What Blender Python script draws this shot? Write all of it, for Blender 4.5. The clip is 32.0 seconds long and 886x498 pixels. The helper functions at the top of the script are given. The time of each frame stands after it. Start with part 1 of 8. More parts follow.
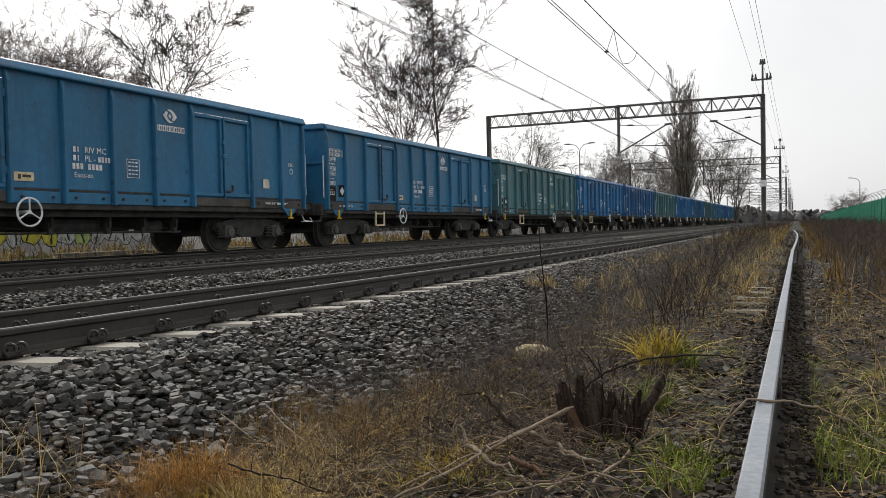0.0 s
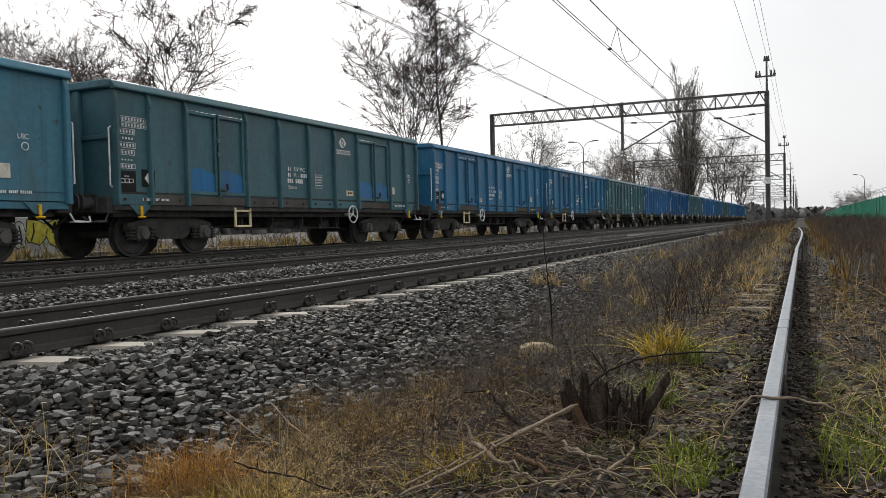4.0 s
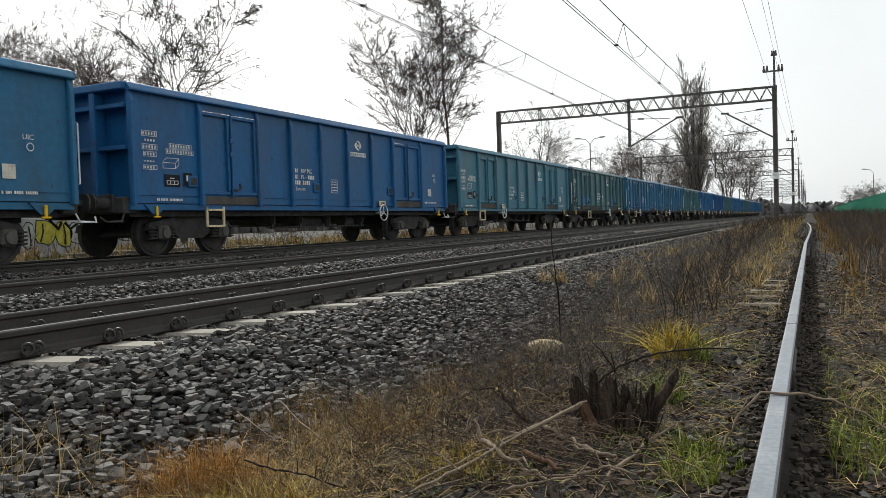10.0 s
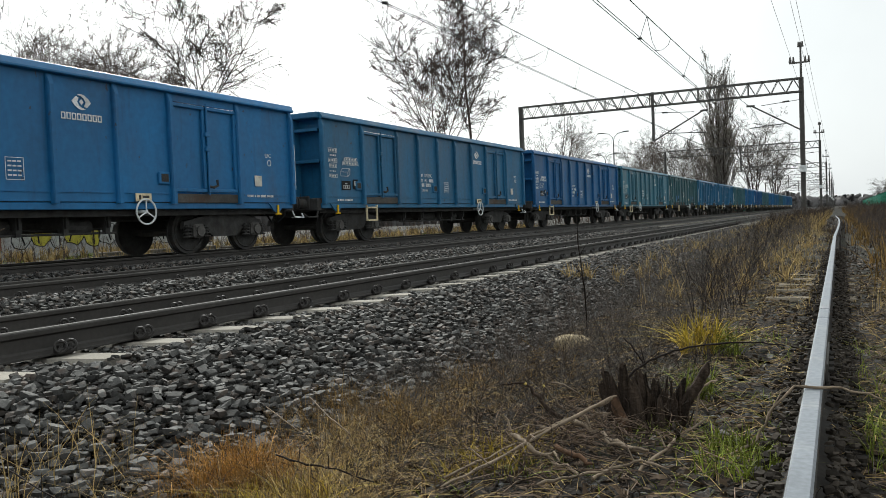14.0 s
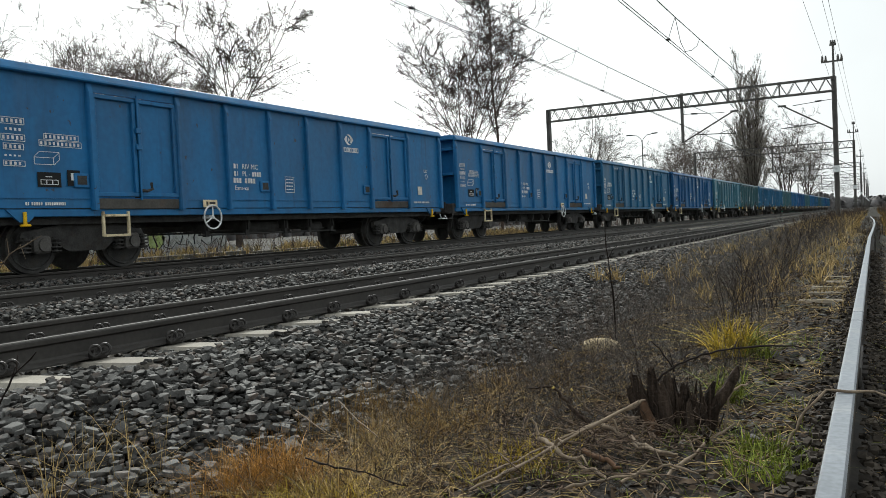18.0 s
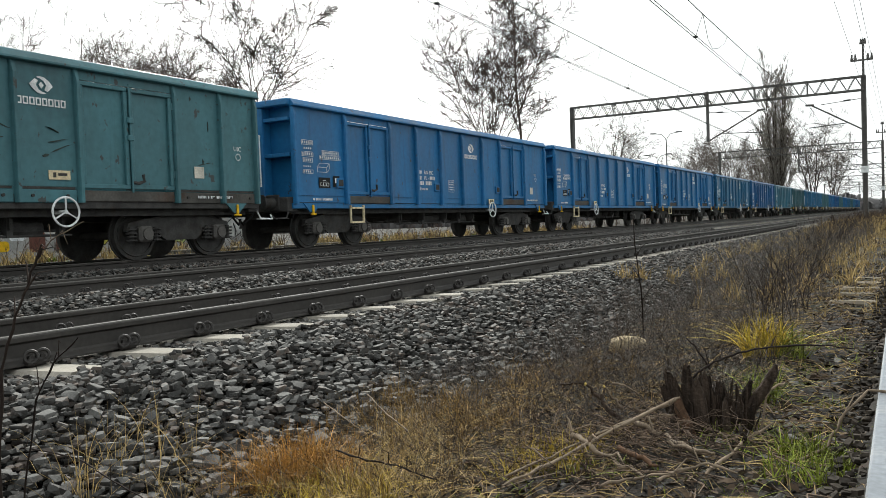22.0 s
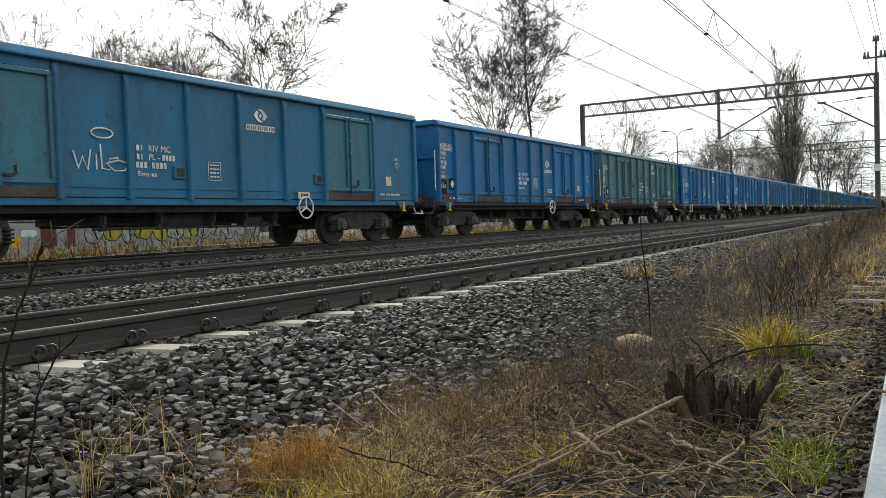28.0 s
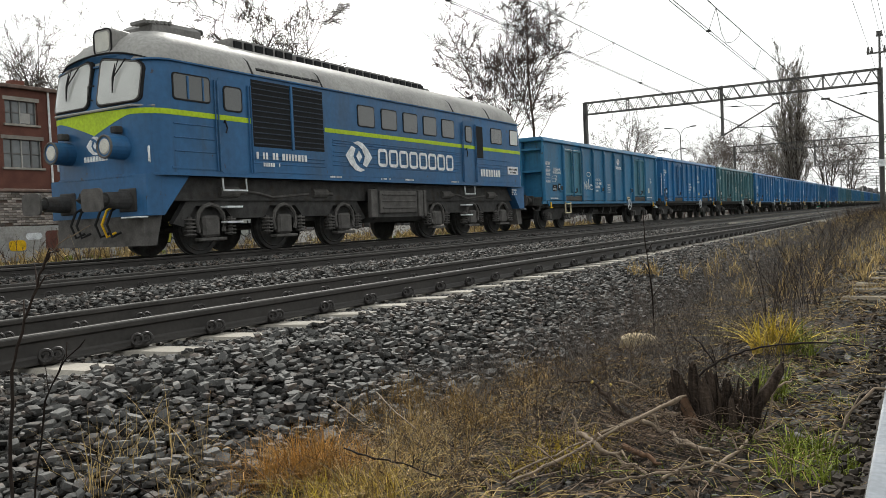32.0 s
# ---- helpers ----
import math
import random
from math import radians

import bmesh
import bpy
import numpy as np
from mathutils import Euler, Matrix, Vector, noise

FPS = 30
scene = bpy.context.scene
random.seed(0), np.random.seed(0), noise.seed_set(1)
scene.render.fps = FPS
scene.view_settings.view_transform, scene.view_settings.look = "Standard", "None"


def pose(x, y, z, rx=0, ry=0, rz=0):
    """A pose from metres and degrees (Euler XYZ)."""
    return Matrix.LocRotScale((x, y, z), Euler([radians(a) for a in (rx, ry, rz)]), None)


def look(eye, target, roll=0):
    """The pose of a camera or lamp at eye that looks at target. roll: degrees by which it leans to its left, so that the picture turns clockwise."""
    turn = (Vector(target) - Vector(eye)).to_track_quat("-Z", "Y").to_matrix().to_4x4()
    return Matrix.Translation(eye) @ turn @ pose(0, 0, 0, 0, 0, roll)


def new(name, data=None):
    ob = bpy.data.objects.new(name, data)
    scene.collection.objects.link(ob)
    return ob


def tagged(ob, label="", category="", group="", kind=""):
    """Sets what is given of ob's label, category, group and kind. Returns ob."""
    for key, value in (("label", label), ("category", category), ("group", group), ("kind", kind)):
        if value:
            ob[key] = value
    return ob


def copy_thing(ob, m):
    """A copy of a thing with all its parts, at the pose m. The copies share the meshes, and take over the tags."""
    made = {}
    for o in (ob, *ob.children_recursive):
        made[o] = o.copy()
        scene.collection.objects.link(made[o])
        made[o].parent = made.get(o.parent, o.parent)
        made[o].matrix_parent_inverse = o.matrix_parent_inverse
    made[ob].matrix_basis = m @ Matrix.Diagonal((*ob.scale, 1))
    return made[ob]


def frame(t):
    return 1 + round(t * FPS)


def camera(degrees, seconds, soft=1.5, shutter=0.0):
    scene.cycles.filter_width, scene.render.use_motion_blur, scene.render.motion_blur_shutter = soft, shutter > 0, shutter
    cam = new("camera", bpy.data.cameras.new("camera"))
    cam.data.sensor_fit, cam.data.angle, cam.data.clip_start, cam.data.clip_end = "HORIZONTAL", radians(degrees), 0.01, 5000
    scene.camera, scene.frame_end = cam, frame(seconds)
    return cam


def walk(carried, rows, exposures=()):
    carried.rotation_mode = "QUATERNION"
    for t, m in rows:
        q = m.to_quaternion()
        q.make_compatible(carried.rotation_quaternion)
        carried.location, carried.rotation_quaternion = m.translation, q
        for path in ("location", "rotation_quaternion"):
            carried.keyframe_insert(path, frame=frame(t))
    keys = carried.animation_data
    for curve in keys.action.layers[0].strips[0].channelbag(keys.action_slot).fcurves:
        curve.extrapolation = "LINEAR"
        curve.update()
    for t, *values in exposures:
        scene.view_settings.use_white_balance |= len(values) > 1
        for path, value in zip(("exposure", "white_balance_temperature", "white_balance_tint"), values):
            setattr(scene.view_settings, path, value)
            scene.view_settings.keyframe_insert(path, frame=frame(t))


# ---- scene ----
# The camera: held by hand beside the line, 0.54 m above the rail heads, turning slowly to the left.
# Rows: seconds, x, y, z in metres, heading, pitch and lean in degrees.
PATH = [
    (0, 0.009, 0.020, 0.545, -24.081, -1.562, -1.171),
    (0.5, 0.007, 0.017, 0.546, -24.084, -1.580, -1.445),
    (1, 0.004, 0.022, 0.542, -24.131, -1.575, -1.694),
    (1.5, 0.005, 0.013, 0.545, -24.152, -1.611, -1.827),
    (2, 0.004, 0.018, 0.541, -24.201, -1.625, -1.610),
    (2.5, 0.001, 0.015, 0.543, -24.236, -1.638, -1.369),
    (3, 0.009, 0.007, 0.545, -24.281, -1.643, -1.388),
    (3.5, 0.010, 0.015, 0.545, -24.343, -1.662, -1.418),
    (5.5, 0.010, 0.008, 0.539, -24.486, -1.688, -1.092),
    (6, 0.006, 0.010, 0.539, -24.542, -1.704, -0.877),
    (6.5, 0.004, 0.010, 0.536, -24.572, -1.721, -0.837),
    (7, 0.007, 0.007, 0.539, -24.629, -1.720, -0.879),
    (7.5, 0.011, 0.005, 0.546, -24.672, -1.759, -1.032),
    (8, 0.010, 0.004, 0.542, -24.725, -1.755, -1.353),
    (8.5, 0.016, 0.010, 0.547, -24.800, -1.768, -1.577),
    (9, 0.019, 0.009, 0.550, -24.848, -1.791, -1.849),
    (9.5, 0.018, 0.006, 0.543, -24.871, -1.762, -1.989),
    (10, 0.011, 0.005, 0.546, -24.890, -1.818, -1.796),
    (10.5, 0.003, -0.003, 0.545, -24.918, -1.846, -1.789),
    (11, -0.006, 0.002, 0.538, -25.107, -1.872, -1.567),
    (11.5, -0.011, 0.001, 0.536, -25.635, -1.889, -1.771),
    (12, -0.006, 0.003, 0.538, -25.788, -1.912, -1.822),
    (12.5, -0.001, 0.002, 0.540, -25.833, -1.923, -1.727),
    (13, 0.000, -0.000, 0.540, -25.860, -1.960, -1.897),
    (13.5, 0.002, -0.001, 0.541, -26.046, -1.982, -2.071),
    (14, -0.006, -0.003, 0.541, -26.554, -2.007, -2.296),
    (14.5, -0.012, 0.000, 0.537, -27.025, -2.006, -2.555),
    (16.5, -0.006, -0.008, 0.548, -28.190, -1.892, -2.778),
    (17, -0.007, -0.018, 0.544, -28.376, -1.714, -2.819),
    (17.5, -0.006, -0.007, 0.548, -28.527, -1.697, -2.852),
    (18, 0.004, -0.012, 0.543, -28.559, -1.651, -2.683),
    (18.5, -0.009, -0.004, 0.542, -28.582, -1.655, -2.371),
    (19, -0.025, -0.008, 0.533, -28.634, -1.668, -1.904),
    (19.5, -0.028, -0.010, 0.528, -28.769, -1.656, -1.411),
    (20, -0.028, -0.013, 0.531, -28.904, -1.684, -1.489),
    (20.5, -0.027, -0.012, 0.529, -29.173, -1.704, -1.630),
    (21, -0.031, -0.003, 0.530, -29.385, -1.724, -1.855),
    (21.5, -0.033, -0.011, 0.529, -29.560, -1.753, -2.104),
    (22, -0.047, -0.015, 0.530, -30.068, -1.804, -2.056),
    (22.5, -0.046, -0.018, 0.524, -30.265, -1.795, -1.651),
    (23, -0.034, -0.019, 0.524, -30.317, -1.818, -1.144),
    (23.5, -0.034, -0.019, 0.533, -30.345, -1.879, -0.923),
    (24, -0.029, -0.013, 0.533, -30.406, -1.882, -1.074),
    (24.5, -0.019, -0.011, 0.536, -30.505, -1.905, -1.493),
    (25, -0.016, -0.015, 0.535, -30.533, -1.898, -1.804),
    (25.5, -0.030, -0.002, 0.524, -30.577, -1.879, -1.995),
    (27.5, -0.024, -0.013, 0.530, -30.711, -1.960, -1.751),
    (28, -0.025, -0.005, 0.532, -30.773, -1.982, -1.884),
    (28.5, -0.022, -0.009, 0.534, -30.812, -1.989, -1.999),
    (29, -0.020, -0.009, 0.540, -30.856, -2.021, -2.040),
    (29.5, -0.017, -0.018, 0.541, -30.879, -2.048, -1.937),
    (30, -0.018, -0.014, 0.538, -30.944, -2.031, -2.119),
    (30.5, -0.021, -0.009, 0.541, -30.958, -2.051, -2.191),
    (31, -0.019, -0.010, 0.538, -31.010, -2.069, -2.275),
    (31.5, -0.013, -0.013, 0.541, -31.067, -2.039, -2.363),
    (32, -0.014, -0.015, 0.541, -31.066, -2.039, -2.364),
]


def held(x, y, z, heading, pitch, lean):
    a, b, c = radians(heading), radians(pitch), radians(lean)
    f = Vector((math.sin(a) * math.cos(b), math.cos(a) * math.cos(b), math.sin(b)))
    r = Vector((math.cos(a), -math.sin(a), 0))
    u = r.cross(f)
    r, u = r * math.cos(c) + u * math.sin(c), u * math.cos(c) - r * math.sin(c)
    m = Matrix((r, u, -f)).transposed().to_4x4()
    m.translation = (x, y, z)
    return m


cam = camera(58.25, 32.0, soft=0.8)
walk(cam, [(row[0], held(*row[1:])) for row in PATH], exposures=[(0, 0.14, 6500, 10), (8, 0.20, 6450, 8), (12, 0.22, 6350, 5), (20, 0.24, 6300, 4), (22.3, 0.54, 6400, 5), (25.5, 0.54, 6400, 5), (28, 0.42, 6400, 4), (32, 0.46, 6500, 7)])

# Light: a bright overcast winter sky, with a veiled sun high behind the train.
world = bpy.data.worlds.new("overcast_sky")
scene.world = world
world.use_nodes = True
wn, wl = world.node_tree.nodes, world.node_tree.links
sky = wn.new("ShaderNodeTexSky")
sky.sky_type = "NISHITA"
sky.sun_disc = False
sky.sun_elevation, sky.sun_rotation = radians(32), radians(-40)
sky.air_density, sky.dust_density, sky.ozone_density = 1.0, 4.0, 1.0
veil = wn.new("ShaderNodeMix")
veil.data_type = "RGBA"
veil.inputs[0].default_value = 0.65
veil.inputs[7].default_value = (11.0, 11.1, 11.2, 1)
cloud = wn.new("ShaderNodeTexNoise")
cloud.inputs["Scale"].default_value = 2.2
cloud.inputs["Detail"].default_value = 5
cloud_map = wn.new("ShaderNodeMapRange")
cloud_map.inputs[1].default_value, cloud_map.inputs[2].default_value = 0.3, 0.7
cloud_map.inputs[3].default_value, cloud_map.inputs[4].default_value = 0.93, 1.14
cloud_mul = wn.new("ShaderNodeVectorMath")
cloud_mul.operation = "SCALE"
wl.new(cloud.outputs[0], cloud_map.inputs[0])
haze = wn.new("ShaderNodeHueSaturation")
haze.inputs["Saturation"].default_value, haze.inputs["Value"].default_value = 0.22, 0.85
wl.new(sky.outputs[0], haze.inputs["Color"])
wl.new(haze.outputs[0], veil.inputs[6])
wl.new(veil.outputs[2], cloud_mul.inputs[0])
way = wn.new("ShaderNodeTexCoord")
near_sun = wn.new("ShaderNodeVectorMath")
near_sun.operation = "DOT_PRODUCT"
near_sun.inputs[1].default_value = Vector((-64, 77, 62)).normalized()
wl.new(way.outputs["Generated"], near_sun.inputs[0])
glow = wn.new("ShaderNodeMapRange")
glow.inputs[1].default_value, glow.inputs[2].default_value, glow.inputs[3].default_value, glow.inputs[4].default_value = 0.45, 0.95, 0.86, 0.97
wl.new(near_sun.outputs["Value"], glow.inputs[0])
both = wn.new("ShaderNodeMath")
both.operation = "MULTIPLY"
wl.new(cloud_map.outputs[0], both.inputs[0])
wl.new(glow.outputs[0], both.inputs[1])
wl.new(both.outputs[0], cloud_mul.inputs["Scale"])
wl.new(cloud_mul.outputs[0], wn["Background"].inputs[0])
wn["Background"].inputs[1].default_value = 0.1
sun = new("sun", bpy.data.lights.new("sun", "SUN"))
sun.data.energy, sun.data.angle, sun.data.color = 3.2, radians(9), (1.0, 0.96, 0.9)
sun.matrix_world = look((-64, 77, 62), (0, 0, 0))


# ---- building blocks ----
class Geo:
    """Gathers vertices and faces of one part."""

    def __init__(self):
        self.v, self.f = [], []

    def add(self, verts, faces):
        n = len(self.v)
        self.v += [tuple(p) for p in verts]
        self.f += [tuple(n + i for i in f) for f in faces]
        return self

    def box(self, x0, x1, y0, y1, z0, z1, c=0.0):
        c = min(c, (x1 - x0) * 0.45, (y1 - y0) * 0.45, (z1 - z0) * 0.45)
        if c <= 0:
            v = [(x, y, z) for z in (z0, z1) for y in (y0, y1) for x in (x0, x1)]
            return self.add(v, [(0, 2, 3, 1), (4, 5, 7, 6), (0, 1, 5, 4), (2, 6, 7, 3), (0, 4, 6, 2), (1, 3, 7, 5)])
        v, idx = [], {}
        for i, (x, sx) in enumerate(((x0, 1), (x1, -1))):
            for j, (y, sy) in enumerate(((y0, 1), (y1, -1))):
                for k, (z, sz) in enumerate(((z0, 1), (z1, -1))):
                    for a, p in enumerate(((x, y + sy * c, z + sz * c), (x + sx * c, y, z + sz * c), (x + sx * c, y + sy * c, z))):
                        idx[i, j, k, a] = len(v)
                        v.append(p)
        f = []
        for s in (0, 1):
            q = [idx[s, 0, 0, 0], idx[s, 0, 1, 0], idx[s, 1, 1, 0], idx[s, 1, 0, 0]]
            f.append(q if s == 0 else q[::-1])
            q = [idx[0, s, 0, 1], idx[1, s, 0, 1], idx[1, s, 1, 1], idx[0, s, 1, 1]]
            f.append(q if s == 0 else q[::-1])
            q = [idx[0, 0, s, 2], idx[0, 1, s, 2], idx[1, 1, s, 2], idx[1, 0, s, 2]]
            f.append(q if s == 0 else q[::-1])
        for p in (0, 1):
            for q in (0, 1):
                f.append((idx[p, q, 0, 0], idx[p, q, 0, 1], idx[p, q, 1, 1], idx[p, q, 1, 0]))
                f.append((idx[p, 0, q, 0], idx[p, 0, q, 2], idx[p, 1, q, 2], idx[p, 1, q, 0]))
                f.append((idx[0, p, q, 1], idx[0, p, q, 2], idx[1, p, q, 2], idx[1, p, q, 1]))
                for r in (0, 1):
                    f.append((idx[p, q, r, 0], idx[p, q, r, 1], idx[p, q, r, 2]))
        return self.add(v, f)

    def tube(self, pts, r, n=6, caps=True, closed=False):
        pts = [Vector(p) for p in pts]
        m = len(pts)
        rs = r if isinstance(r, (list, tuple)) else [r] * m
        v, f = [], []
        up = Vector((0.31, 0.17, 0.93))
        for i, p in enumerate(pts):
            if closed:
                d = pts[(i + 1) % m] - pts[i - 1]
            else:
                d = pts[min(i + 1, m - 1)] - pts[max(i - 1, 0)]
            d = d.normalized() if d.length > 1e-9 else Vector((0, 0, 1))
            a = d.cross(up)
            if a.length < 1e-3:
                a = d.cross(Vector((1, 0, 0)))
            a.normalize()
            b = d.cross(a)
            for k in range(n):
                w = 2 * math.pi * k / n
                v.append(p + (a * math.cos(w) + b * math.sin(w)) * rs[i])
        for i in range(m if closed else m - 1):
            for k in range(n):
                k2, i2 = (k + 1) % n, (i + 1) % m
                f.append((i * n + k, i * n + k2, i2 * n + k2, i2 * n + k))
        if caps and not closed:
            f.append(tuple(range(n))[::-1])
            f.append(tuple((m - 1) * n + k for k in range(n)))
        return self.add(v, f)

    def cyl(self, p0, p1, r0, r1=None, n=12):
        return self.tube([p0, p1], [r0, r0 if r1 is None else r1], n)

    def ring(self, centre, axis, R, r, n=20, m=6):
        axis = Vector(axis).normalized()
        a = axis.cross(Vector((0.3, 0.5, 0.81)))
        a.normalize()
        b = axis.cross(a)
        c = Vector(centre)
        return self.tube([c + (a * math.cos(2 * math.pi * i / n) + b * math.sin(2 * math.pi * i / n)) * R for i in range(n)], r, m, closed=True)

    def prism(self, poly, axis, a0, a1):
        """Extrude a closed outline of two coordinates along x, y or z."""
        n = len(poly)

        def p(q, a):
            return {"x": (a, q[0], q[1]), "y": (q[0], a, q[1]), "z": (q[0], q[1], a)}[axis]

        v = [p(q, a0) for q in poly] + [p(q, a1) for q in poly]
        f = [(i, (i + 1) % n, n + (i + 1) % n, n + i) for i in range(n)]
        f += [tuple(range(n))[::-1], tuple(range(n, 2 * n))]
        return self.add(v, f)

    def loft(self, rings, caps=(True, True)):
        n = len(rings[0])
        v = [p for r in rings for p in r]
        f = []
        for i in range(len(rings) - 1):
            for k in range(n):
                k2 = (k + 1) % n
                f.append((i * n + k, i * n + k2, (i + 1) * n + k2, (i + 1) * n + k))
        if caps[0]:
            f.append(tuple(range(n))[::-1])
        if caps[1]:
            f.append(tuple((len(rings) - 1) * n + k for k in range(n)))
        return self.add(v, f)

    def mesh(self, name, smooth=False):
        me = bpy.data.meshes.new(name)
        me.from_pydata(self.v, [], self.f)
        if smooth:
            me.shade_smooth()
            if smooth is not True:
                me.set_sharp_from_angle(angle=radians(smooth))
        me.update()
        bm = bmesh.new()
        bm.from_mesh(me)
        if len(bm.faces) < 20000:
            bmesh.ops.recalc_face_normals(bm, faces=bm.faces)
            bm.to_mesh(me)
        bm.free()
        return me


def part(name, geo, material, parent=None, label="", smooth=False, at=None):
    """One mesh object under a thing or a part."""
    me = geo if isinstance(geo, bpy.types.Mesh) else geo.mesh(name, smooth)
    if material and not me.materials:
        me.materials.append(material)
    ob = new(name, me)
    if parent:
        ob.parent = parent
    if at:
        ob.location = at
    return tagged(ob, label)


def thing(name, label, category, group="", kind="", at=(0, 0, 0)):
    ob = new(name)
    ob.empty_display_size = 0.2
    ob.location = at
    return tagged(ob, label, category, group, kind)


def rrect(cy, cz, w, h, r, n=4):
    """Outline of a rectangle with round corners."""
    out = []
    for sx, sz, a0 in ((1, 1, 0), (-1, 1, 90), (-1, -1, 180), (1, -1, 270)):
        for i in range(n + 1):
            a = radians(a0 + 90 * i / n)
            out.append((cy + sx * (w / 2 - r) + r * math.cos(a), cz + sz * (h / 2 - r) + r * math.sin(a)))
    return out


def mass(name, verts, faces_n, per, material, smooth=False):
    """A mesh from large arrays: verts (N,3) and faces as rows of equal length."""
    me = bpy.data.meshes.new(name)
    nf = len(faces_n)
    me.vertices.add(len(verts))
    me.vertices.foreach_set("co", np.asarray(verts, dtype=np.float32).ravel())
    me.loops.add(nf * per)
    me.loops.foreach_set("vertex_index", np.asarray(faces_n, dtype=np.int32).ravel())
    me.polygons.add(nf)
    me.polygons.foreach_set("loop_start", np.arange(0, nf * per, per, dtype=np.int32))
    me.polygons.foreach_set("loop_total", np.full(nf, per, dtype=np.int32))
    me.update(calc_edges=True)
    me.validate()
    if smooth:
        me.shade_smooth()
    else:
        me.shade_flat()
    me.materials.append(material)
    return me


# ---- materials ----
def stuff(name, base, rough=0.7, metal=0.0, vary=0.25, scale=4.0, fine=60.0, bump=0.1, second=None, second_at=(0.55, 0.75),
          streak=(1, 1, 1), spec=0.12, by_object=0.0, by_island=0.0, grain=0.15, dist=0.004):
    """A surface with two scales of variation and an optional second colour in patches (dirt, rust, moss)."""
    m = bpy.data.materials.new(name)
    m.use_nodes = True
    nt = m.node_tree
    N, Lk = nt.nodes, nt.links
    b = N["Principled BSDF"]
    b.inputs["Roughness"].default_value, b.inputs["Metallic"].default_value = rough, metal
    b.inputs["Specular IOR Level"].default_value = spec
    tc = N.new("ShaderNodeTexCoord")
    mp = N.new("ShaderNodeMapping")
    mp.inputs["Scale"].default_value = streak
    Lk.new(tc.outputs["Object"], mp.inputs[0])
    big, small = N.new("ShaderNodeTexNoise"), N.new("ShaderNodeTexNoise")
    big.inputs["Scale"].default_value, big.inputs["Detail"].default_value = scale, 6
    small.inputs["Scale"].default_value, small.inputs["Detail"].default_value = fine, 3
    Lk.new(mp.outputs[0], big.inputs["Vector"])
    Lk.new(tc.outputs["Object"], small.inputs["Vector"])
    val = N.new("ShaderNodeMapRange")
    val.inputs[1].default_value, val.inputs[2].default_value = 0.3, 0.7
    val.inputs[3].default_value, val.inputs[4].default_value = 1 - vary, 1 + vary
    Lk.new(big.outputs[0], val.inputs[0])
    gr = N.new("ShaderNodeMapRange")
    gr.inputs[1].default_value, gr.inputs[2].default_value = 0.3, 0.7
    gr.inputs[3].default_value, gr.inputs[4].default_value = 1 - grain, 1 + grain
    Lk.new(small.outputs[0], gr.inputs[0])
    mul = N.new("ShaderNodeMath")
    mul.operation = "MULTIPLY"
    Lk.new(val.outputs[0], mul.inputs[0])
    Lk.new(gr.outputs[0], mul.inputs[1])
    last = mul.outputs[0]
    for amount, node, out in ((by_object, "ShaderNodeObjectInfo", "Random"), (by_island, "ShaderNodeNewGeometry", "Random Per Island")):
        if amount:
            info = N.new(node)
            r2 = N.new("ShaderNodeMapRange")
            r2.inputs[3].default_value, r2.inputs[4].default_value = 1 - amount, 1 + amount
            Lk.new(info.outputs[out], r2.inputs[0])
            m3 = N.new("ShaderNodeMath")
            m3.operation = "MULTIPLY"
            Lk.new(last, m3.inputs[0])
            Lk.new(r2.outputs[0], m3.inputs[1])
            last = m3.outputs[0]
    col = N.new("ShaderNodeRGB")
    col.outputs[0].default_value = (*base, 1)
    colour = col.outputs[0]
    if second:
        pn = N.new("ShaderNodeTexNoise")
        pn.inputs["Scale"].default_value, pn.inputs["Detail"].default_value = scale * 0.6, 8
        pn.inputs["Roughness"].default_value = 0.65
        Lk.new(mp.outputs[0], pn.inputs["Vector"])
        rr = N.new("ShaderNodeMapRange")
        rr.inputs[1].default_value, rr.inputs[2].default_value = second_at
        Lk.new(pn.outputs[0], rr.inputs[0])
        mx = N.new("ShaderNodeMix")
        mx.data_type = "RGBA"
        mx.inputs[7].default_value = (*second, 1)
        Lk.new(rr.outputs[0], mx.inputs[0])
        Lk.new(colour, mx.inputs[6])
        colour = mx.outputs[2]
    sc = N.new("ShaderNodeVectorMath")
    sc.operation = "SCALE"
    Lk.new(colour, sc.inputs[0])
    Lk.new(last, sc.inputs["Scale"])
    Lk.new(sc.outputs[0], b.inputs["Base Color"])
    rg = N.new("ShaderNodeMapRange")
    rg.inputs[1].default_value, rg.inputs[2].default_value = 0.3, 0.7
    rg.inputs[3].default_value, rg.inputs[4].default_value = max(rough - 0.12, 0.03), min(rough + 0.12, 1)
    Lk.new(big.outputs[0], rg.inputs[0])
    Lk.new(rg.outputs[0], b.inputs["Roughness"])
    if bump:
        bp = N.new("ShaderNodeBump")
        bp.inputs["Strength"].default_value, bp.inputs["Distance"].default_value = bump, dist
        Lk.new(small.outputs[0], bp.inputs["Height"])
        Lk.new(bp.outputs[0], b.inputs["Normal"])
    return m


RUST = (0.10, 0.05, 0.028)


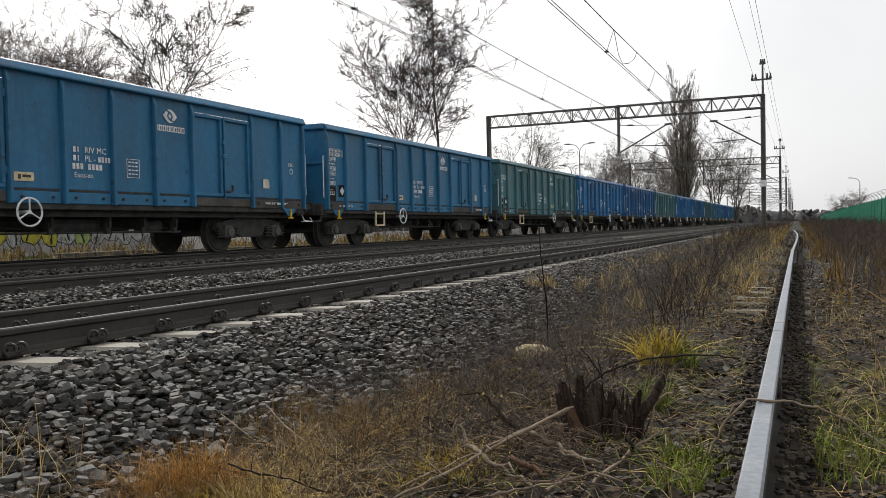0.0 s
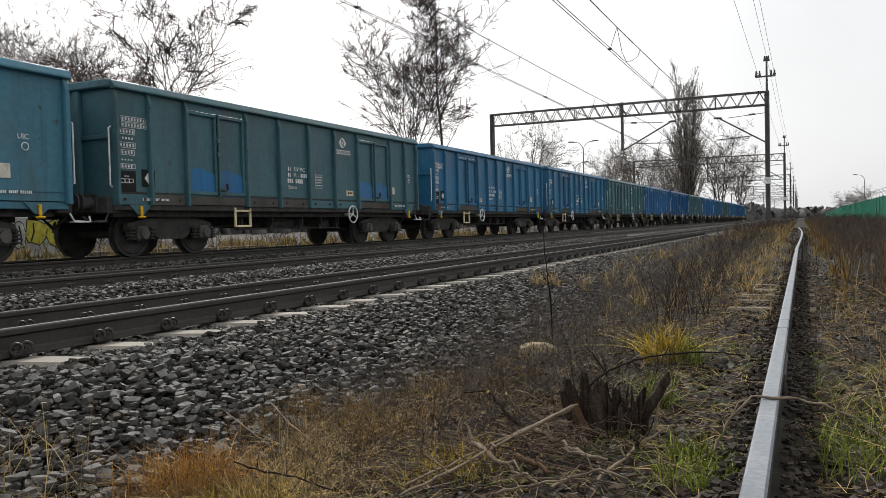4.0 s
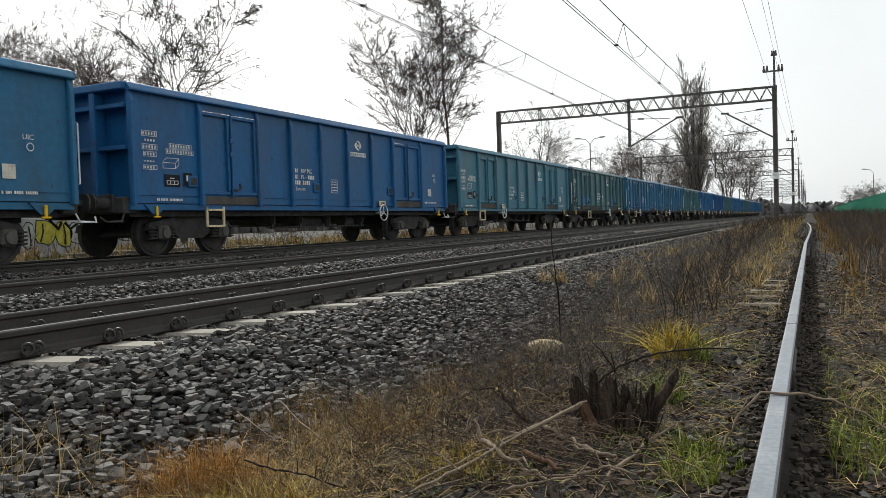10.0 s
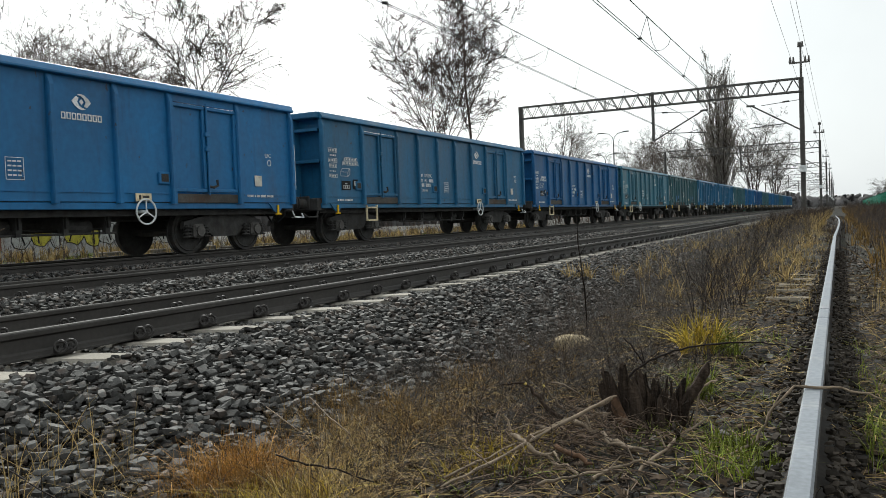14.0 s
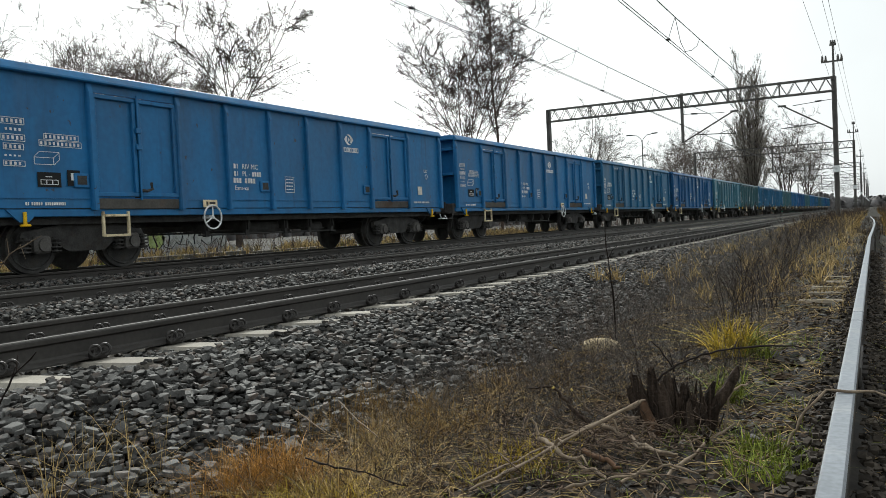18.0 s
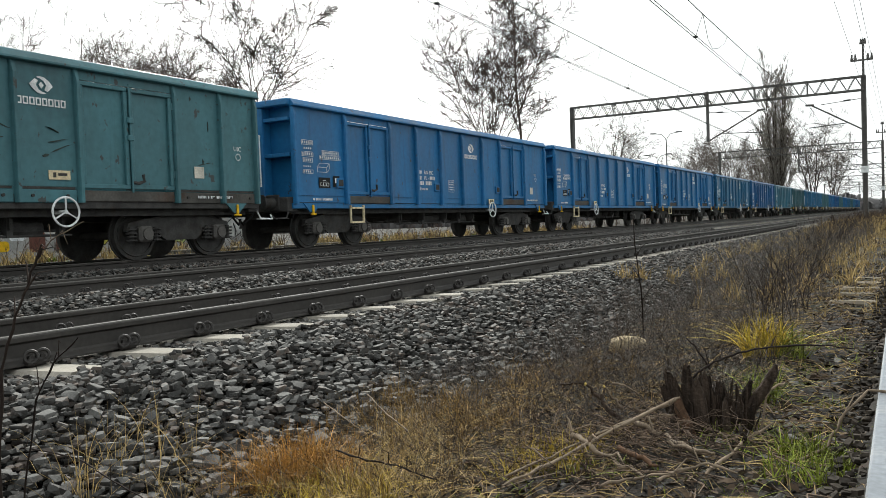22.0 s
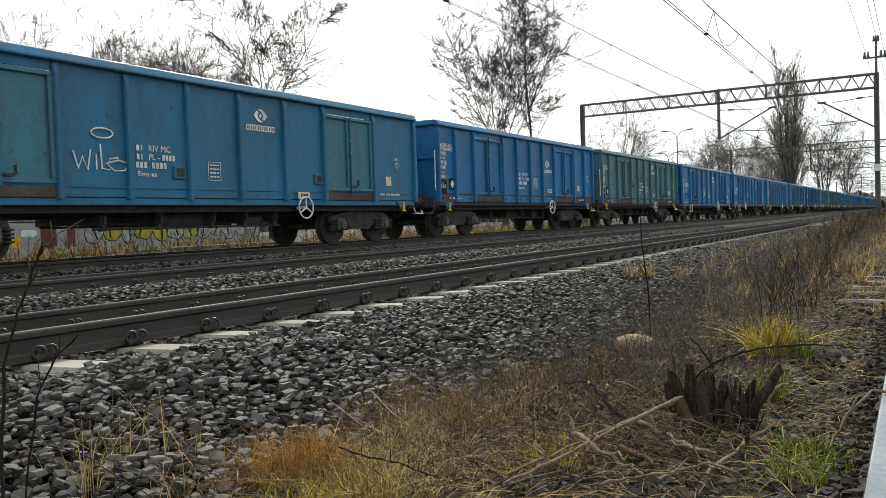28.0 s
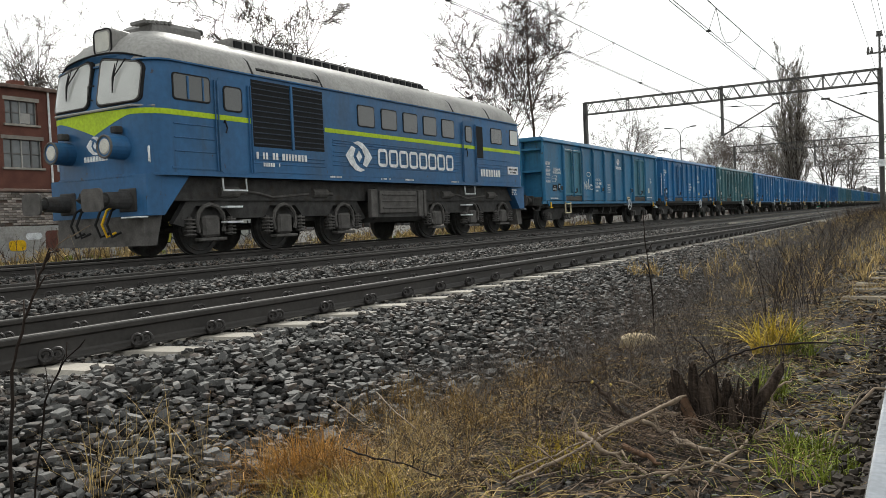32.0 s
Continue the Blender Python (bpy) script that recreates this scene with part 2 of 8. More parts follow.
def paint(name, base, second=None, second_at=(0.55, 0.8), chips=0.66):
    """Old vehicle paint: faded patches, dirt that has run down, and small chips down to rust."""
    m = stuff(name, base, 0.5, vary=0.2, scale=0.9, fine=9, bump=0.10, second=second or tuple(c * 0.55 + 0.03 for c in base),
              second_at=second_at, streak=(1, 1.6, 0.5), spec=0.35, grain=0.10, dist=0.02)
    N, Lk = m.node_tree.nodes, m.node_tree.links
    b = N["Principled BSDF"]
    colour = b.inputs["Base Color"].links[0].from_socket
    tc, info = N.new("ShaderNodeTexCoord"), N.new("ShaderNodeObjectInfo")
    for stretch, scale, lo, hi, tint, most in (((3.2, 3.2, 0.22), 2.0, 0.56, 0.78, tuple(c * 0.45 + 0.012 for c in base), 0.75), ((1, 1, 0.7), 5.5, chips, chips + 0.03, (0.052, 0.040, 0.032), 0.8)):
        mp = N.new("ShaderNodeMapping")
        mp.inputs["Scale"].default_value = stretch
        Lk.new(tc.outputs["Object"], mp.inputs[0])
        far = N.new("ShaderNodeVectorMath")
        far.operation = "ADD"
        Lk.new(mp.outputs[0], far.inputs[0])
        spread = N.new("ShaderNodeMath")
        spread.operation = "MULTIPLY"
        spread.inputs[1].default_value = 37.0
        Lk.new(info.outputs["Random"], spread.inputs[0])
        Lk.new(spread.outputs[0], far.inputs[1])
        nz = N.new("ShaderNodeTexNoise")
        nz.inputs["Scale"].default_value, nz.inputs["Detail"].default_value, nz.inputs["Roughness"].default_value = scale, 7, 0.62
        Lk.new(far.outputs[0], nz.inputs["Vector"])
        rr = N.new("ShaderNodeMapRange")
        rr.inputs[1].default_value, rr.inputs[2].default_value, rr.inputs[4].default_value = lo, hi, most
        Lk.new(nz.outputs[0], rr.inputs[0])
        mx = N.new("ShaderNodeMix")
        mx.data_type = "RGBA"
        mx.inputs[7].default_value = (*tint, 1)
        Lk.new(rr.outputs[0], mx.inputs[0])
        Lk.new(colour, mx.inputs[6])
        colour = mx.outputs[2]
    Lk.new(colour, b.inputs["Base Color"])
    return m


blue_deep = paint("blue_deep", (0.011, 0.099, 0.252))
blue_mid = paint("blue_mid", (0.020, 0.123, 0.241))
blue_royal = paint("blue_royal", (0.016, 0.138, 0.322))
blue_faded = paint("blue_faded", (0.026, 0.145, 0.272))
teal_faded = paint("teal_faded", (0.050, 0.168, 0.235), (0.07, 0.13, 0.15))
green_faded = paint("green_faded", (0.058, 0.158, 0.182), (0.045, 0.10, 0.11), chips=0.63)
green_patched = paint("green_patched", (0.050, 0.129, 0.151), (0.04, 0.07, 0.08))
loco_blue = paint("loco_blue", (0.027, 0.110, 0.241), (0.04, 0.095, 0.17))
lime = stuff("lime_paint", (0.42, 0.58, 0.03), 0.45, vary=0.1, scale=2, fine=20, bump=0.03)
white_mark = stuff("white_marking", (0.72, 0.74, 0.74), 0.6, vary=0.25, scale=6, fine=40, bump=0)
cream = stuff("cream_paint", (0.68, 0.58, 0.38), 0.55, vary=0.2, scale=6, fine=40, bump=0.05, second=RUST)
cream_pale = stuff("pale_board", (0.62, 0.60, 0.52), 0.6, vary=0.2, scale=6, fine=40, bump=0.03, second=(0.4, 0.36, 0.28))
yellow = stuff("yellow_paint", (0.75, 0.45, 0.02), 0.5, vary=0.2, scale=8, fine=50, bump=0.05, second=(0.3, 0.18, 0.03))
flap_metal = stuff("weathered_flap", (0.085, 0.082, 0.075), 0.75, vary=0.3, scale=2.5, fine=25, bump=0.15, second=RUST)
# Soot-dark gear; also paints the shade in door gaps and slots.
running_gear = stuff("sooty_gear_and_gap_shade", (0.058, 0.057, 0.055), 0.8, vary=0.35, scale=5, fine=40, bump=0.2, second=(0.05, 0.04, 0.03))
gear_brown = stuff("dusty_axle_box", (0.105, 0.10, 0.094), 0.85, vary=0.3, scale=5, fine=40, bump=0.2)
rail_side = stuff("rail_brown", (0.054, 0.050, 0.046), 0.65, 0.25, vary=0.25, scale=2, fine=30, bump=0.15, spec=0.3)
rail_top = stuff("rail_polished", (0.115, 0.11, 0.102), 0.8, 0.0, vary=0.15, scale=2, fine=60, bump=0.03)
siding_top = stuff("siding_rail_head", (0.23, 0.25, 0.275), 0.5, 0.3, vary=0.12, scale=3, fine=50, bump=0.05, second=(0.35, 0.34, 0.33))
concrete = stuff("sleeper_concrete", (0.27, 0.25, 0.215), 0.85, vary=0.2, scale=3, fine=60, bump=0.2, by_object=0.15)
old_wood = stuff("old_sleeper_wood", (0.17, 0.145, 0.11), 0.85, vary=0.4, scale=5, fine=50, bump=0.4, streak=(0.3, 4, 1), by_object=0.3)
# Near-black: the shade in the gaps between stones is put into this colour.
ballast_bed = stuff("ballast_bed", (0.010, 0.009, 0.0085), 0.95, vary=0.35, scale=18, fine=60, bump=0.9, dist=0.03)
stone_grey = stuff("ballast_stone", (0.080, 0.079, 0.075), 0.8, vary=0.35, scale=14, fine=110, bump=0.6, by_island=0.68, spec=0.22, second=(0.105, 0.085, 0.072), second_at=(0.5, 0.62))
stone_single = stuff("ballast_stone_single", (0.080, 0.079, 0.075), 0.8, vary=0.35, scale=14, fine=110, bump=0.6, by_object=0.6, spec=0.22)
soil = stuff("soil_litter", (0.024, 0.021, 0.018), 0.95, vary=0.5, scale=1.6, fine=38, bump=0.8, second=(0.040, 0.043, 0.019), second_at=(0.5, 0.7), dist=0.02, grain=0.4)
steel_grey = stuff("gantry_steel", (0.13, 0.125, 0.118), 0.7, 0.2, vary=0.25, scale=2, fine=20, bump=0.1)
wire_dark = stuff("wire", (0.05, 0.05, 0.05), 0.7, 0.1, vary=0.1, bump=0)
bark_dark = stuff("bark_dark", (0.06, 0.048, 0.04), 0.9, vary=0.3, scale=3, fine=30, bump=0.4)
bark_birch = stuff("bark_birch", (0.085, 0.062, 0.05), 0.85, vary=0.3, scale=3, fine=30, bump=0.3)
roof_grey = stuff("loco_roof_grey", (0.33, 0.325, 0.305), 0.6, vary=0.15, scale=1.2, fine=15, bump=0.06, second=(0.22, 0.21, 0.20), second_at=(0.5, 0.8))
black_rubber = stuff("black_rubber", (0.02, 0.02, 0.02), 0.7, vary=0.1, bump=0)
dark_void = stuff("grille_dark", (0.018, 0.019, 0.02), 0.7, vary=0.2, bump=0)
glass_grey = stuff("cab_glass", (0.05, 0.055, 0.052), 0.06, vary=0.15, scale=1.5, bump=0, spec=0.9)
# Pale base colour paints in the sky reflected on the panes.
glass_sky_tone = stuff("windscreen_sky_tone", (0.48, 0.49, 0.46), 0.08, vary=0.12, scale=1.0, bump=0, spec=0.9)
lamp_glass = stuff("lamp_lens", (0.5, 0.49, 0.42), 0.12, vary=0.1, bump=0, spec=0.8)
fence_green = stuff("fence_green", (0.012, 0.16, 0.10), 0.55, vary=0.15, scale=3, fine=20, bump=0.05)
brick_red = stuff("brick_red", (0.15, 0.068, 0.052), 0.9, vary=0.2, scale=1.5, fine=20, bump=0.2, by_object=0.2)
brick_dark = stuff("brick_dark", (0.17, 0.12, 0.10), 0.9, vary=0.35, scale=3, fine=20, bump=0.3, by_object=0.35)
pale_wall = stuff("pale_wall", (0.38, 0.37, 0.345), 0.9, vary=0.3, scale=1.5, fine=20, bump=0.2, second=(0.2, 0.18, 0.16))
window_glass = stuff("old_window_glass", (0.10, 0.11, 0.11), 0.15, vary=0.4, scale=1.2, bump=0, spec=0.8)
siding_side = stuff("siding_rail_side", (0.04, 0.036, 0.032), 0.8, vary=0.35, scale=6, fine=40, bump=0.2, second=(0.07, 0.045, 0.03))
hood_grey = stuff("roof_hood_grey", (0.20, 0.195, 0.185), 0.7, vary=0.25, scale=3, fine=20, bump=0.1)
grille_slat = stuff("grille_slat", (0.035, 0.045, 0.06), 0.6, vary=0.2, bump=0)

# ---- the lie of the land ----
TRACK_X = (-5.03, -9.09, -13.10)   # centre lines of the three running tracks
TRACK_Z = (0.0, 0.02, 0.07)        # rail heads
CANT = (0.055, 0.05, 0.0)          # how much lower the far rail lies
HALF_GAUGE = 0.753                 # to the middle of a rail head
SIDING_X, SIDING_Z = -0.095, -0.06


def ground_z(x):
    pts = ((-60, -0.1), (-20, -0.12), (-17, -0.3), (-15.5, -0.55), (-3.0, -0.55), (-2.0, -0.42), (-1.3, -0.36), (-0.9, -0.27), (-0.5, -0.235), (0.5, -0.235), (1.5, -0.26), (3, -0.26), (6, -0.22), (60, -0.1))
    if x <= pts[0][0] or x >= pts[-1][0]:
        return -0.1
    for (x0, z0), (x1, z1) in zip(pts, pts[1:]):
        if x <= x1:
            return z0 + (z1 - z0) * (x - x0) / (x1 - x0)


def lumps(x, y):
    return 0.035 * noise.noise((x * 1.3, y * 1.3, 0.4)) + 0.02 * noise.noise((x * 4, y * 4, 2.1))


def land(x, y):
    return ground_z(x) + (lumps(x, y) if -3 < x < 8 and y < 60 else 0)


xs = [-3000, -800, -200, -60, -40, -30, -24, -20, -17, -15.5, -14, -8, -4, -3] + [-2.8 + 0.2 * i for i in range(40)] + [5.6, 6.5, 8, 12, 20, 40, 60, 200, 800, 3000]
ys = [-300, -40, -10, -3] + [0.2 * i for i in range(0, 70)] + [14 + 0.8 * i for i in range(0, 58)] + [62, 70, 80, 100, 140, 200, 300, 500, 900, 1600, 4000]
gv = np.array([(x, y, land(x, y)) for y in ys for x in xs])
nx = len(xs)
gf = np.array([(j * nx + i, j * nx + i + 1, (j + 1) * nx + i + 1, (j + 1) * nx + i) for j in range(len(ys) - 1) for i in range(nx - 1)])
ground = new("ground", mass("ground", gv, gf, 4, soil, True))
tagged(ground, "brown winter soil with leaf litter and thin moss", "ground", kind="structure")

# The ballast bed: one broad profile under the three tracks.
BED = [(-16.3, -0.45), (-15.0, -0.14), (-14.4, -0.12), (-11.8, -0.12), (-11.4, -0.05), (-10.8, -0.05), (-10.4, -0.22), (-7.75, -0.165), (-7.35, -0.075), (-6.8, -0.085), (-6.35, -0.25), (-3.7, -0.185), (-3.25, -0.22), (-2.75, -0.33), (-2.1, -0.47)]


def bed_z(x):
    for (x0, z0), (x1, z1) in zip(BED, BED[1:]):
        if x0 <= x <= x1:
            return z0 + (z1 - z0) * (x - x0) / (x1 - x0)
    return -0.6


bys = [-190, -60, -12] + [i * 1.5 for i in range(-4, 40)] + [62, 70, 80, 100, 140, 200, 300, 420, 700]
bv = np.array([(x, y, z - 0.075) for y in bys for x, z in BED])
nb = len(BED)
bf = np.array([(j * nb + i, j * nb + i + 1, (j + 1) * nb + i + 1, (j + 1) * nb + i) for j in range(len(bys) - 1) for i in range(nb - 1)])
# Sheet below the stones; its colour paints the gaps dark.
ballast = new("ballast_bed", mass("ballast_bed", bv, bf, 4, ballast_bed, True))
tagged(ballast, "grey crushed-stone ballast over a near-black sheet painting the shade between stones", "ballast", kind="structure")


# ---- tracks ----
def rail_outline(head=0.036, foot=0.0725, high=0.165):
    half = [(foot, 0.0), (foot, 0.010), (0.02, 0.030), (0.0085, 0.045), (0.0085, high - 0.050), (head * 0.95, high - 0.036), (head, high - 0.012), (head * 0.75, high - 0.001), (0.0, high)]
    return [(x, z - high) for x, z in half] + [(-x, z - high) for x, z in half[:-1]][::-1]


def make_rail(name, x, z, y0, y1, parent, top, side=None, head=0.036):
    prof = rail_outline(head)
    rail = part(name, Geo().prism([(x + a, z + b) for a, b in prof], "y", y0, y1), side or rail_side, parent)
    part("running_surface", Geo().prism([(x - head + 0.003, z - 0.006), (x + head - 0.003, z - 0.006), (x + head - 0.009, z + 0.0015), (x - head + 0.009, z + 0.0015)], "y", y0, y1), top, rail, "worn steel running band")
    return rail


def sleeper_mesh():
    prof = [(-0.14, -0.2), (0.14, -0.2), (0.125, -0.03), (0.10, 0.0), (-0.10, 0.0), (-0.125, -0.03)]
    return Geo().loft([[(x, a, b - d) for a, b in prof] for x, d in ((-1.3, 0.0), (-0.5, 0.0), (-0.3, 0.03), (0.3, 0.03), (0.5, 0.0), (1.3, 0.0))]).mesh("sleeper")


def clip_mesh(side):
    """Spring clip: two steel loops leaning on the rail foot with a shoulder between them."""
    g = Geo()
    for dy, turn in ((-0.034, -0.5), (0.034, -0.5)):
        g.ring((side * 0.105, dy, -0.118), (1, turn, 0.15), 0.033, 0.010, 14, 6)
        g.cyl((side * 0.06, dy, -0.125), (side * 0.108, dy, -0.122), 0.014, n=8)
    g.box(side * 0.085 - 0.03, side * 0.085 + 0.03, -0.055, 0.055, -0.17, -0.125, 0.01)
    return g.mesh("rail_clip", 50)


sleeper_me, clip_out, clip_in = sleeper_mesh(), clip_mesh(1), clip_mesh(-1)
sleeper_me.materials.append(concrete)
clip_steel = stuff("clip_steel", (0.030, 0.027, 0.025), 0.55, 0.2, vary=0.3, scale=10, fine=60, bump=0.1, spec=0.4)
clip_out.materials.append(clip_steel)
clip_in.materials.append(clip_steel)
FIRST = 3.22
for i, (tx, tz) in enumerate(zip(TRACK_X, TRACK_Z)):
    track = thing(f"track_{i + 1}", "brown steel rails on concrete sleepers", "railway track", "running tracks", "structure", (tx, 0, tz - CANT[i] / 2))
    track.rotation_euler.y = -math.asin(CANT[i] / 1.506)
    for side in (-1, 1):
        make_rail("rail", side * HALF_GAUGE, 0, -190, 700, track, rail_top)
    phase = FIRST + (0, 0.22, 0.4)[i]
    count = (95, 70, 45)[i]
    for k in range(-5, count):
        sl = part("sleeper", sleeper_me, None, track, at=(0, phase + 0.6 * k, -0.178))
        if k < (60, 45, 25)[i]:
            for me in (clip_out, clip_in):
                part("rail_clip", me, None, sl, at=(HALF_GAUGE, 0, 0.178))
                part("rail_clip", me, None, sl, at=(-HALF_GAUGE, 0, 0.178))
    far = Geo()
    for k in list(range(-315, -5)) + list(range(count, count + 220)):
        y = phase + 0.6 * k
        far.box(-1.3, 1.3, y - 0.12, y + 0.12, -0.3, -0.178)
    tagged(part("far_sleepers", far, concrete, track), kind="stuff")

siding = thing("track_4", "disused siding with one bright rail on rotten sleepers", "railway track", kind="structure", at=(SIDING_X, 0, SIDING_Z))
for y0, y1 in ((-13.0, -5.29), (-5.28, 4.72), (4.735, 5.12), (5.135, 9.4), (9.415, 17.5)):
    make_rail("rail", 0, 0, y0, y1, siding, siding_top, siding_side, 0.031)
bend = [(0.0, 17.51), (0.05, 24.0), (0.09, 31), (0.06, 40), (-0.12, 52)]
prof = rail_outline(0.031)
rb = part("rail", Geo().loft([[(x + a, y, b) for a, b in prof] for x, y in bend]), siding_side, siding)
part("running_surface", Geo().loft([[(x - 0.028, y, -0.006), (x + 0.028, y, -0.006), (x + 0.022, y, 0.0015), (x - 0.022, y, 0.0015)] for x, y in bend]), siding_top, rb)
rng = random.Random(5)
screw = Geo().cyl((0, 0, 0), (0, 0, 0.018), 0.022, n=8).cyl((0, 0, 0.018), (0, 0, 0.045), 0.013, 0.011, 6).mesh("sleeper_screw")
screw.materials.append(rail_side)
for k in range(-22, 42):
    y = 1.75 + 0.62 * k + rng.uniform(-0.05, 0.05)
    shown = 6.8 < y < 11
    top = -0.172 + (0.012 if shown else -0.06) + rng.uniform(-0.012, 0.006)
    x0, x1 = (-0.42 if shown else -0.3) + rng.uniform(-0.12, 0.08), (0.16 if shown else 0.3) + rng.uniform(-0.05, 0.05)
    w = rng.uniform(0.08, 0.11)
    sl = part("sleeper", Geo().loft([[(x, y + a + rng.uniform(-0.012, 0.012), b + rng.uniform(-0.008, 0.004)) for a, b in ((-w, -0.3), (w, -0.3), (w, top - 0.02), (w * 0.8, top), (-w * 0.8, top), (-w, top - 0.02))] for x in (x0, x0 * 0.6, x0 * 0.25, 0.2, x1)]), old_wood, siding)
    for dx in (-0.092, 0.092):
        part("sleeper_screw", screw, None, sl, at=(dx, y + rng.uniform(-0.05, 0.05), -0.176))
for y in (3.9, 9.6):
    for side in (-1, 1):
        plate = part("fishplate", Geo().box(side * 0.012 + (0 if side > 0 else -0.022), side * 0.012 + (0.022 if side > 0 else 0), y - 0.3, y + 0.3, -0.135, -0.045, 0.008), rail_side, siding)
        for dy in (-0.2, -0.07, 0.07, 0.2):
            part("bolt", Geo().cyl((side * 0.03, y + dy, -0.09), (side * 0.055, y + dy, -0.09), 0.014, n=6), rail_side, plate)


# ---- ballast stones ----
def stone_template(rg, fine=True):
    """A broken, blocky slab: a skewed box whose corners have been knocked off."""
    bm = bmesh.new()
    wide, thick = rg.uniform(0.58, 0.95), rg.uniform(0.26, 0.55)
    skew = (rg.uniform(-0.3, 0.3), rg.uniform(-0.25, 0.25), rg.uniform(-0.3, 0.3))
    for sx in (-1, 1):
        for sy in (-1, 1):
            for sz in (-1, 1):
                c = [sx * rg.uniform(0.62, 1.08), sy * rg.uniform(0.62, 1.08), sz * rg.uniform(0.7, 1.08)]
                cut = rg.uniform(0.10, 0.5)
                corners = [[c[0] - sx * cut, c[1], c[2]], [c[0], c[1] - sy * cut, c[2]], [c[0], c[1], c[2] - sz * cut * 0.8]] if fine or rg.random() < 0.35 else [c]
                for x, y, z in corners:
                    bm.verts.new((x + skew[0] * y, (y + skew[1] * z) * wide, (z + skew[2] * x) * thick))
    bmesh.ops.convex_hull(bm, input=bm.verts[:])
    loose = [p for p in bm.verts if not p.link_faces]
    bmesh.ops.delete(bm, geom=loose, context="VERTS")
    bmesh.ops.triangulate(bm, faces=bm.faces[:])
    bmesh.ops.recalc_face_normals(bm, faces=bm.faces[:])
    bm.verts.index_update()
    v = np.array([tuple(p.co) for p in bm.verts])
    f = np.array([[p.index for p in q.verts] for q in bm.faces])
    bm.free()
    return v, f


rs = random.Random(11)
STONES = [stone_template(rs) for _ in range(28)]
STONES_FAR = [stone_template(rs, False) for _ in range(16)]
npr = np.random.RandomState(3)


def strew(name, spots, sizes, material, parent, templates, flat=1.0, label=""):
    """Scatter many pieces as one mesh."""
    V, F, base = [], [], 0
    pick = npr.randint(0, len(templates), len(spots))
    ang = npr.uniform(0, 6.283, (len(spots), 3))
    for i, (p, s) in enumerate(zip(spots, sizes)):
        v, f = templates[pick[i]]
        ca, sa = math.cos(ang[i, 0]), math.sin(ang[i, 0])
        cb, sb = math.cos((ang[i, 1] - 3.14) * 0.25 * flat), math.sin((ang[i, 1] - 3.14) * 0.25 * flat)
        x, y, z = v[:, 0], v[:, 1], v[:, 2]
        y, z = y * cb - z * sb, y * sb + z * cb
        x, y = x * ca - y * sa, x * sa + y * ca
        V.append(np.stack([x, y, z], 1) * s + p)
        F.append(f + base)
        base += len(v)
    ob = new(name, mass(name, np.concatenate(V), np.concatenate(F), len(templates[0][1][0]), material))
    if parent:
        ob.parent = parent
    return tagged(ob, label, kind="stuff")


def bed_spots(x0, x1, y0, y1, per_m2, lift):
    """An uneven packing: a jittered grid, so that gaps stay between the stones."""
    step = per_m2 ** -0.5
    gx, gy = np.meshgrid(np.arange(x0, x1, step), np.arange(y0, y1, step))
    n = gx.size
    x, y = gx.ravel() + npr.uniform(-0.42, 0.42, n) * step, gy.ravel() + npr.uniform(-0.42, 0.42, n) * step
    return [(a, b, bed_z(a) + lift * c) for a, b, c in zip(x, y, npr.uniform(-0.4, 1.0, n))]


def size_of(spots, a, b):
    return npr.uniform(a, b, len(spots))


def clear_of_sleepers(spots, phase, x_in):
    return [p for p in spots if p[0] > x_in or abs((p[1] - phase + 0.3) % 0.6 - 0.3) > 0.15]


single = []
for v, f in STONES[:20]:
    for size in (0.020, 0.026, 0.033):
        me = bpy.data.meshes.new("stone")
        me.from_pydata([tuple(p * size) for p in v], [], [tuple(q) for q in f.tolist()])
        me.materials.append(stone_single)
        single.append(me)
for k in range(300):
    x, y = rs.uniform(-3.55, -2.15), rs.uniform(2.2, 4.6)
    st = part("stone", rs.choice(single), None, ballast, at=(x, y, bed_z(x) + rs.uniform(0.012, 0.045)))
    st.rotation_euler = (rs.uniform(-0.45, 0.45), rs.uniform(-0.45, 0.45), rs.uniform(0, 6.28))

sp = bed_spots(-3.69, -2.0, 0.3, 13, 600, 0.045)
strew("stones", sp, npr.triangular(0.010, 0.019, 0.034, len(sp)), stone_grey, ballast, STONES, 0.8)
sp = [(x, y, z - 0.052) for x, y, z in bed_spots(-3.75, -2.0, 0.3, 13, 380, 0.015)]
strew("stones", sp, size_of(sp, 0.016, 0.030), stone_grey, ballast, STONES_FAR, 1.0)
sp = clear_of_sleepers(bed_spots(-4.2, -3.69, 0.3, 14, 420, 0.012), FIRST, -3.70)
strew("stones", sp, size_of(sp, 0.011, 0.022), stone_grey, ballast, STONES, 0.9)
sp = bed_spots(-3.75, -2.1, 13, 36, 360, 0.045) + clear_of_sleepers(bed_spots(-4.2, -3.7, 14, 30, 200, 0.01), FIRST, -3.70)
strew("stones", sp, size_of(sp, 0.015, 0.034), stone_grey, ballast, STONES_FAR, 1.0)
sp = bed_spots(-7.85, -6.3, 0, 34, 420, 0.035) + clear_of_sleepers(bed_spots(-6.2, -3.9, 0, 16, 150, 0.0), FIRST, -3)
strew("stones", sp, size_of(sp, 0.014, 0.032), stone_grey, ballast, STONES_FAR, 1.0)
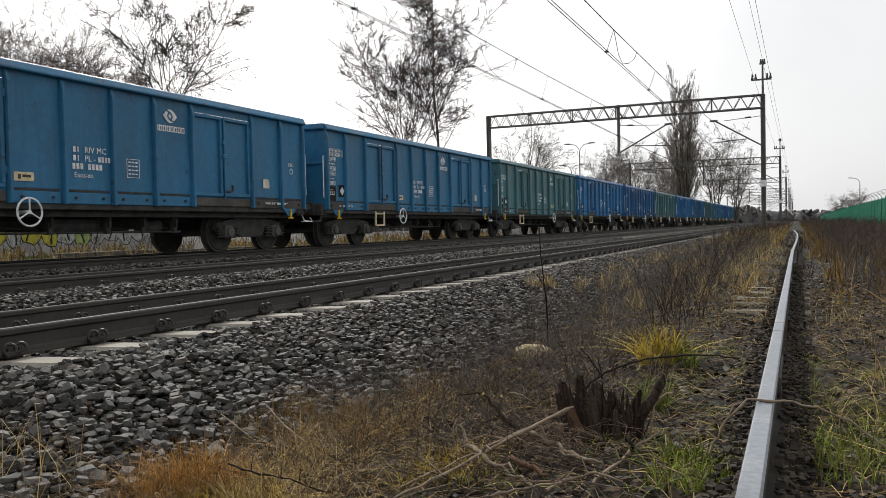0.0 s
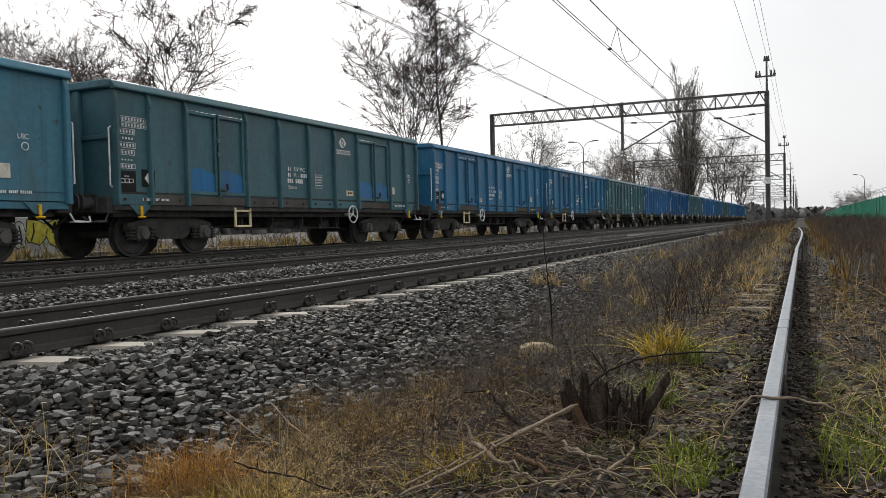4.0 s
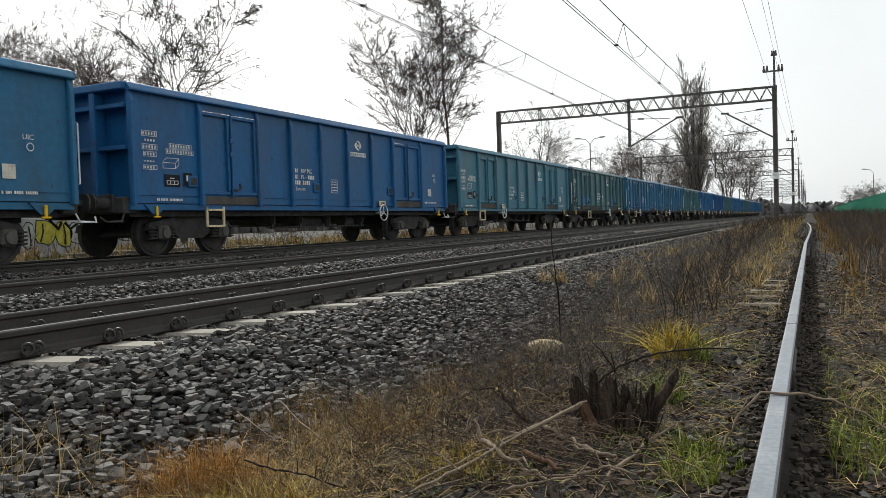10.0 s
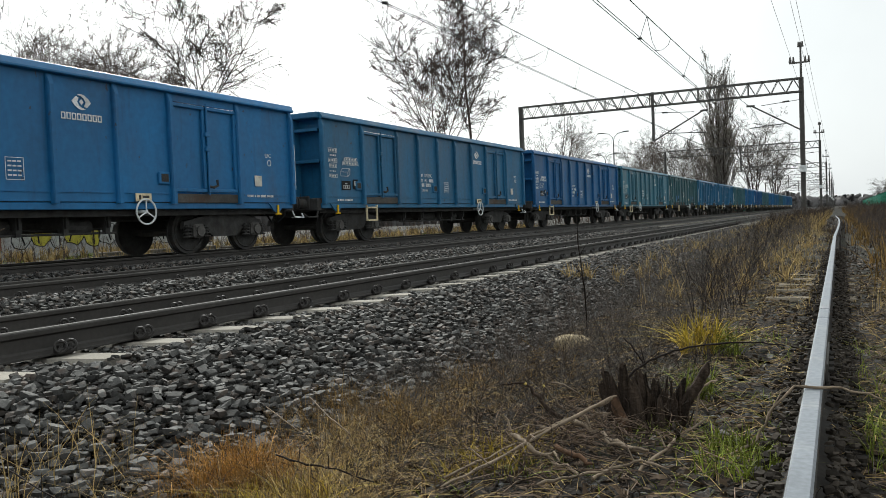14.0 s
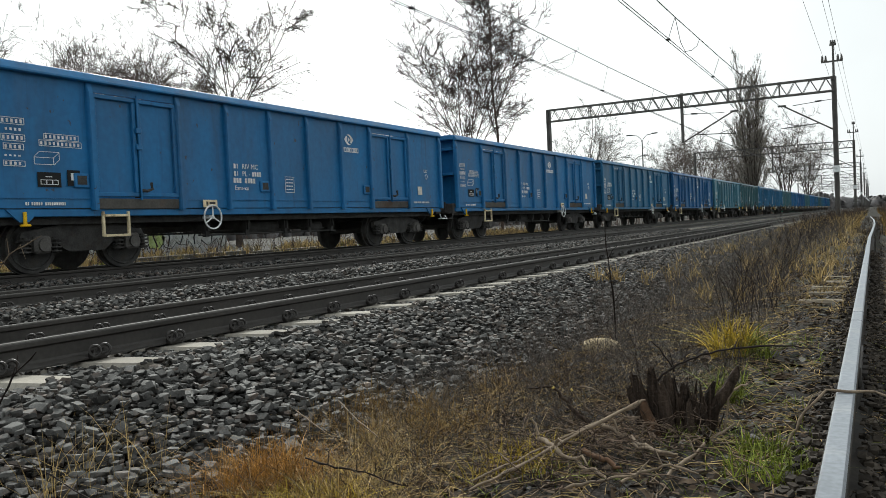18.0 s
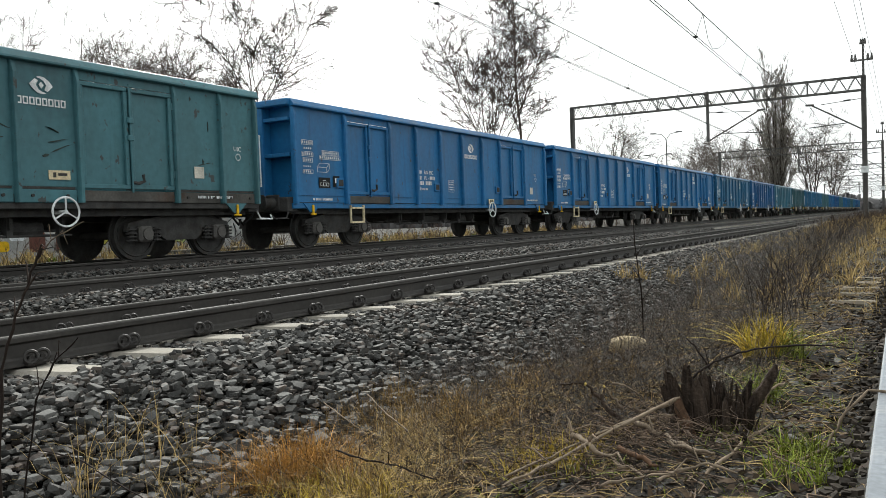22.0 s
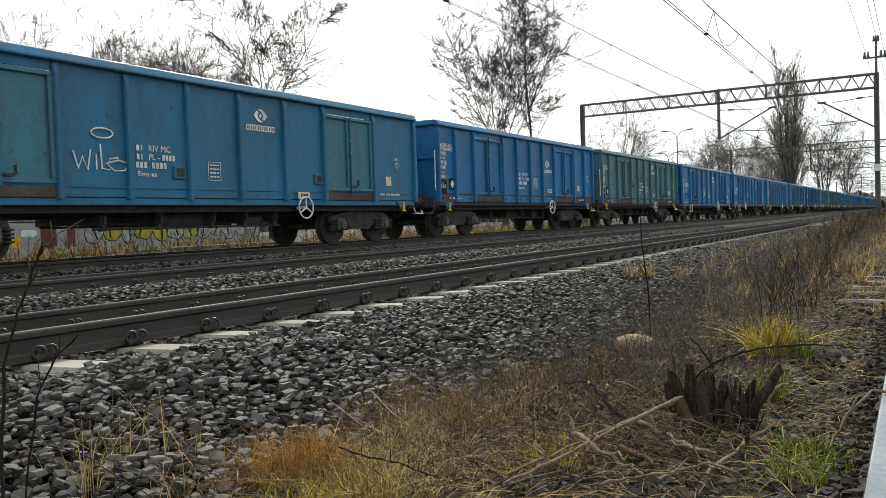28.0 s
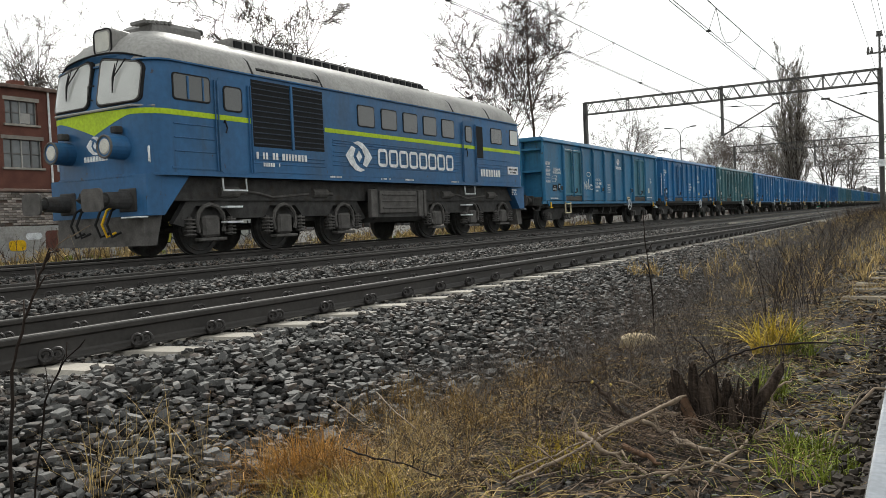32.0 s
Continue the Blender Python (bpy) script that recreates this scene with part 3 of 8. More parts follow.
sp = bed_spots(-12.2, -10.2, 3, 44, 280, 0.03) + bed_spots(-16.0, -14.4, 3, 30, 80, 0.02) + clear_of_sleepers(bed_spots(-10.2, -7.9, 3, 24, 90, 0.0), FIRST + 0.22, -3)
strew("stones", sp, size_of(sp, 0.016, 0.036), stone_grey, ballast, STONES_FAR, 1.0)


sp = bed_spots(-3.75, -2.0, -14, 0.3, 300, 0.03) + clear_of_sleepers(bed_spots(-4.2, -3.7, -14, 0.3, 200, 0.01), FIRST, -3.70) + bed_spots(-7.85, -6.3, -14, 0, 160, 0.03)
strew("stones", sp, size_of(sp, 0.016, 0.036), stone_grey, ballast, STONES_FAR, 1.0)


# ---- catenary ----
BRACE = [Geo().cyl((0, 0, 0.75 * d), (17.0 / 42, 0, 0.75 * (1 - d)), 0.025, n=4).mesh("brace") for d in (0, 1)]
STRUT = Geo().cyl((0, 0, 0), (0, 0, 0.75), 0.03, n=4).mesh("strut")
for me in BRACE + [STRUT]:
    me.materials.append(steel_grey)


def gantry(y, full, label):
    """Portal: two lattice-braced posts, a lattice beam, a drop post with a cantilever, and one on the side post."""
    xl, xr = -18.8, -1.8
    ob = thing("catenary_gantry", label, "gantry", "catenary gantries", at=(0, y, 0))
    top, low = 7.85, 7.1
    for x, name in ((xl, "post"), (xr, "post")):
        h = 7.9 if x == xl else 9.9
        g = Geo().prism([(x - 0.13, -0.12), (x - 0.07, -0.12), (x - 0.07, -0.04), (x + 0.07, -0.04), (x + 0.07, -0.12), (x + 0.13, -0.12), (x + 0.13, 0.12), (x + 0.07, 0.12), (x + 0.07, 0.04), (x - 0.07, 0.04), (x - 0.07, 0.12), (x - 0.13, 0.12)], "z", -0.45, 7.9)
        post = part("post", g, steel_grey, ob)
        if h > 8:
            part("post_top", Geo().cyl((x, 0, 7.9), (x, 0, h), 0.07, 0.05, 8), steel_grey, post)
        part("footing", Geo().box(x - 0.4, x + 0.4, -0.4, 0.4, -0.6, -0.2, 0.05), concrete, post)
        if h > 8:
            part("cross_arm", Geo().box(x - 0.62, x + 0.48, -0.04, 0.04, 8.70, 8.79), steel_grey, post)
            for dx, iz in ((-0.56, 8.79), (-0.38, 8.79), (0.24, 8.79), (0.42, 8.79), (-0.1, 9.62), (0.1, 9.62)):
                part("insulator", Geo().cyl((x + dx, 0, iz), (x + dx, 0, iz + 0.08), 0.075, n=10).cyl((x + dx, 0, iz + 0.08), (x + dx, 0, iz + 0.30), 0.06, 0.04, 10), white_mark if not full else steel_grey, post)
            part("post_sign", Geo().box(x - 0.19, x + 0.19, -0.2, -0.17, 2.52, 2.90, 0.01), white_mark, post, "small pale plate on the post")
    for z in (top, low):
        for dy in (-0.2, 0.2):
            beam = part("beam_chord", Geo().box(xl, xr, dy - 0.03, dy + 0.03, z - 0.04, z + 0.04), steel_grey, ob)
    n = 42
    for dy in (-0.2, 0.2):
        step = (xr - xl) / n
        for k in range(n):
            a, b = xl + k * step, xl + (k + 1) * step
            z0, z1 = (low, top) if k % 2 == 0 else (top, low)
            part("brace", BRACE[k % 2], None, beam, at=(a, dy, low))
            if k % 7 == 0:
                part("strut", STRUT, None, beam, at=(a, dy, low))
    for hx, reach, ztop in ((-10.16, 2.95, 6.54), (xr - 0.1, -2.55, 6.52)):
        sgn = 1 if reach > 0 else -1
        tip = hx + reach
        if sgn > 0:
            part("drop_post", Geo().box(hx - 0.08, hx + 0.08, -0.08, 0.08, 4.93, top + 0.1, 0.01), steel_grey, ob)
        arm = part("cantilever", Geo().cyl((hx, 0, 4.95), (tip, 0, ztop), 0.045, n=6).cyl((tip - sgn * 0.15, 0, ztop), (tip + sgn * 0.3, 0, ztop + 0.02), 0.06, n=6), steel_grey, ob)
        part("stay", Geo().cyl((hx, 0, ztop + 0.13), (tip - sgn * 0.5, 0, ztop - 0.02), 0.02, n=5), steel_grey, arm)
        part("stay_insulator", Geo().cyl((hx + sgn * 0.55, 0, ztop + 0.10), (hx + sgn * 0.9, 0, ztop + 0.08), 0.05, n=8), gear_brown if full else steel_grey, arm)
        part("registration_tube", Geo().cyl((hx + sgn * 0.75, 0, 5.36), (tip + sgn * 0.15, 0, 5.24), 0.028, n=6).cyl((tip - sgn * 0.9, 0, 5.28), (tip - sgn * 0.1, 0, 5.52), 0.018, n=5), steel_grey, arm)
    return ob


for k in range(7):
    gantry(50 + 49 * k, k < 2, "grey steel lattice portal over the tracks with cantilever arms")

# Contact and carrying wires of the two electrified tracks.
WIRE_X = ((-4.72, 0.67), (-8.66, 0.44))   # place, and how deep the carrying wire sags
supports = [-90, -20, 50, 99, 148, 197, 246, 295, 344]
for wx, deep in WIRE_X:
    line = thing("overhead_line", "thin contact wires under a carrying wire with droppers", "overhead line", "overhead lines", at=(wx, 0, 0))
    stagger = [(0.16 if k % 2 else -0.18) for k in range(len(supports))]
    for dx in (-0.04, 0.04):
        part("contact_wire", Geo().tube([(dx + q, y, 5.28) for q, y in zip(stagger, supports)], 0.011, 4), wire_dark, line)

    def sag(u):
        return 6.5 - 4 * u * (1 - u) * deep

    pts = [(0.16, a + (b - a) * j / 10, sag(j / 10)) for a, b in zip(supports, supports[1:]) for j in range(10)]
    carry = part("carrying_wire", Geo().tube(pts, 0.014, 4), wire_dark, line)
    for k, (a, b) in enumerate(zip(supports[:6], supports[1:])):
        for j in range(1, 10):
            u = j / 10
            y, cx = a + (b - a) * u, stagger[k] * (1 - u) + stagger[k + 1] * u
            part("dropper", Geo().cyl((cx, y, 5.28), (0.16, y, sag(u)), 0.008, n=4), wire_dark, carry)
            part("clamp", Geo().box(cx - 0.06, cx + 0.06, y - 0.04, y + 0.04, 5.26, 5.31, 0.01), wire_dark, carry)
        # slack current loop and a stitch wire below the carrying wire
        y = a + (b - a) * 0.60
        part("current_loop", Geo().tube([(0.16, y, sag(0.60)), (0.14, y + 0.3, 5.7), (0.08, y + 1.0, 5.38), (0.02, y + 1.9, 5.28)], 0.010, 4), wire_dark, carry)
        part("current_loop", Geo().tube([(0.16, y + 3.4, sag(0.60 + 3.4 / (b - a))), (0.16, y + 3.0, 5.62), (0.10, y + 2.4, 5.38), (0.02, y + 1.9, 5.28)], 0.010, 4), wire_dark, carry)
for hx, hz in ((-1.8 - 0.52, 9.08), (-1.8 + 0.38, 9.08), (-1.8, 9.89)):
    pts = [(hx, a + (b - a) * j / 8, hz - 4 * (j / 8) * (1 - j / 8) * 0.12) for a, b in zip(supports, supports[1:]) for j in range(8)]
    feeder = tagged(new("feeder_wire", Geo().tube(pts, 0.009, 4).mesh("feeder_wire")), "thin dark feeder wire along the posts", "wire", "feeder wires")
    feeder.data.materials.append(wire_dark)

# ---- wagons ----
def bogie(parent, y, wheels, r=0.46, base=0.9):
    bg = part("bogie", Geo().prism([(y - base - 0.35, 0.52), (y - base + 0.3, 0.52), (y - base + 0.45, 0.40), (y - 0.35, 0.34), (y + 0.35, 0.34), (y + base - 0.45, 0.40), (y + base - 0.3, 0.52), (y + base + 0.35, 0.52), (y + base + 0.3, 0.68), (y + 0.5, 0.80), (y - 0.5, 0.80), (y - base - 0.3, 0.68)], "x", 0.93, 1.03), running_gear, parent)
    g = Geo().prism([(y - base - 0.35, 0.52), (y + base + 0.35, 0.52), (y + base + 0.3, 0.68), (y + 0.5, 0.80), (y - 0.5, 0.80), (y - base - 0.3, 0.68)], "x", -1.03, -0.93)
    g.box(-1.0, 1.0, y - 0.2, y + 0.2, 0.45, 0.85, 0.03)
    part("bolster", g, running_gear, bg)
    for wy in (y - base, y + base):
        ab = part("axle_box", Geo().box(1.0, 1.16, wy - 0.15, wy + 0.15, 0.33, 0.62, 0.04).cyl((1.16, wy, 0.47), (1.2, wy, 0.47), 0.11, n=12), gear_brown, bg)
        for dy in (-0.27, 0.27):
            g = Geo()
            for j in range(4):
                g.ring((1.06, wy + dy, 0.36 + 0.065 * j), (0, 0, 1), 0.085, 0.018, 10, 5)
            g.cyl((1.06, wy + dy, 0.33), (1.06, wy + dy, 0.60), 0.045, n=8)
            part("spring", g, running_gear, bg)
        wheels.append((wy, r))
    return bg


def wheelset_mesh(r):
    g = Geo()
    for s in (-1, 1):
        for a, b, ra in ((0.69, 0.72, r + 0.028), (0.72, 0.83, r)):
            g.cyl((s * a, 0, 0), (s * b, 0, 0), ra, n=28)
        g.ring((s * 0.84, 0, 0), (1, 0, 0), r * 0.84, 0.02, 20, 5)
        g.cyl((s * 0.83, 0, 0), (s * 0.9, 0, 0), 0.14, n=12)
    g.cyl((-1.0, 0, 0), (1.0, 0, 0), 0.08, n=8)
    return g.mesh("wheelset", 40)


wheel_small, wheel_big = wheelset_mesh(0.46), wheelset_mesh(0.525)
for me in (wheel_small, wheel_big):
    me.materials.append(running_gear)


def bars(spots, x, depth=0.004):
    """Plain painted bars for small writing: (y, z, width, height)."""
    g = Geo()
    for y, z, w, h in spots:
        g.box(x, x + depth, y - w / 2, y + w / 2, z - h / 2, z + h / 2)
    return g


def scribble(y, z, w, rows, seed, x):
    """Lines of unreadable characters as short bars."""
    rg = random.Random(seed)
    spots = []
    for k, (length, h) in enumerate(rows):
        cy = y - w / 2
        while cy < y - w / 2 + length * w:
            cw = rg.uniform(0.35, 0.6) * h
            if rg.random() > 0.14:
                spots.append((cy + cw / 2, z - k * rows[0][1] * 1.75, cw, h))
            cy += cw + 0.25 * h
    return bars(spots, x)


def words(text, size, y, z, x):
    """Readable lettering, standing on the side of a wagon."""
    cu = bpy.data.curves.new("lettering", "FONT")
    cu.body, cu.size, cu.extrude, cu.resolution_u = text, size, 0.002, 2
    holder = bpy.data.objects.new("lettering", cu)
    me = bpy.data.meshes.new_from_object(holder)
    bpy.data.objects.remove(holder)
    g = Geo()
    g.add([(x + v.co.z, y + v.co.x, z + v.co.y) for v in me.vertices], [tuple(p.vertices) for p in me.polygons])
    bpy.data.meshes.remove(me)
    return g


def outline_box(g, y0, y1, z0, z1, x, t=0.012, d=0.004):
    for a in ((y0, y1, z0, z0 + t), (y0, y1, z1 - t, z1), (y0, y0 + t, z0 + t, z1 - t), (y1 - t, y1, z0 + t, z1 - t)):
        g.box(x, x + d, *a)
    return g


def round_outline(cy, cz, w, h, r, t, x, d=0.004):
    """A plain painted frame with round corners."""
    a, b = rrect(cy, cz, w, h, r), rrect(cy, cz, w - 2 * t, h - 2 * t, max(r - t, 0.01))
    n = len(a)
    v = [(x + d, *p) for p in a] + [(x + d, *p) for p in b] + [(x - d, *p) for p in a]
    f = [(i, (i + 1) % n, n + (i + 1) % n, n + i) for i in range(n)] + [(2 * n + i, 2 * n + (i + 1) % n, (i + 1) % n, i) for i in range(n)]
    return Geo().add(v, f)


def emblem_shapes(s):
    """Two bent bands round a lozenge."""
    band = [(-0.55, 0.80), (-0.1, 0.92), (0.40, 0.84), (0.95, 0.45), (1.32, -0.02), (0.72, -0.62), (0.34, -0.48), (0.58, 0.02), (0.30, 0.46), (-0.05, 0.66)]
    return [[(s * a, s * b) for a, b in band], [(-s * a, -s * b) for a, b in band], [(0, s * 0.36), (s * 0.30, 0), (0, -s * 0.36), (-s * 0.30, 0)]]


def emblem(y, z, s, x):
    g = Geo()
    for poly in emblem_shapes(s):
        g.prism([(y + a, z + b) for a, b in poly], "x", x, x + 0.004)
    return g


def wagon(kind, name_label):
    long = kind == "long"
    half, door, inner, outer = {
        "long": (7.15, (3.30, 5.24), (-1.99, -0.66, 0.66, 1.99), ()),
        "short": (6.38, (2.52, 4.48), (-1.25, 0.03, 1.28), (5.50,)),
        "mid": (6.30, (2.15, 4.15), (-1.08, 0.01, 1.08), (5.30,))}[kind]
    top, low = 3.36, 1.02
    w = thing("freight_wagon", name_label, "freight wagon", "wagons of the train")
    P = blue_mid
    posts = sorted([-half + 0.04, half - 0.04, -door[1], -door[0], door[0], door[1], *inner, *outer, *[-o for o in outer]])
    panel_low = 1.06 if long else 1.28
    # the side towards the line's service path: panels, posts and doors one by one
    for a, b in zip(posts, posts[1:]):
        is_door = (abs(a + door[1]) < 0.01 and abs(b + door[0]) < 0.01) or (abs(a - door[0]) < 0.01 and abs(b - door[1]) < 0.01)
        if not is_door:
            rg = random.Random(int(a * 100) + 7)
            g = Geo()
            # slightly bulged sheet
            ny, nz = 5, 6
            vv, ff = [], []
            for i in range(nz):
                for j in range(ny):
                    u, v = j / (ny - 1), i / (nz - 1)
                    bulge = -0.018 * math.sin(math.pi * u) * math.sin(math.pi * v) + rg.uniform(-0.006, 0.006)
                    vv.append((1.385 + bulge, a + (b - a) * u, panel_low + (3.2 - panel_low) * v))
            for i in range(nz - 1):
                for j in range(ny - 1):
                    ff.append((i * ny + j, i * ny + j + 1, (i + 1) * ny + j + 1, (i + 1) * ny + j))
            g.add(vv, ff)
            g.box(1.33, 1.35, a, b, panel_low, 3.2)
            part("panel", g, P, w, smooth=True)
            if not long:
                rusty = rg.random() < 0.34
                fl = part("flap", Geo().box(1.36, 1.405, a + 0.06, b - 0.06, 1.02, 1.225, 0.012), flap_metal if rusty else P, w, "rusty drop flap" if rusty else "dented painted drop flap")
                for q in (0.22, 0.78):
                    part("latch", Geo().cyl((1.405, a + (b - a) * q, 1.13), (1.435, a + (b - a) * q, 1.13), 0.026, n=8), running_gear, fl)
                # No real opening: a dark strip paints the shade of the recess.
                part("slot", Geo().box(1.34, 1.392, a + 0.08, b - 0.08, 1.235, 1.272), running_gear, w, "dark strip painting the shade of the recess above the drop flap")
            else:
                part("seam", Geo().box(1.37, 1.402, a + 0.05, b - 0.05, 1.215, 1.23), P, w)
        else:
            mid = (a + b) / 2
            for s, (y0, y1) in ((-1, (a + 0.05, mid - 0.015)), (1, (mid + 0.015, b - 0.05))):
                leaf = part("door_leaf", Geo().box(1.325, 1.36, y0, y1, 1.26, 3.02, 0.006), P, w)
                g = Geo()
                f = 0.075
                for q in ((y0, y1, 1.26, 1.26 + f), (y0, y1, 2.95, 2.95 + f), (y0, y0 + f, 1.26 + f, 2.95), (y1 - f, y1, 1.26 + f, 2.95)):
                    g.box(1.36, 1.425, *q, 0.010)
                part("door_frame", g, P, leaf)
                for hz in (1.55, 2.8):
                    hy = y0 if s < 0 else y1
                    part("hinge", Geo().cyl((1.42, hy, hz - 0.06), (1.42, hy, hz + 0.06), 0.025, n=8), P, leaf)
            lock = part("door_lock", Geo().cyl((1.455, mid, 1.2), (1.455, mid, 3.08), 0.018, n=8), P, w)
            # Strip behind the leaves: the gap's shade is put into its dark colour.
            part("door_gap", Geo().box(1.33, 1.345, mid - 0.05, mid + 0.05, 1.24, 3.04), running_gear, w, "dark strip painting the shade in the gap between the door leaves")
            for lz in (2.15, 2.45):
                part("lock_plate", Geo().box(1.42, 1.48, mid - 0.06, mid + 0.06, lz - 0.05, lz + 0.05, 0.012), P, lock)
            part("lock_handle", Geo().tube([(1.44, mid, 1.38), (1.49, mid + 0.1, 1.36), (1.49, mid + 0.22, 1.4), (1.49, mid + 0.2, 1.52)], 0.03, 6), running_gear, lock)
            part("lintel", Geo().box(1.34, 1.395, a + 0.05, b - 0.05, 3.045, 3.2), P, w)
            part("threshold", Geo().box(1.36, 1.41, a + 0.05, b - 0.05, 1.04, 1.225, 0.012), flap_metal, w, "rust-brown threshold plate")
    pw = 0.055 if long else 0.038
    for y in posts:
        g = Geo()
        prof = [(y - pw, 1.375), (y + pw, 1.375), (y + pw, 1.455), (y + pw * 0.7, 1.487), (y - pw * 0.7, 1.487), (y - pw, 1.455)]
        n = len(prof)
        g.loft([[(px, py, low) for py, px in prof], [(px, py, 3.0) for py, px in prof], [(1.375 + (px - 1.375) * 0.45, py, 3.21) for py, px in prof]])
        part("post", g, P, w)
    g = Geo().prism([(1.33, 3.19), (1.485, 3.19), (1.505, 3.205), (1.50, 3.235), (1.41, top - 0.008), (1.395, top), (1.33, top)], "y", -half - 0.03, half + 0.03)
    part("top_rail", g, P, w)
    part("sill", Geo().box(1.3, 1.372, -half, half, 0.92, 1.045, 0.01), running_gear if not long else P, w)
    # far side, ends and floor
    g = Geo().box(-1.4, -1.36, -half, half, 1.02, 3.2)
    for y in posts:
        g.box(-1.46, -1.4, y - 0.05, y + 0.05, 1.02, 3.2)
    g.prism([(-1.33, 3.2), (-1.5, 3.2), (-1.5, 3.33), (-1.45, top), (-1.33, top)], "y", -half - 0.03, half + 0.03)
    part("side_wall", g, P, w)
    part("floor", Geo().box(-1.35, 1.34, -half + 0.03, half - 0.03, 1.05, 1.15), flap_metal, w)
    for s in (-1, 1):
        e = s * half
        inset = 0.2 if long else 0.0
        e0 = e - s * inset
        y0, y1 = (e0, e0 + 0.03) if s < 0 else (e0 - 0.03, e0)
        end = part("end_wall", Geo().box(-1.36, 1.37, y0, y1, 1.02, 3.26, 0.004), P, w)
        yo = (e - 0.1, e0 - 0.001) if s < 0 else (e0 + 0.001, e + 0.1)
        for px in (-0.55, 0.55):
            part("end_post", Geo().box(px - 0.07, px + 0.07, yo[0], yo[1], 1.0, 3.2, 0.02), P, end)
        part("end_rail", Geo().box(-1.40, 1.40, yo[0] - (0.03 if s < 0 else 0), yo[1] + (0.03 if s > 0 else 0), 3.205, top - 0.004, 0.02), P, end)
        for rz in ((2.12, 2.92) if long else (2.3,)):
            part("end_rib", Geo().box(-1.34, 1.34, e - 0.05 if s < 0 else e0 + 0.001, e0 - 0.001 if s < 0 else e + 0.05, rz - 0.04, rz + 0.04, 0.01), P, end)
        part("headstock", Geo().box(-1.32, 1.32, e - 0.12 if s < 0 else e - 0.2, e + 0.2 if s < 0 else e + 0.12, 0.86, 1.18, 0.02), running_gear, w)
        for bx in (-0.875, 0.875):
            b = part("buffer", Geo().box(bx - 0.2, bx + 0.2, e + s * 0.12 - 0.02, e + s * 0.12 + 0.02, 0.88, 1.24, 0.02).cyl((bx, e + s * 0.12, 1.06), (bx, e + s * 0.42, 1.06), 0.13, 0.11, 14).cyl((bx, e + s * 0.42, 1.06), (bx, e + s * 0.57, 1.06), 0.07, n=10), running_gear, w)
            part("buffer_head", Geo().prism(rrect(bx, 1.06, 0.45, 0.34, 0.12), "y", e + s * 0.57 - 0.018, e + s * 0.57 + 0.018), running_gear, b)
        cpl = part("coupling", Geo().box(-0.06, 0.06, e + s * 0.1, e + s * 0.35, 0.98, 1.12, 0.02) if s > 0 else Geo().box(-0.06, 0.06, e - 0.35, e - 0.1, 0.98, 1.12, 0.02), running_gear, w)
        g = Geo()
        for q in range(3):
            g.ring((0, e + s * (0.4 + 0.09 * q), 0.98 - 0.05 * q), (1, 0, 0.3 * q), 0.07, 0.02, 12, 5)
        part("link", g, running_gear, cpl)
        g = Geo().tube([(0.35, e + s * 0.12, 0.95), (0.38, e + s * 0.3, 0.75), (0.33, e + s * 0.5, 0.6), (0.3, e + s * 0.6, 0.72)], 0.025, 6)
        part("air_hose", g, black_rubber, cpl)
        # white grab rail bent round the corner, step under it and the yellow lashing hook
        g = Geo().tube([(1.36, e + s * 0.03, 1.35), (1.40, e + s * 0.11, 1.38), (1.40, e + s * 0.11, 2.45), (1.36, e + s * 0.03, 2.48)], 0.016, 6)
        if s > 0 or not long:
            part("grab_rail", g, white_mark, w, "white-painted grab rail")
        g = Geo().tube([(1.28, e + s * 0.03, 0.95), (1.30, e + s * 0.16, 0.72), (1.30, e + s * 0.52, 0.70), (1.2, e + s * 0.58, 0.8)], 0.018, 6).box(1.2, 1.34, min(e + s * 0.14, e + s * 0.46), max(e + s * 0.14, e + s * 0.46), 0.69, 0.715, 0.005)
        part("shunter_step", g, white_mark if s > 0 else running_gear, w)
        hy = e - s * 0.62
        part("gusset", Geo().prism([(hy - 0.3, 1.04), (hy + 0.3, 1.04), (hy + 0.08, 0.84), (hy - 0.08, 0.84)], "x", 1.36, 1.40), P, w)
        part("lashing_hook", Geo().box(1.40, 1.44, hy - 0.028, hy + 0.028, 0.80, 1.0, 0.010).box(1.39, 1.46, hy - 0.085, hy + 0.085, 0.765, 0.805, 0.015), yellow, w, "yellow lashing hook")
    # underframe
    g = Geo().box(-0.25, 0.25, -half + 0.2, half - 0.2, 0.72, 1.05)
    part("centre_sill", g, running_gear, w)
    for s in (-1, 1):
        part("sole_bar", Geo().box(s * 1.12 - 0.05, s * 1.12 + 0.05, -half + 0.15, half - 0.15, 0.80, 1.04), running_gear, w)
    g = Geo()
    for dx, dz in ((0.55, 0.6), (0.9, 0.52), (-0.6, 0.58)):
        g.cyl((dx, -2.4, dz), (dx, 2.3, dz - 0.02), 0.022, n=6)
    for yy in (-2.2, -1.0, 0.3, 1.2, 2.1):
        g.box(-1.0, 1.0, yy - 0.03, yy + 0.03, 0.6, 0.8)
        g.box(0.85, 0.95, yy - 0.05, yy + 0.05, 0.48, 0.82)
    part("brake_rigging", g, running_gear, w)
    part("air_tank", Geo().cyl((0.6, -0.9, 0.66), (0.6, 0.4, 0.66), 0.17, n=14), running_gear, w)
    part("brake_cylinder", Geo().cyl((0.7, 1.3, 0.62), (0.7, 1.85, 0.62), 0.14, n=12), running_gear, w)
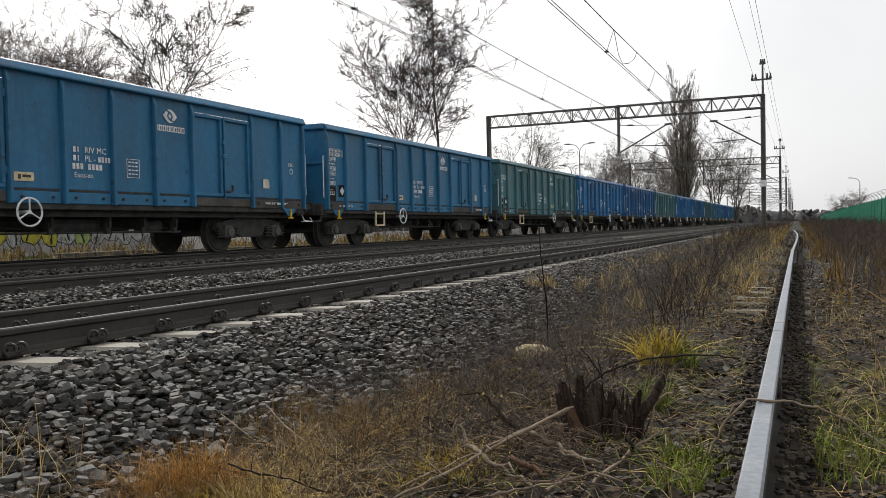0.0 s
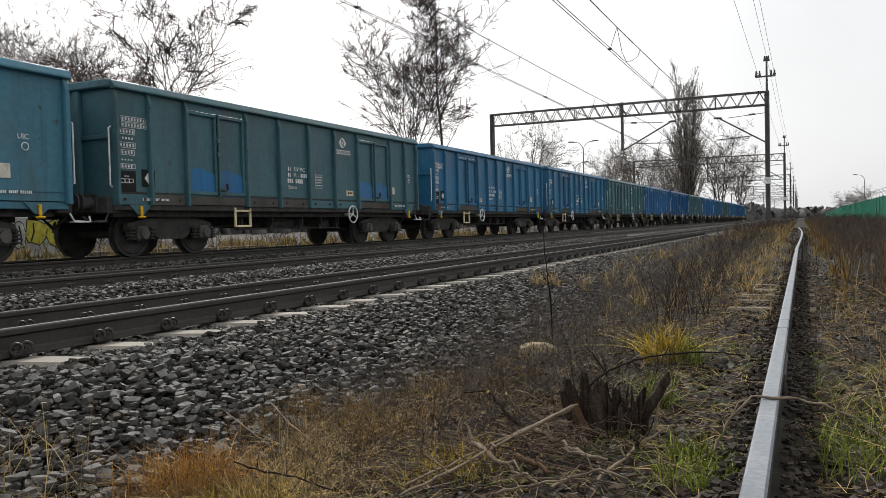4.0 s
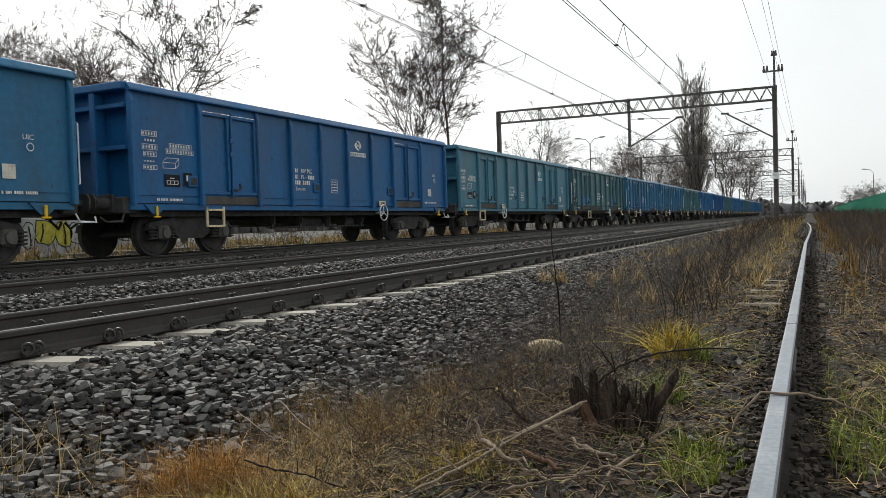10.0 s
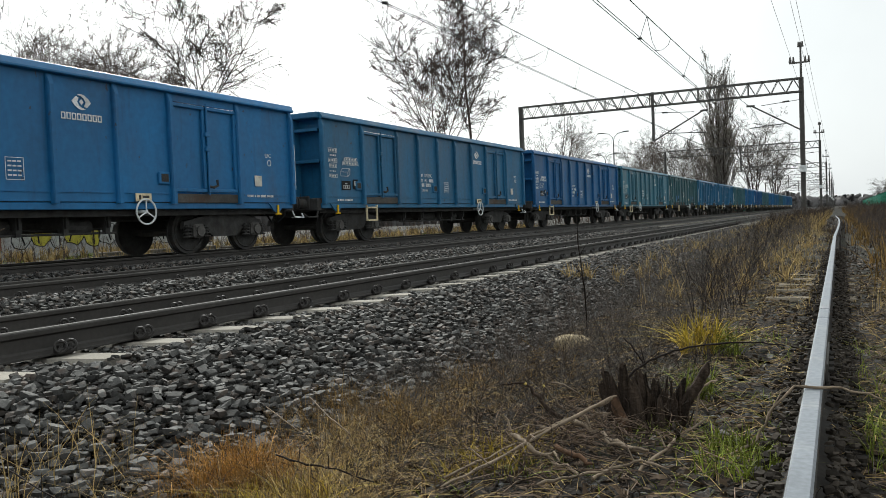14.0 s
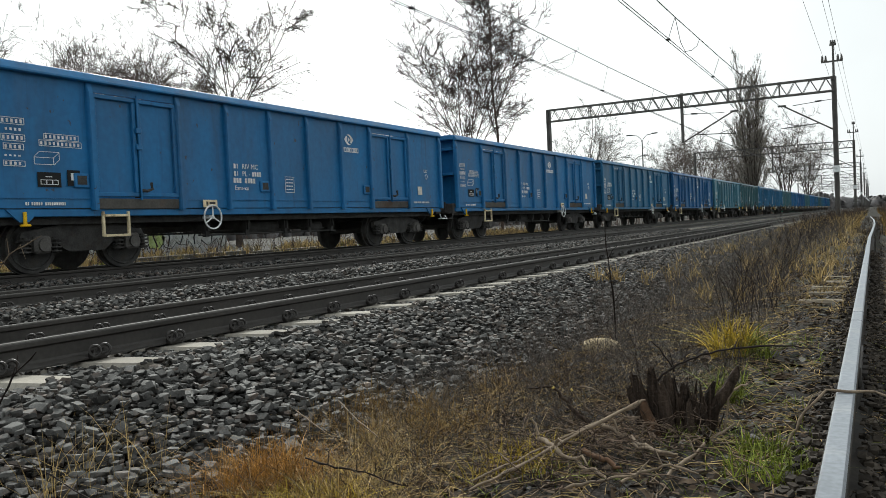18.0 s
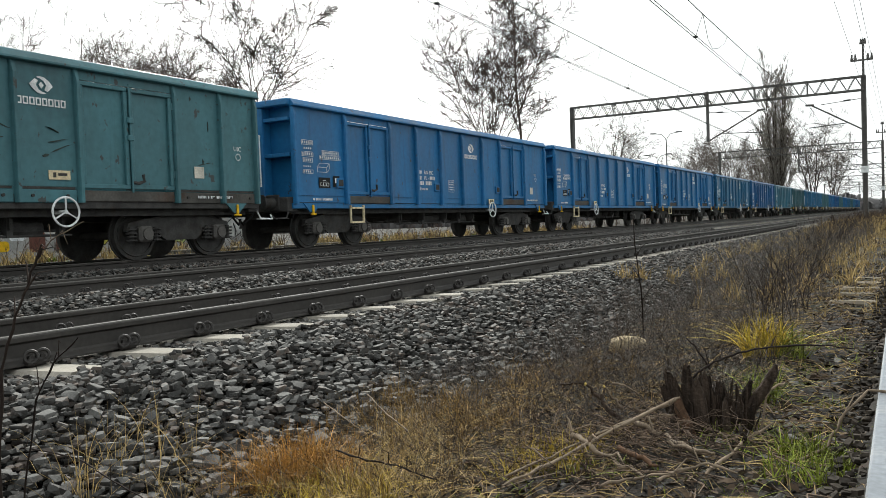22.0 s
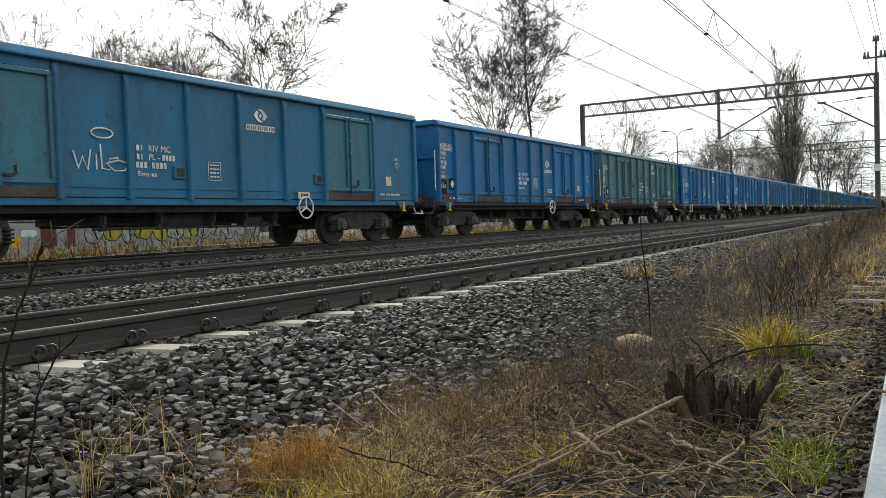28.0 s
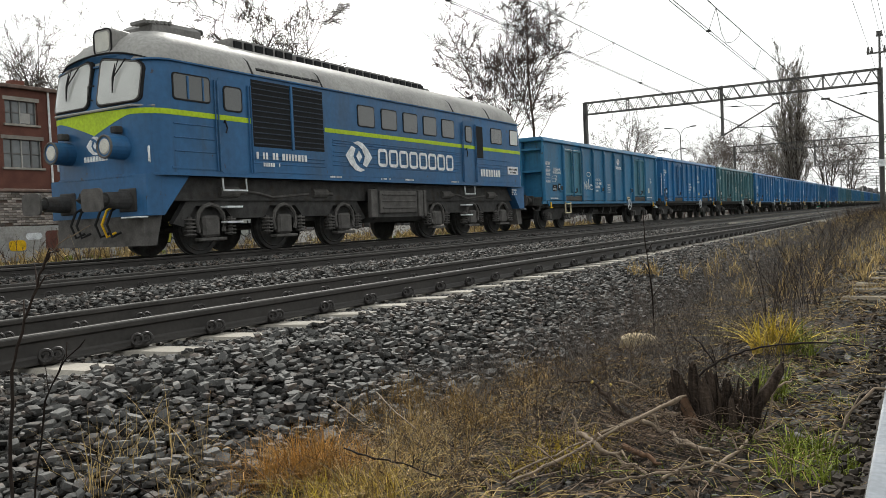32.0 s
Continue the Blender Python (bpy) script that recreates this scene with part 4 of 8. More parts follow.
    # side fittings
    hw = {"long": 2.55, "short": 2.13, "mid": 1.83}[kind]
    wheel = part("hand_wheel", Geo().ring((1.47, hw, 0.87), (1, 0, 0), 0.235, 0.018, 24, 6), white_mark, w, "white spoked brake hand wheel")
    g = Geo().cyl((1.2, hw, 0.87), (1.48, hw, 0.87), 0.035, n=8)
    for k in range(3):
        a = radians(90 + 120 * k)
        g.cyl((1.47, hw, 0.87), (1.47, hw + 0.235 * math.cos(a), 0.87 + 0.235 * math.sin(a)), 0.014, n=6)
    part("spokes", g, white_mark, wheel)
    py, pz = hw - 0.03, 1.14 if long else 1.46
    px = 1.44 if long else 1.39
    board = part("wheel_plate", Geo().box(px, px + 0.012, py - 0.19, py + 0.19, pz - 0.075, pz + 0.075, 0.004), cream, w, "cream plate above the hand wheel")
    part("sign", bars([(py - 0.09, pz, 0.05, 0.08), (py + 0.05, pz + 0.01, 0.16, 0.045)], px + 0.012), running_gear, board)
    sy = {"long": -4.80, "short": -2.66, "mid": -3.25}[kind]
    g = Geo().box(1.36, 1.41, sy - 0.29, sy - 0.24, 0.56, 1.0, 0.008).box(1.36, 1.41, sy + 0.24, sy + 0.29, 0.56, 1.0, 0.008)
    ladder = part("step_frame", g, cream, w, "cream side step frame")
    for z in (0.58, 0.93):
        part("tread", Geo().box(1.33, 1.42, sy - 0.24, sy + 0.24, z - 0.022, z + 0.022, 0.006), cream, ladder)
    for hy in ((-5.46, -0.88, 3.10) if long else ()):
        cl = part("cleat", Geo().box(1.38, 1.43, hy - 0.15, hy + 0.13, 1.40, 1.64, 0.015), P, w)
        # Dark plate on the cleat: shade of the recess is put into its colour.
        part("slot", Geo().box(1.43, 1.436, hy - 0.10, hy + 0.08, 1.45, 1.60), running_gear, cl)
    # painted signs
    X = 1.392
    n0, nz = (-1.83, 1.88) if long else (-0.88, 1.95)
    code = part("lettering", words("RIV MC", 0.155, n0 + 0.27, nz, X), white_mark, w, "white painted wagon code")
    tagged(code, kind="stuff")
    tagged(part("lettering", words("PL -", 0.155, n0 + 0.27, nz - 0.155, X), white_mark, code), kind="stuff")
    tagged(part("lettering", words({"long": "Eans-xx", "short": "Eaos-x", "mid": "Eaos-xx"}[kind], 0.135, n0 + 0.03, nz - 0.45, X), white_mark, code), kind="stuff")
    figures = [(n0 + 0.05, nz + 0.05, 0.055, 0.10), (n0 + 0.13, nz + 0.05, 0.02, 0.10), (n0 + 0.05, nz - 0.105, 0.055, 0.10), (n0 + 0.13, nz - 0.105, 0.02, 0.10)]
    figures += [(n0 + 0.60 + 0.075 * j, nz - 0.105, 0.05, 0.10) for j in range(4)]
    figures += [(n0 + 0.03 + 0.085 * j, nz - 0.25, 0.06, 0.105) for j in range(8) if j != 3]
    tagged(part("figure_strip", bars(figures, X), white_mark, code, "white bars in place of figures"), kind="stuff")
    lg, lz = {"long": (1.30, 2.78), "short": (1.78, 2.86), "mid": (1.56, 2.86)}[kind]
    logo = part("emblem", emblem(lg, lz, 0.15, X), white_mark, w, "white swirl emblem")
    g = Geo()
    for j in range(8):
        outline_box(g, lg - 0.42 + 0.106 * j, lg - 0.42 + 0.106 * j + 0.086, lz - 0.32, lz - 0.20, X, 0.022)
    tagged(part("sign_strip", g, white_mark, logo, "white row of blocks under the emblem"), kind="stuff")
    g = Geo()
    by, bz = (-0.02, 1.40) if long else (0.53, 1.55)
    outline_box(g, by - 0.16, by + 0.16, bz, bz + 0.36, X, 0.009)
    for j in range(4):
        for q in range(3):
            g.box(X, X + 0.004, by - 0.12 + 0.085 * q, by - 0.055 + 0.085 * q, bz + 0.06 + 0.075 * j, bz + 0.085 + 0.075 * j)
    tagged(part("data_box", g, white_mark, w), kind="stuff")
    g = Geo()
    ly = -half + (0.95 if long else 0.45)
    lc = -half + (0.52 if long else 0.34)
    rows = [(lc, 2.42, 0.40, 0.11), (lc, 2.29, 0.30, 0.08), (lc, 2.16, 0.40, 0.11), (lc, 2.02, 0.34, 0.10), (lc, 1.88, 0.36, 0.05), (lc, 1.76, 0.36, 0.09)]
    rows += [(-half + 1.36, 2.22, 0.64, 0.10), (-half + 1.34, 2.11, 0.78, 0.10)] if long else [(lc + 0.22, 2.66, 0.72, 0.10), (lc + 0.22, 2.55, 0.72, 0.09)]
    for cy, dz, ww, hh in rows:
        if hh > 0.085:
            outline_box(g, cy - ww / 2, cy + ww / 2, dz - hh / 2, dz + hh / 2, X, 0.009)
        for q in range(int(ww / 0.075)):
            g.box(X, X + 0.004, cy - ww / 2 + 0.025 + 0.075 * q, cy - ww / 2 + 0.062 + 0.075 * q, dz - hh * 0.27, dz + hh * 0.27)
    if long:
        by0, by1 = -half + 0.85, -half + 1.2
        outline_box(g, by0, by1, 1.76, 1.88, X, 0.009)
        for p, q in (((by0, 1.88), (by0 + 0.1, 1.97)), ((by1, 1.88), (by1 + 0.1, 1.97)), ((by0 + 0.1, 1.97), (by1 + 0.1, 1.97)), ((by1, 1.76), (by1 + 0.1, 1.85)), ((by1 + 0.1, 1.85), (by1 + 0.1, 1.97))):
            g.tube([(X + 0.002, *p), (X + 0.002, *q)], 0.005, 4)
    tagged(part("load_table", g, white_mark, w, "white ruled load table"), kind="stuff")
    dy = ly + (0.15 if long else 0.12)
    blk = part("dark_panel", bars([(dy, 1.52, 0.42, 0.24), (dy + 0.45, 1.56, 0.24, 0.26)] if long else [(dy - 0.27, 1.47, 0.44, 0.40), (dy + 0.28, 1.55, 0.34, 0.34)], X), black_rubber, w, "black painted sign field")
    if long:
        part("sign", bars([(dy + 0.45, 1.58, 0.11, 0.12)], X + 0.004), white_mark, blk)
    else:
        part("sign", Geo().prism([(dy + 0.28, 1.43), (dy + 0.39, 1.55), (dy + 0.28, 1.67), (dy + 0.17, 1.55)], "x", X + 0.004, X + 0.008), white_mark, blk, "white diamond sign")
    g = Geo()
    my = dy if long else dy - 0.27
    for j in range(3):
        outline_box(g, my - 0.16 + 0.105 * j, my - 0.055 + 0.105 * j, 1.44, 1.52, X + 0.004, 0.010)
    g.box(X + 0.004, X + 0.008, my - 0.07, my + 0.05, 1.56, 1.575)
    part("sign", g, white_mark, blk)
    part("document_board", Geo().box(1.39, 1.40, 5.90 - 0.12, 5.90 + 0.12, 1.42, 1.66, 0.003) if long else Geo().box(1.39, 1.40, 4.73 - 0.12, 4.73 + 0.12, 1.50, 1.72, 0.003), cream_pale, w, "pale document board")
    tagged(part("lettering", words("UIC", 0.13, half - 0.98 if long else half - 0.64, 2.08, X), white_mark, w), "white painted letters", kind="stuff")
    g = Geo()
    g.ring((X + 0.002, half - 0.84 if long else half - 0.52, 1.96), (1, 0, 0), 0.065, 0.008, 16, 4)
    part("mark", g, white_mark, w)
    tagged(part("lettering", scribble(half - 1.2, 1.2 if long else 1.14, 0.9, [(1.0, 0.05)], 21, 1.404 if long else 1.424), white_mark, w), kind="stuff")
    tagged(part("lettering", scribble(-half + 1.0, 1.13, 0.7, [(1.0, 0.05)], 22, 1.404 if long else 1.424), white_mark, w), kind="stuff")
    wheels = []
    for y in ((-5.15, 5.15) if long else (-4.55, 4.55)):
        bogie(w, y, wheels)
    for wy, r in wheels:
        part("wheelset", wheel_small, None, w, at=(0, wy, r))
    return w


def repaint(w, paint_to, old=None):
    for o in w.children_recursive:
        if o.type == "MESH" and o.data.materials and o.data.materials[0] == blue_mid:
            o.material_slots[0].link = "OBJECT"
            o.material_slots[0].material = paint_to
    return w


scar_brown = stuff("flaked_paint", (0.045, 0.06, 0.055), 0.8, vary=0.4, scale=14, fine=50, bump=0.3)
TRAIN = []   # (thing, place along the train)
first_long = wagon("long", "blue bogie open wagon with steel sides and doors")
first_short = wagon("short", "blue bogie open wagon with steel sides and doors")
first_mid = wagon("mid", "blue bogie open wagon with steel sides and doors")
MODELS = {"long": first_long, "short": first_short, "mid": first_mid}
# place of the middle of each wagon along the train at the start, kind, paint, label
ORDER = [
    (38.55, "mid", green_faded, "grey-green bogie open wagon with dark soot streaks"),
    (24.8, "mid", blue_faded, "faded blue bogie open wagon with rusty flaps"),
    (11.12, "mid", blue_faded, "faded blue bogie open wagon with white signs"),
    (-2.85, "short", green_patched, "grey-green bogie open wagon with blue repainted door bottoms"),
    (-17.4, "long", teal_faded, "teal bogie open wagon with white load table"),
    (-32.88, "long", blue_deep, "deep blue bogie open wagon with white signs"),
    (-48.45, "long", blue_mid, "blue bogie open wagon with cream step frame"),
    (-63.98, "long", blue_royal, "bright blue bogie open wagon with white signs"),
    (-79.32, "long", blue_royal, "blue bogie open wagon with cream document board"),
    (-94.6, "long", blue_royal, "freshly painted blue bogie open wagon"),
    (-109.2, "mid", green_faded, "grey-green bogie open wagon with scratched sides"),
    (-122.9, "mid", blue_royal, "blue bogie open wagon with white hand wheel"),
    (-137.54, "long", blue_faded, "blue bogie open wagon with a white graffiti tag"),
]
FAR_PAINT = [blue_royal, blue_deep, green_faded, blue_royal, blue_mid, green_patched, blue_faded, blue_deep, blue_mid]
for k, pt in enumerate(FAR_PAINT):
    ORDER.append((45.3 + 13.75 * k + 6.8, "mid", pt, "green bogie open wagon far along the train" if pt in (green_faded, green_patched) else "blue bogie open wagon far along the train"))
WHEEL_AHEAD = (24.8, 11.12, -17.4, -79.32)
EMBLEM_MOVED = {-17.4: (1.23, -0.08), -48.45: (1.25, 0.02), -122.9: (0.05, -0.42), -79.32: (1.1, 0.0)}
seen = set()
for u, kind, pt, label in ORDER:
    model = MODELS[kind]
    if kind in seen:
        ob = copy_thing(model, pose(TRACK_X[2], u, TRACK_Z[2]))
    else:
        ob = model
        ob.matrix_basis = pose(TRACK_X[2], u, TRACK_Z[2])
        seen.add(kind)
    tagged(ob, label)
    repaint(ob, pt)
    TRAIN.append((ob, u))
    hw = {"long": 2.55, "short": 2.13, "mid": 1.83}[kind]
    for o in list(ob.children):
        if o.name.startswith("hand_wheel") or o.name.startswith("wheel_plate"):
            o.location.y = -2 * hw if u in WHEEL_AHEAD else 0
        elif o.name.startswith("emblem"):
            o.location.y, o.location.z = EMBLEM_MOVED.get(u, (0, 0))
        elif o.name.startswith("step_frame") and u in (-109.2, -122.9):
            for q in (*o.children, o):
                bpy.data.objects.remove(q)
    if "repainted" in label:
        for y0, y1 in ((-4.42, -3.5), (-3.5, -2.58), (2.58, 3.5), (3.5, 4.42)):
            part("fresh_paint", Geo().prism([(y0 + 0.06, 1.33), (y1 - 0.06, 1.33), (y1 - 0.06, 1.72), (y0 + 0.3, 1.84), (y0 + 0.06, 1.78)], "x", 1.386, 1.39), blue_royal, ob, "patch of fresh blue paint")
    if "scratched" in label:
        rg = random.Random(44)
        for a, b in ((-5.2, -4.3), (-2.05, -1.15), (-2.05, -1.15), (-0.98, -0.1), (-0.98, -0.1), (0.12, 0.98), (0.12, 0.98), (1.2, 2.0), (4.3, 5.2)):
            for q in range(4):
                y, z = rg.uniform(a + 0.2, b - 0.15), rg.uniform(1.5, 3.0)
                ww, hh = rg.choice(((0.24, 0.014), (0.016, 0.16), (0.07, 0.03), (0.14, 0.018), (0.03, 0.06)))
                tip = rg.uniform(-0.35, 0.35) * ww
                poly = [(y + ww * rg.uniform(0.5, 1.0) * math.cos(0.698 * i), z + hh * rg.uniform(0.4, 1.0) * math.sin(0.698 * i) + tip * math.cos(0.698 * i)) for i in range(9)]
                part("bare_patch", Geo().prism(poly, "x", 1.365, 1.3875), scar_brown, ob, "dark patch where paint has flaked off")
    if "graffiti" in label:
        g = Geo()
        strokes = [[(-3.0, 1.95), (-2.9, 1.6), (-2.8, 1.85), (-2.7, 1.58), (-2.62, 1.98)], [(-2.5, 1.9), (-2.5, 1.6)], [(-2.4, 2.1), (-2.38, 1.62), (-2.2, 1.6)],
                   [(-2.0, 1.85), (-2.2, 1.82), (-2.25, 1.7), (-2.1, 1.58), (-1.85, 1.6), (-1.8, 1.75), (-2.0, 1.8), (-2.3, 1.72)],
                   [(-2.35 + 0.25 * math.cos(a * 0.6), 2.32 + 0.10 * math.sin(a * 0.6)) for a in range(12)]]
        for st in strokes:
            g.tube([(1.392, -2.42 + 0.85 * (y + 2.42) - 0.12, 1.72 + 0.85 * (z - 1.84)) for y, z in st], 0.015, 5)
        for o in ob.children_recursive:
            if o.name.startswith("door_leaf") or o.name.startswith("door_frame"):
                o.material_slots[0].link = "OBJECT"
                o.material_slots[0].material = teal_faded
        part("graffiti", g, white_mark, ob, "white spray-paint tag")

# ---- the diesel locomotive ----
def outline(z, half_l, half_w, r, n=7):
    out = []
    for sx, sy, a0 in ((1, 1, 0), (-1, 1, 90), (-1, -1, 180), (1, -1, 270)):
        for i in range(n + 1):
            a = radians(a0 + 90 * i / n)
            out.append((sx * (half_w - r) + r * math.cos(a), sy * (half_l - r) + r * math.sin(a), z))
    return out


def side_pane(name, y0, y1, z0, z1, parent, glass, x=1.478, r=0.07, rim=0.028):
    cy, cz, w, h = (y0 + y1) / 2, (z0 + z1) / 2, y1 - y0, z1 - z0
    win = part(name, Geo().prism(rrect(cy, cz, w, h, r), "x", x - 0.03, x + 0.012), black_rubber, parent)
    part("pane", Geo().prism(rrect(cy, cz, w - 2 * rim, h - 2 * rim, max(r - rim * 0.5, 0.02)), "x", x, x + 0.016), glass, win)
    return win


def locomotive():
    lo = thing("diesel_locomotive", "blue diesel locomotive with lime stripe and grey roof", "locomotive")
    HL, HW = 7.78, 1.475
    body = part("body", Geo().loft([outline(1.5, HL, HW, 0.5), outline(2.0, HL, HW, 0.5), outline(2.72, HL, HW, 0.5), outline(3.1, HL - 0.05, HW, 0.5), outline(3.5, HL - 0.14, HW, 0.48), outline(3.62, HL - 0.18, HW - 0.02, 0.47)]), loco_blue, lo, smooth=35)
    roof = part("roof", Geo().loft([outline(3.60, HL - 0.17, HW + 0.012, 0.47), outline(3.66, HL - 0.19, HW - 0.01, 0.47), outline(3.88, HL - 0.27, HW - 0.12, 0.47), outline(4.10, HL - 0.44, HW - 0.36, 0.47), outline(4.28, HL - 0.70, HW - 0.68, 0.45), outline(4.38, HL - 1.10, HW - 1.05, 0.3)]), roof_grey, lo, smooth=35)
    part("roof_edge", Geo().loft([outline(3.575, HL - 0.12, HW + 0.03, 0.47), outline(3.605, HL - 0.13, HW + 0.03, 0.47)]), loco_blue, lo)
    for y in (-5.15, -2.95, 2.95, 5.2):
        pts = [(HW + 0.02, y, 3.6), (HW - 0.12, y, 3.87), (HW - 0.40, y, 4.08), (HW - 0.74, y, 4.24), (HW - 1.1, y, 4.33)]
        part("roof_seam", Geo().tube(pts, 0.025, 6), running_gear, roof, "dark roof joint")
    # roof openings and hoods
    for j in range(7):
        y0 = -4.98 + 0.287 * j
        q = [(HW - 0.015, y0, 3.72), (HW - 0.015, y0 + 0.25, 3.72), (HW - 0.41, y0 + 0.25, 4.11), (HW - 0.41, y0, 4.11)]
        g = Geo().add(q + [(x - 0.05, y, z - 0.06) for x, y, z in q], [(0, 1, 2, 3), (7, 6, 5, 4), (0, 4, 5, 1), (1, 5, 6, 2), (2, 6, 7, 3), (3, 7, 4, 0)])
        part("roof_vent", g, dark_void, roof, "dark sloping roof vent")
    for y0, y1, z, w in ((-4.9, -2.9, 4.52, 0.66), (-2.86, -0.9, 4.50, 0.62), (-0.87, 1.1, 4.50, 0.62), (1.13, 2.75, 4.50, 0.62), (3.0, 3.5, 4.46, 0.4), (5.3, 6.3, 4.44, 0.4)):
        hood = part("roof_hood", Geo().loft([[(-w, y0, 4.2), (w, y0, 4.2), (w, y1, 4.2), (-w, y1, 4.2)], [(-w * 0.96, y0 + 0.05, z), (w * 0.96, y0 + 0.05, z), (w * 0.96, y1 - 0.05, z), (-w * 0.96, y1 - 0.05, z)]]), hood_grey, roof, "grey roof hood")
        for k in range(int((y1 - y0) / 0.32)):
            part("louvre", Geo().box(w * 0.95, w + 0.03, y0 + 0.1 + 0.32 * k, y0 + 0.32 + 0.32 * k, 4.26, z - 0.05, 0.01), dark_void, hood)
    part("horn", Geo().cyl((0.3, 5.9, 4.46), (0.55, 5.9, 4.48), 0.03, 0.07, 10), running_gear, roof)
    # cab roof: air conditioner and headlight box
    ac = part("air_conditioner", Geo().loft([[(-0.5, -6.75, 4.30), (0.5, -6.75, 4.30), (0.5, -5.55, 4.34), (-0.5, -5.55, 4.34)], [(-0.5, -6.75, 4.47), (0.5, -6.75, 4.47), (0.5, -5.55, 4.52), (-0.5, -5.55, 4.52)], [(-0.42, -6.6, 4.58), (0.42, -6.6, 4.58), (0.42, -5.65, 4.6), (-0.42, -5.65, 4.6)]]), hood_grey, lo, "grey cab air conditioner on the roof")
    part("bracket", Geo().box(-0.4, 0.4, -6.5, -5.7, 4.1, 4.33), dark_void, ac)
    for k in range(7):
        part("slat", Geo().box(0.1, 0.52, -6.95 + 0.1 * k, -6.89 + 0.1 * k, 4.46 + 0.012 * k, 4.53 + 0.012 * k, 0.01), hood_grey, ac)
    hl = part("headlight_box", Geo().loft([outline_front(0, -7.50, 4.08, 0.50, 0.46, 0.10), outline_front(0, -7.40, 4.08, 0.54, 0.50, 0.11), outline_front(0, -6.80, 4.14, 0.40, 0.36, 0.1)]), roof_grey, lo, "grey roof headlight housing")
    part("rim", Geo().tube(outline_front(0, -7.50, 4.08, 0.50, 0.46, 0.10), 0.018, 5, closed=True), black_rubber, hl)
    part("lens", Geo().prism(rrect(0, 4.08, 0.40, 0.36, 0.09), "y", -7.512, -7.48), lamp_glass, hl)
    part("horn", Geo().cyl((0.3, -5.62, 4.56), (0.3, -5.36, 4.58), 0.03, 0.07, 10), running_gear, ac)
    # lime stripe: a band along both sides that widens to a point on the nose
    for sg in (-1, 1):
        for y0, y1 in ((-HL + 0.5, -5.24), (-2.91, HL - 0.5)):
            part("stripe", Geo().box(sg * HW + (0 if sg > 0 else -0.006), sg * HW + (0.006 if sg > 0 else 0), y0, y1, 2.60, 2.70), lime, body)
    for sy in (-1, 1):
        ring = [p for p in outline(0, HL + 0.006, HW + 0.006, 0.506, 9)]
        pts = sorted({(round(x, 4), round(y, 4)) for x, y, _ in ring if y * sy > HL - 0.52} | {(k * 0.07, sy * (HL + 0.006)) for k in range(-13, 14)}, key=lambda p: (p[0], -abs(p[1])))
        vv, ff = [], []
        for x, y in pts:
            drop = max(0, 1 - abs(x) / 1.0)
            vv += [(x, y, 2.60 - 0.30 * drop ** 1.2), (x, y, 2.70 + 0.03 * drop)]
        for k in range(len(pts) - 1):
            ff.append((2 * k, 2 * k + 2, 2 * k + 3, 2 * k + 1))
        part("stripe", Geo().add(vv, ff), lime, body)
    # nose: windscreens, sill, lamps
    for sy in (-1, 1):
        for sx in (-1, 1):
            def screen(rim, d, shrink):
                pts = []
                for a, b in rrect(0, 0, 1.16 - 2 * rim, 0.86 - 2 * rim, 0.14 - rim * 0.5):
                    a, b = sx * 0.68 + a * shrink, b * shrink
                    top = 3.80 - 0.22 * (abs(a) / 1.3) ** 2.2 - 0.07
                    z = 2.80 + (b + 0.43) / 0.86 * (top - 2.80)
                    back = 0.05 * min(1, max(0, (z - 2.72) / 0.38)) + 0.09 * min(1, max(0, (z - 3.1) / 0.4))
                    curve = 0.5 - math.sqrt(max(0.0, 0.25 - max(0, abs(a) - (HW - 0.5)) ** 2))
                    pts.append((a, sy * (HL + 0.02 - back - curve + d), z))
                return pts

            fr = [screen(0.0, 0.012, s) for s in (1.0, 0.92, 0.75, 0.5, 0.2)]
            pn = [screen(0.05, 0.024, s) for s in (1.0, 0.92, 0.75, 0.5, 0.2)]
            rim_line = [(x, y + sy * 0.012, z) for x, y, z in screen(0.035, 0.012, 1.0)]
            ws = part("windscreen", Geo().loft([[(x, y - sy * 0.08, z) for x, y, z in fr[0]]] + fr), black_rubber, body)
            part("pane", Geo().loft([[(x, y - sy * 0.04, z) for x, y, z in pn[0]]] + pn), glass_sky_tone, ws, smooth=40)
            part("seal", Geo().tube(rim_line, 0.012, 5, closed=True), steel_grey, ws, "grey windscreen seal")
            part("wiper", Geo().tube([(sx * 0.68 + 0.2, sy * (HL - 0.08), 3.62), (sx * 0.68 - 0.06, sy * (HL + 0.0), 3.3)], 0.011, 5).tube([(sx * 0.68 + 0.02, sy * (HL - 0.06), 3.62), (sx * 0.68 - 0.06, sy * (HL + 0.0), 3.3)], 0.009, 5).tube([(sx * 0.68 - 0.03, sy * (HL - 0.03), 3.55), (sx * 0.68 - 0.06, sy * (HL + 0.01), 3.3), (sx * 0.68 - 0.07, sy * (HL + 0.03), 3.02)], [0.008, 0.022, 0.010], 5), black_rubber, ws)
            hs = part("headlamp", Geo().cyl((sx * 0.78, sy * (HL - 0.3), 2.02), (sx * 0.78, sy * (HL + 0.38), 2.02), 0.235, 0.205, 20), loco_blue, body)
            part("lamp_rim", Geo().ring((sx * 0.78, sy * (HL + 0.38), 2.02), (0, 1, 0), 0.195, 0.022, 20, 6), steel_grey, hs)
            part("lamp_lens", Geo().cyl((sx * 0.78, sy * (HL + 0.36), 2.02), (sx * 0.78, sy * (HL + 0.395), 2.02), 0.175, 0.12, 18), lamp_glass, hs)
